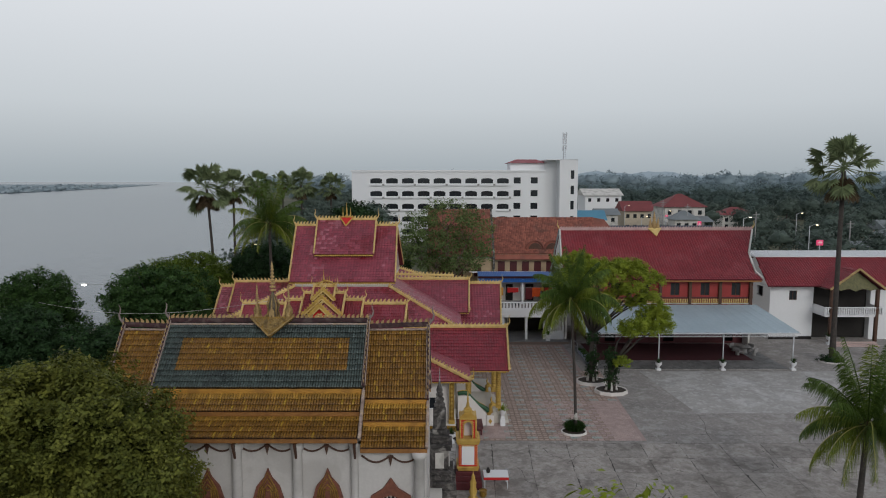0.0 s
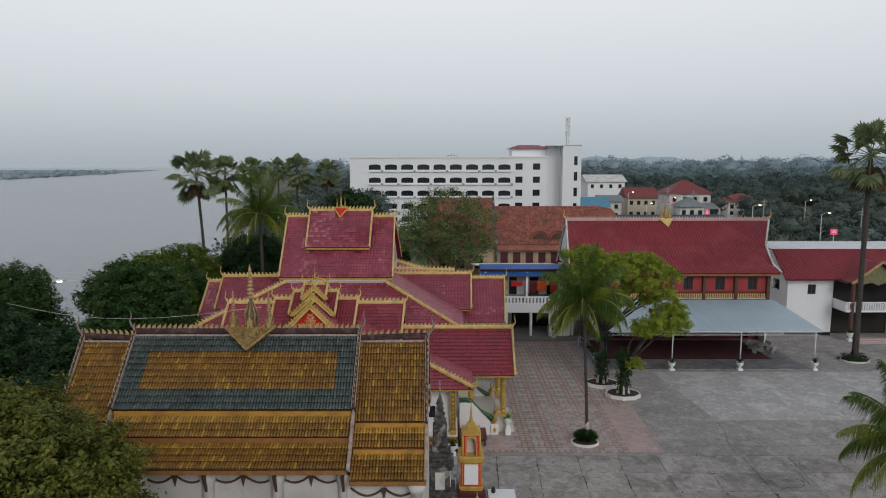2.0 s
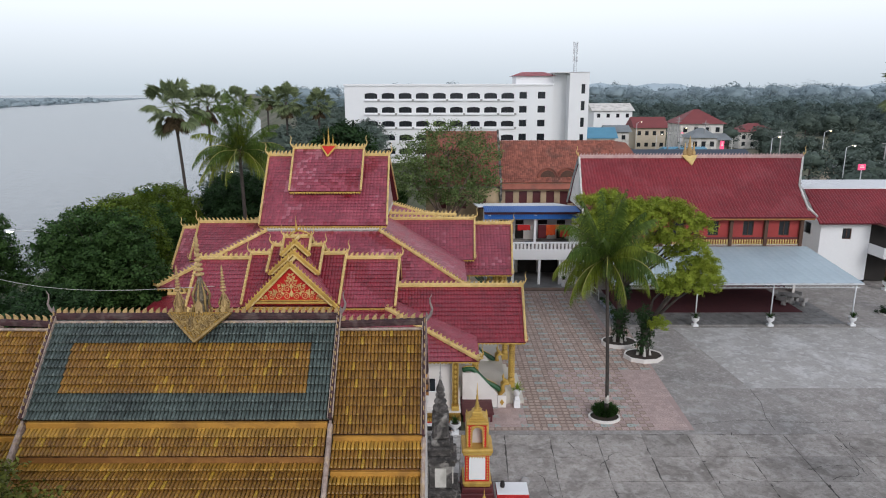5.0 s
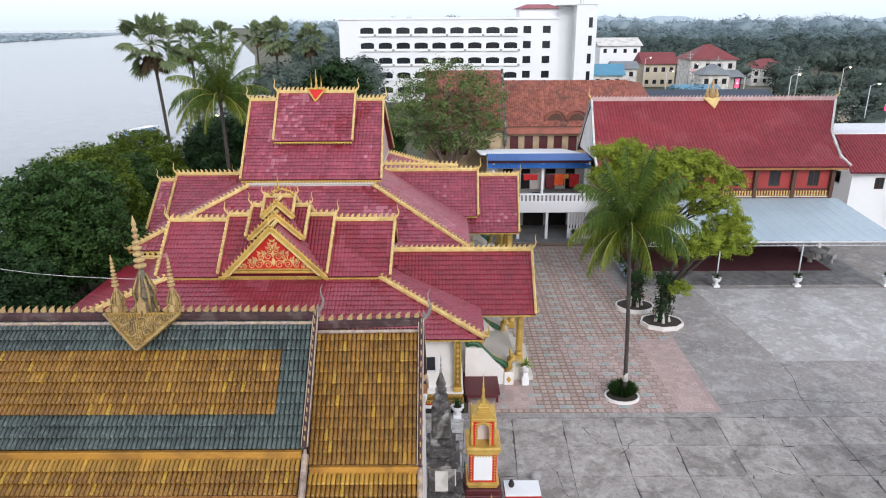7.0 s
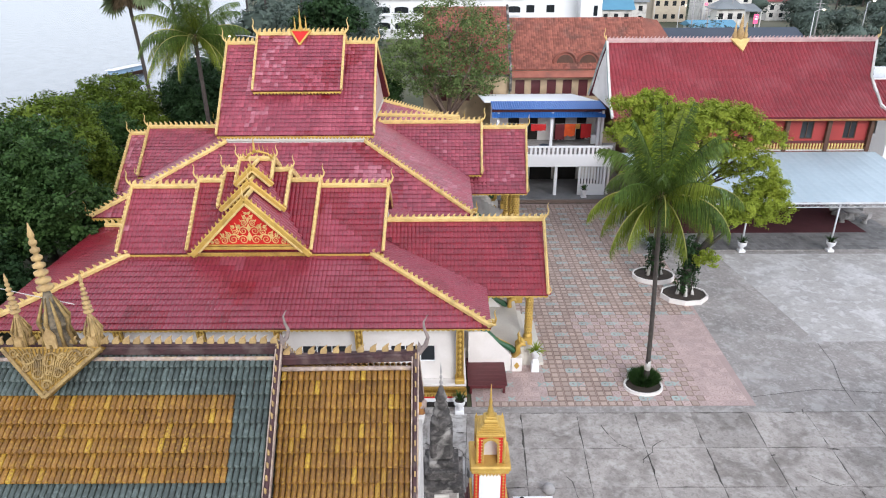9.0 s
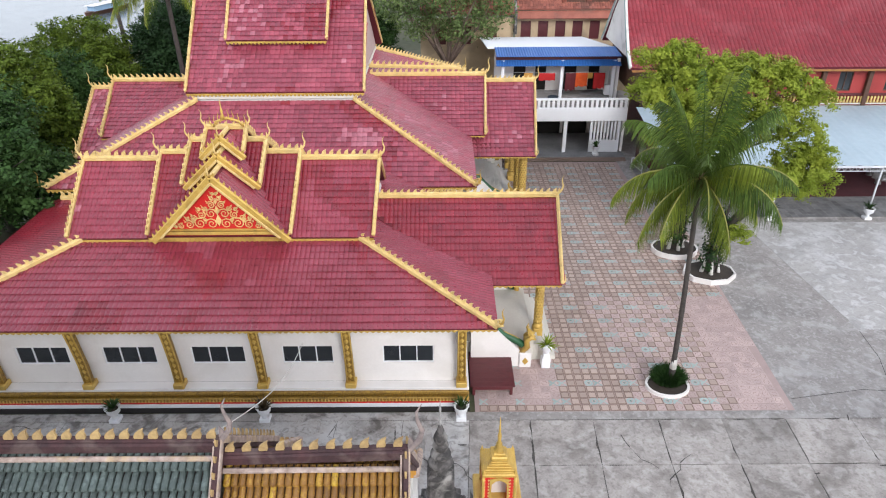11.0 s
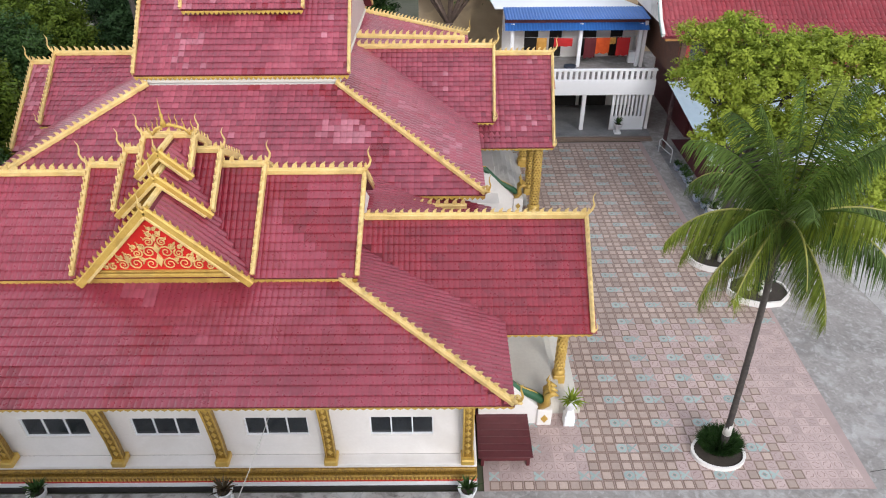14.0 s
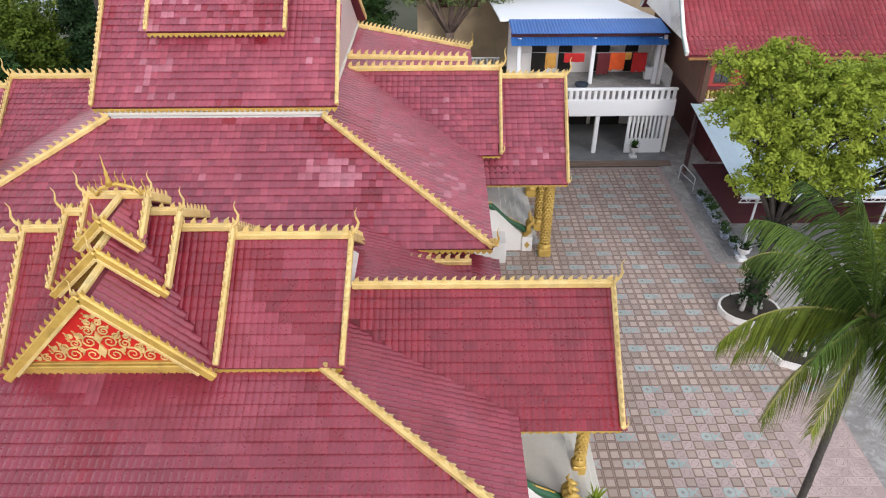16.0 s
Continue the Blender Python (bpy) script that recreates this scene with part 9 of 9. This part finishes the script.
# ---- small things in the yard ----
def spirit_shrine(at):
    s = thing("spirit_shrine", "tall red and gold spirit shrine with white panels", "shrine", at)
    part("base", Mesh().box(-0.85, 0.85, -0.85, 0.85, -0.6, -0.1, 0.03).box(-0.78, 0.78, -0.78, 0.78, -0.1, 0.25, 0.03).box(-0.72, 0.72, -0.72, 0.72, 0.25, 0.5, 0.03), M_BROWN, s)
    part("lower_moulding", Mesh().box(-0.62, 0.62, -0.62, 0.62, 0.5, 0.68, 0.04).box(-0.68, 0.68, -0.68, 0.68, 0.68, 0.78, 0.03), M_GOLD, s)
    body = part("body", Mesh().box(-0.56, 0.56, -0.56, 0.56, 0.78, 2.15, 0.01), M_SCARLET, s)
    for a in range(4):
        m = pose(0, 0, 0, 0, 0, 90 * a)
        part("panel", Mesh().box(-0.38, 0.38, -0.585, -0.56, 0.88, 2.08, 0.005, m), M_WHITE_CLEAN, body, "white plastered panel")
        me = Mesh()
        for sx in (-0.48, 0.48):
            for k in range(9):
                z = 0.9 + k * 0.14
                me.add([m @ Vector(p) for p in ((sx - 0.05, -0.565, z), (sx, -0.565, z - 0.06), (sx + 0.05, -0.565, z), (sx, -0.565, z + 0.06), (sx, -0.585, z))], [(0, 1, 4), (1, 2, 4), (2, 3, 4), (3, 0, 4)])
        for k in range(7):
            x = -0.36 + 0.12 * k
            me.add([m @ Vector(p) for p in ((x - 0.06, -0.592, 2.1), (x, -0.592, 1.98), (x + 0.06, -0.592, 2.1), (x, -0.60, 2.08))], [(0, 1, 3), (1, 2, 3), (2, 0, 3)])
        part("gilt_studs", me, M_GOLD, body, "", None, "stuff")
    part("cornice", Mesh().box(-0.66, 0.66, -0.66, 0.66, 2.15, 2.28, 0.03).box(-0.72, 0.72, -0.72, 0.72, 2.28, 2.5, 0.05), M_GOLD, s)
    up = part("upper_chamber", Mesh().box(-0.48, -0.26, -0.48, 0.48, 2.5, 3.62, 0.01).box(0.26, 0.48, -0.48, 0.48, 2.5, 3.62, 0.01).box(-0.26, 0.26, 0.0, 0.48, 2.5, 3.62).box(-0.26, 0.26, -0.48, 0.0, 3.5, 3.62), M_SCARLET, s)
    part("niche", Mesh().box(-0.26, 0.26, -0.06, 0.0, 2.5, 3.5, 0.005), M_WHITE_OLD, up, "whitewashed niche")
    part("niche_arch", Mesh().plate([(-0.3, 2.5), (-0.25, 2.5), (-0.22, 3.36), (-0.12, 3.48), (0, 3.52), (0.12, 3.48), (0.22, 3.36), (0.25, 2.5), (0.3, 2.5), (0.27, 3.56), (0, 3.62), (-0.27, 3.56)], 0.05, Matrix.Translation((0, -0.5, 0))), M_GOLD, up)
    st = Mesh()
    for sx in (-0.37, 0.37):
        for k in range(8):
            for q in (-0.06, 0.06):
                z = 2.58 + k * 0.13
                st.add([(sx + q - 0.035, -0.485, z), (sx + q, -0.485, z - 0.05), (sx + q + 0.035, -0.485, z), (sx + q, -0.485, z + 0.05), (sx + q, -0.5, z)], [(0, 1, 4), (1, 2, 4), (2, 3, 4), (3, 0, 4)])
    part("lattice_studs", st, M_GOLD_PALE, up, "", None, "stuff")
    rf = part("stepped_roof", Mesh().box(-0.52, 0.52, -0.52, 0.52, 3.62, 3.75, 0.03), M_GOLD, s)
    z, w = 3.62, 0.52
    z, w = z + 0.13, 0.48
    for k in range(5):
        part("roof_step", Mesh().box(-w, w, -w, w, z, z + 0.05, 0.02), M_GOLD, rf)
        z, w = z + 0.05, w - 0.055
    part("spire_base", Mesh().box(-0.24, 0.24, -0.24, 0.24, z, z + 0.14, 0.03), M_GOLD, rf)
    part("spire_block", Mesh().box(-0.17, 0.17, -0.17, 0.17, z + 0.14, z + 0.22, 0.02), M_GOLD, rf)
    z += 0.2
    part("spire", Mesh().lathe([(0.13, z), (0.15, z + 0.06), (0.09, z + 0.12), (0.12, z + 0.18), (0.07, z + 0.25), (0.09, z + 0.3), (0.05, z + 0.38), (0.06, z + 0.6), (0.03, z + 0.75), (0.035, z + 0.8), (0.006, z + 1.3)], 10), M_GOLD, rf)
    for sx in (-1, 1):
        for sy in (-1, 1):
            part("corner_finial", Mesh().lathe([(0.05, 3.7), (0.06, 3.76), (0.03, 3.82), (0.005, 3.92)], 7, (sx * 0.46, sy * 0.46, 0.02)), M_GOLD, rf)
            part("corner_post", Mesh().lathe([(0.06, 2.5), (0.05, 2.6), (0.06, 2.8), (0.05, 3.3), (0.06, 3.6)], 7, (sx * 0.47, sy * 0.47, 0)), M_GOLD, s)
    return s


def stone_stupa(at):
    s = thing("stone_stupa", "blackened weathered stone stupa with stepped square tiers", "stupa", at)
    tiers = [(1.15, 0, 0.45), (1.0, 0.45, 0.75), (1.1, 0.75, 0.95), (0.85, 0.95, 1.35), (0.95, 1.35, 1.55), (0.62, 1.55, 2.75), (0.78, 2.75, 2.95), (0.86, 2.95, 3.15), (0.6, 3.15, 3.45), (0.68, 3.45, 3.62), (0.5, 3.62, 3.9)]
    for w, a, b in tiers:
        part("tier", Mesh().box(-w, w, -w, w, a, b, 0.06), M_OLD_STONE, s)
    for a in range(4):
        me = Mesh().box(-0.3, 0.3, -0.68, -0.6, 1.65, 2.6, 0.02, pose(0, 0, 0, 0, 0, 90 * a))
        part("niche_panel", me, M_WHITE_OLD, s)
    sh = part("tower_shaft", Mesh().box(-0.44, 0.44, -0.44, 0.44, 3.9, 5.1, 0.1), M_OLD_STONE, s)
    prof, z = [(0.4, 5.1), (0.44, 5.15)], 5.2
    for k in range(3):
        r = 0.4 - 0.07 * k
        prof += [(r * 0.7, z), (r, z + 0.1), (r, z + 0.18), (r * 0.7, z + 0.28)]
        z += 0.3
    prof += [(0.2, z), (0.24, z + 0.12), (0.12, z + 0.4), (0.05, z + 0.6)]
    part("ringed_top", Mesh().lathe(prof, 12), M_OLD_STONE, sh)
    part("metal_tip", Mesh().lathe([(0.03, z + 0.55), (0.07, z + 0.7), (0.02, z + 0.8), (0.06, z + 0.9), (0.015, z + 1.0), (0.04, z + 1.1), (0.004, z + 1.45)], 7), M_STATUE, sh)
    return s


spirit_shrine((1.5, 38.9, 0.6))
stone_stupa((-0.2, 38.0, 0)).scale = (0.86, 0.86, 1.0)


def bench(at):
    b = thing("day_bench", "dark red painted wooden day bench", "bench", at)
    n = 8
    for i in range(n):
        y = -1.24 + 2.48 * i / n
        part("plank", Mesh().box(-0.95, 0.95, y + 0.004, y + 2.48 / n - 0.004, 0.48, 0.52, 0.006), M_BROWN, b)
    part("apron", Mesh().box(-0.85, 0.85, -1.22, -1.16, 0.32, 0.48, 0.01).box(-0.85, 0.85, 1.16, 1.22, 0.32, 0.48, 0.01).box(-0.87, -0.81, -1.16, 1.16, 0.32, 0.48, 0.01).box(0.81, 0.87, -1.16, 1.16, 0.32, 0.48, 0.01), M_BROWN, b)
    for sx in (-0.8, 0.8):
        for sy in (-1.12, 1.12):
            part("leg", Mesh().box(sx - 0.06, sx + 0.06, sy - 0.06, sy + 0.06, 0, 0.48, 0.01), M_BROWN, b)


bench((1.98, 47.84, 0))
for x in (-13.55, -7.42, 0.6):
    pot_plant((x, 45.25, 0.012), "urns along the front wall", "red" if x == -7.42 else "green", 1.05, "white urn planter with a leafy plant by the plinth")
ped = thing("urn_pedestal", "slim white pedestal urn with a palm-like plant", "plant pot", (4.5, 48.6, 0))
part("pedestal", Mesh().box(-0.2, 0.2, -0.2, 0.2, 0, 0.5, 0.03).box(-0.14, 0.14, -0.14, 0.14, 0.5, 0.75, 0.02).lathe([(0.1, 0.75), (0.2, 0.9), (0.26, 1.15), (0.28, 1.2)], 12), M_WHITE_CLEAN, ped)
me = Mesh()
rp = random.Random(9)
for i in range(60):
    a, e, ln = rp.uniform(0, 6.28), rp.uniform(0.3, 1.4), rp.uniform(0.4, 0.75)
    d = Vector((math.cos(a) * math.cos(e), math.sin(a) * math.cos(e), math.sin(e)))
    sd = Vector((-math.sin(a), math.cos(a), 0)) * 0.03
    b = Vector((0, 0, 1.15))
    me.add([b - sd, b + sd, b + d * ln * 0.6 + sd, b + d * ln - Vector((0, 0, 0.1)), b + d * ln * 0.6 - sd], [(0, 1, 2, 4), (4, 2, 3)])
part("leaves", me, M_LEAF_BRIGHT, ped, "", None, "stuff")

# offering table with white cloth and red skirt
tb = thing("offering_table", "small table with white top cloth and red skirt", "table", (3.2, 38.75, 0))
part("tabletop", Mesh().box(-0.75, 0.75, -0.5, 0.5, 0.72, 0.76, 0.01), M_WHITE_CLEAN, tb)
part("cloth_skirt", Mesh().box(-0.76, 0.76, -0.51, 0.51, 0.55, 0.72, 0.01), M_ROBE_RED, tb)
for sx in (-0.68, 0.68):
    for sy in (-0.42, 0.42):
        part("leg", Mesh().box(sx - 0.03, sx + 0.03, sy - 0.03, sy + 0.03, 0, 0.56), M_STEEL, tb)
solid("offering_jar", Mesh().lathe([(0.1, 0), (0.13, 0.1), (0.1, 0.22), (0.06, 0.26), (0.08, 0.3)], 10), M_DARK, "small dark jar on the offering table", "jar", (2.75, 38.85, 0.762))
gs = Mesh().lathe([(0.3, 0), (0.3, 0.15), (0.18, 0.25), (0.24, 0.55), (0.16, 0.8), (0.2, 1.05), (0.1, 1.3), (0.12, 1.4), (0.03, 1.6), (0.005, 1.95)], 10)
solid("gilt_figure", gs, M_GOLD, "small gilt pointed guardian figure by the shrine", "statue", (1.75, 36.9, 0))
solid("incense_pot", Mesh().lathe([(0.16, 0), (0.22, 0.12), (0.2, 0.35), (0.25, 0.4), (0.2, 0.36)], 12), M_GOLD_DARK, "gilt incense pot by the shrine", "pot", (2.35, 37.3, 0))
solid("small_boulder", Mesh().lathe([(0.2, 0), (0.27, 0.12), (0.2, 0.3), (0.06, 0.38)], 8), M_STATUE, "round grey stone by the stupa", "stone", (4.0, 40.25, 0))

# grey cement table set under the awning
ts = thing("cement_table", "round grey cement table under the awning", "table", (32.0, 69.3, 0.03))
part("tabletop", Mesh().lathe([(0.62, 0.68), (0.65, 0.72), (0.65, 0.78), (0.6, 0.8)], 18), M_STATUE, ts)
part("pedestal", Mesh().lathe([(0.42, 0), (0.36, 0.2), (0.3, 0.5), (0.4, 0.68)], 14), M_STATUE, ts)
for a in range(4):
    t = math.radians(35 + 90 * a)
    st = thing("cement_stool", "curved grey cement stool by the round table", "stool", (32.0 + 1.15 * math.cos(t), 69.3 + 1.15 * math.sin(t), 0.03), "cement stools", turn=35 + 90 * a)
    part("seat", Mesh().box(-0.28, 0.28, -0.4, 0.4, 0.38, 0.48, 0.05), M_STATUE, st)
    part("stool_foot", Mesh().lathe([(0.24, 0), (0.18, 0.2), (0.24, 0.38)], 12), M_STATUE, st)
    part("stool_back", Mesh().box(0.2, 0.3, -0.36, 0.36, 0.48, 0.85, 0.04), M_STATUE, st)

# glazed pots in a row at the terrace edge
M_CERAMIC = mat("blue_white_ceramic", (0.62, 0.66, 0.72), (0.10, 0.16, 0.32), rough=0.3, scale=7, fine=20, bump=0.02)
rp = random.Random(3)
for i in range(8):
    k = rp.uniform(0.75, 1.1)
    pt = thing("glazed_pot", "blue and white glazed pot with a small plant", "plant pot", (14.66 + rp.uniform(-0.12, 0.2), 63.5 + i * 0.78, 0.031), "glazed pots")
    part("pot_body", Mesh().lathe([(0.16 * k, 0), (0.27 * k, 0.18 * k), (0.26 * k, 0.34 * k), (0.3 * k, 0.4 * k), (0.25 * k, 0.38 * k)], 12), M_CERAMIC, pt)
    gf = np.random.default_rng(i)
    part("foliage", leaf_field(gf, crown_clumps(gf, [(0, 0, 0.55 * k, 0.25 * k, 0.25 * k, 0.22 * k)], 600), 5, 0.14, 0.05), M_LEAF_MID, pt, "", None, "stuff")

# low steel rail between the white house and the long hall
gate = thing("low_rail", "low bent grey steel rail beside the house", "rail", (14.1, 71.6, 0.03))
part("rail_bar", Mesh().tube([(0.0, 0.0, 0), (0.0, 0.0, 0.85), (0.12, 0.0, 0.95), (0.3, -1.5, 0.95), (0.35, -1.6, 0.85), (0.35, -1.6, 0)], [0.035] * 6, 6), M_STEEL, gate)
part("rail_bar", Mesh().tube([(0.0, 0.0, 0.5), (0.35, -1.6, 0.5)], [0.025] * 2, 6), M_STEEL, gate)

# compound wall behind the larger hall
cw = thing("compound_wall", "white plastered compound wall with a slatted top", "wall", (0, 83.5, 0), kind="structure")
part("wall_body", Mesh().box(-8, 4.0, -0.12, 0.12, 0, 2.6, 0.02), M_WHITE, cw)
sl = Mesh().box(0, 0.09, -0.06, 0.06, 2.6, 3.5, 0.01).data("slat")
for i in range(48):
    part("slat", sl, M_WHITE_CLEAN, cw, "", Matrix.Translation((-7.95 + i * 0.25, 0, 0)))
part("coping", Mesh().box(-8, 4.0, -0.1, 0.1, 3.5, 3.6, 0.02), M_WHITE, cw)

# slack cable from the old roof to the front wall
pts = []
for i in range(15):
    f = i / 14
    pts.append((-3.75 - 2.0 * f, 32.7 + 13.6 * f, 11.7 - 8.6 * f - 0.5 * math.sin(math.pi * f)))
solid("cable", Mesh().tube(pts, [0.012] * 15, 5), M_WHITE_OLD, "slack pale cable from the old roof to the wall", "cable")
cb = Mesh().tube([(-8.0 - 22 * f / 10, 32.7 + 16 * f / 10, 12.6 - 3.2 * f / 10 - 0.8 * math.sin(math.pi * f / 10)) for f in range(11)], [0.010] * 11, 5)
solid("cable", cb, M_WHITE_OLD, "thin cable from the old roof into the trees", "cable")

# a moored river boat with a blue roof
M_BOAT_BLUE = mat("faded_blue_boat_paint", (0.28, 0.42, 0.58), (0.24, 0.37, 0.52), rough=0.6, scale=1.0)
boat = thing("river_boat", "river boat with blue cabin walls and pale roof at the bank", "boat", (-78.5, 188.5, -7.9), turn=72)
boat.scale = (0.72, 0.9, 0.72)
hull = []
for x, w in ((-9, 0.5), (-7, 1.4), (0, 1.7), (7, 1.4), (9.5, 0.3)):
    hull += [(x, -w, 1.1), (x, -w * 0.6, -0.3), (x, w * 0.6, -0.3), (x, w, 1.1)]
part("hull", Mesh().add(hull, [(4 * i + j, 4 * i + 4 + j, 4 * i + 5 + j, 4 * i + 1 + j) for i in range(4) for j in range(3)] + [(0, 1, 2, 3), (19, 18, 17, 16)] + [(4 * i + 3, 4 * i + 7, 4 * i + 4, 4 * i) for i in range(4)]), M_WOOD, boat)
part("cabin", Mesh().box(-6.5, 6.5, -1.25, 1.25, 1.05, 2.6, 0.05), M_BOAT_BLUE, boat)
part("boat_roof", Mesh().box(-7.2, 7.2, -1.55, 1.55, 2.6, 2.75, 0.05), M_WHITE_CLEAN, boat)
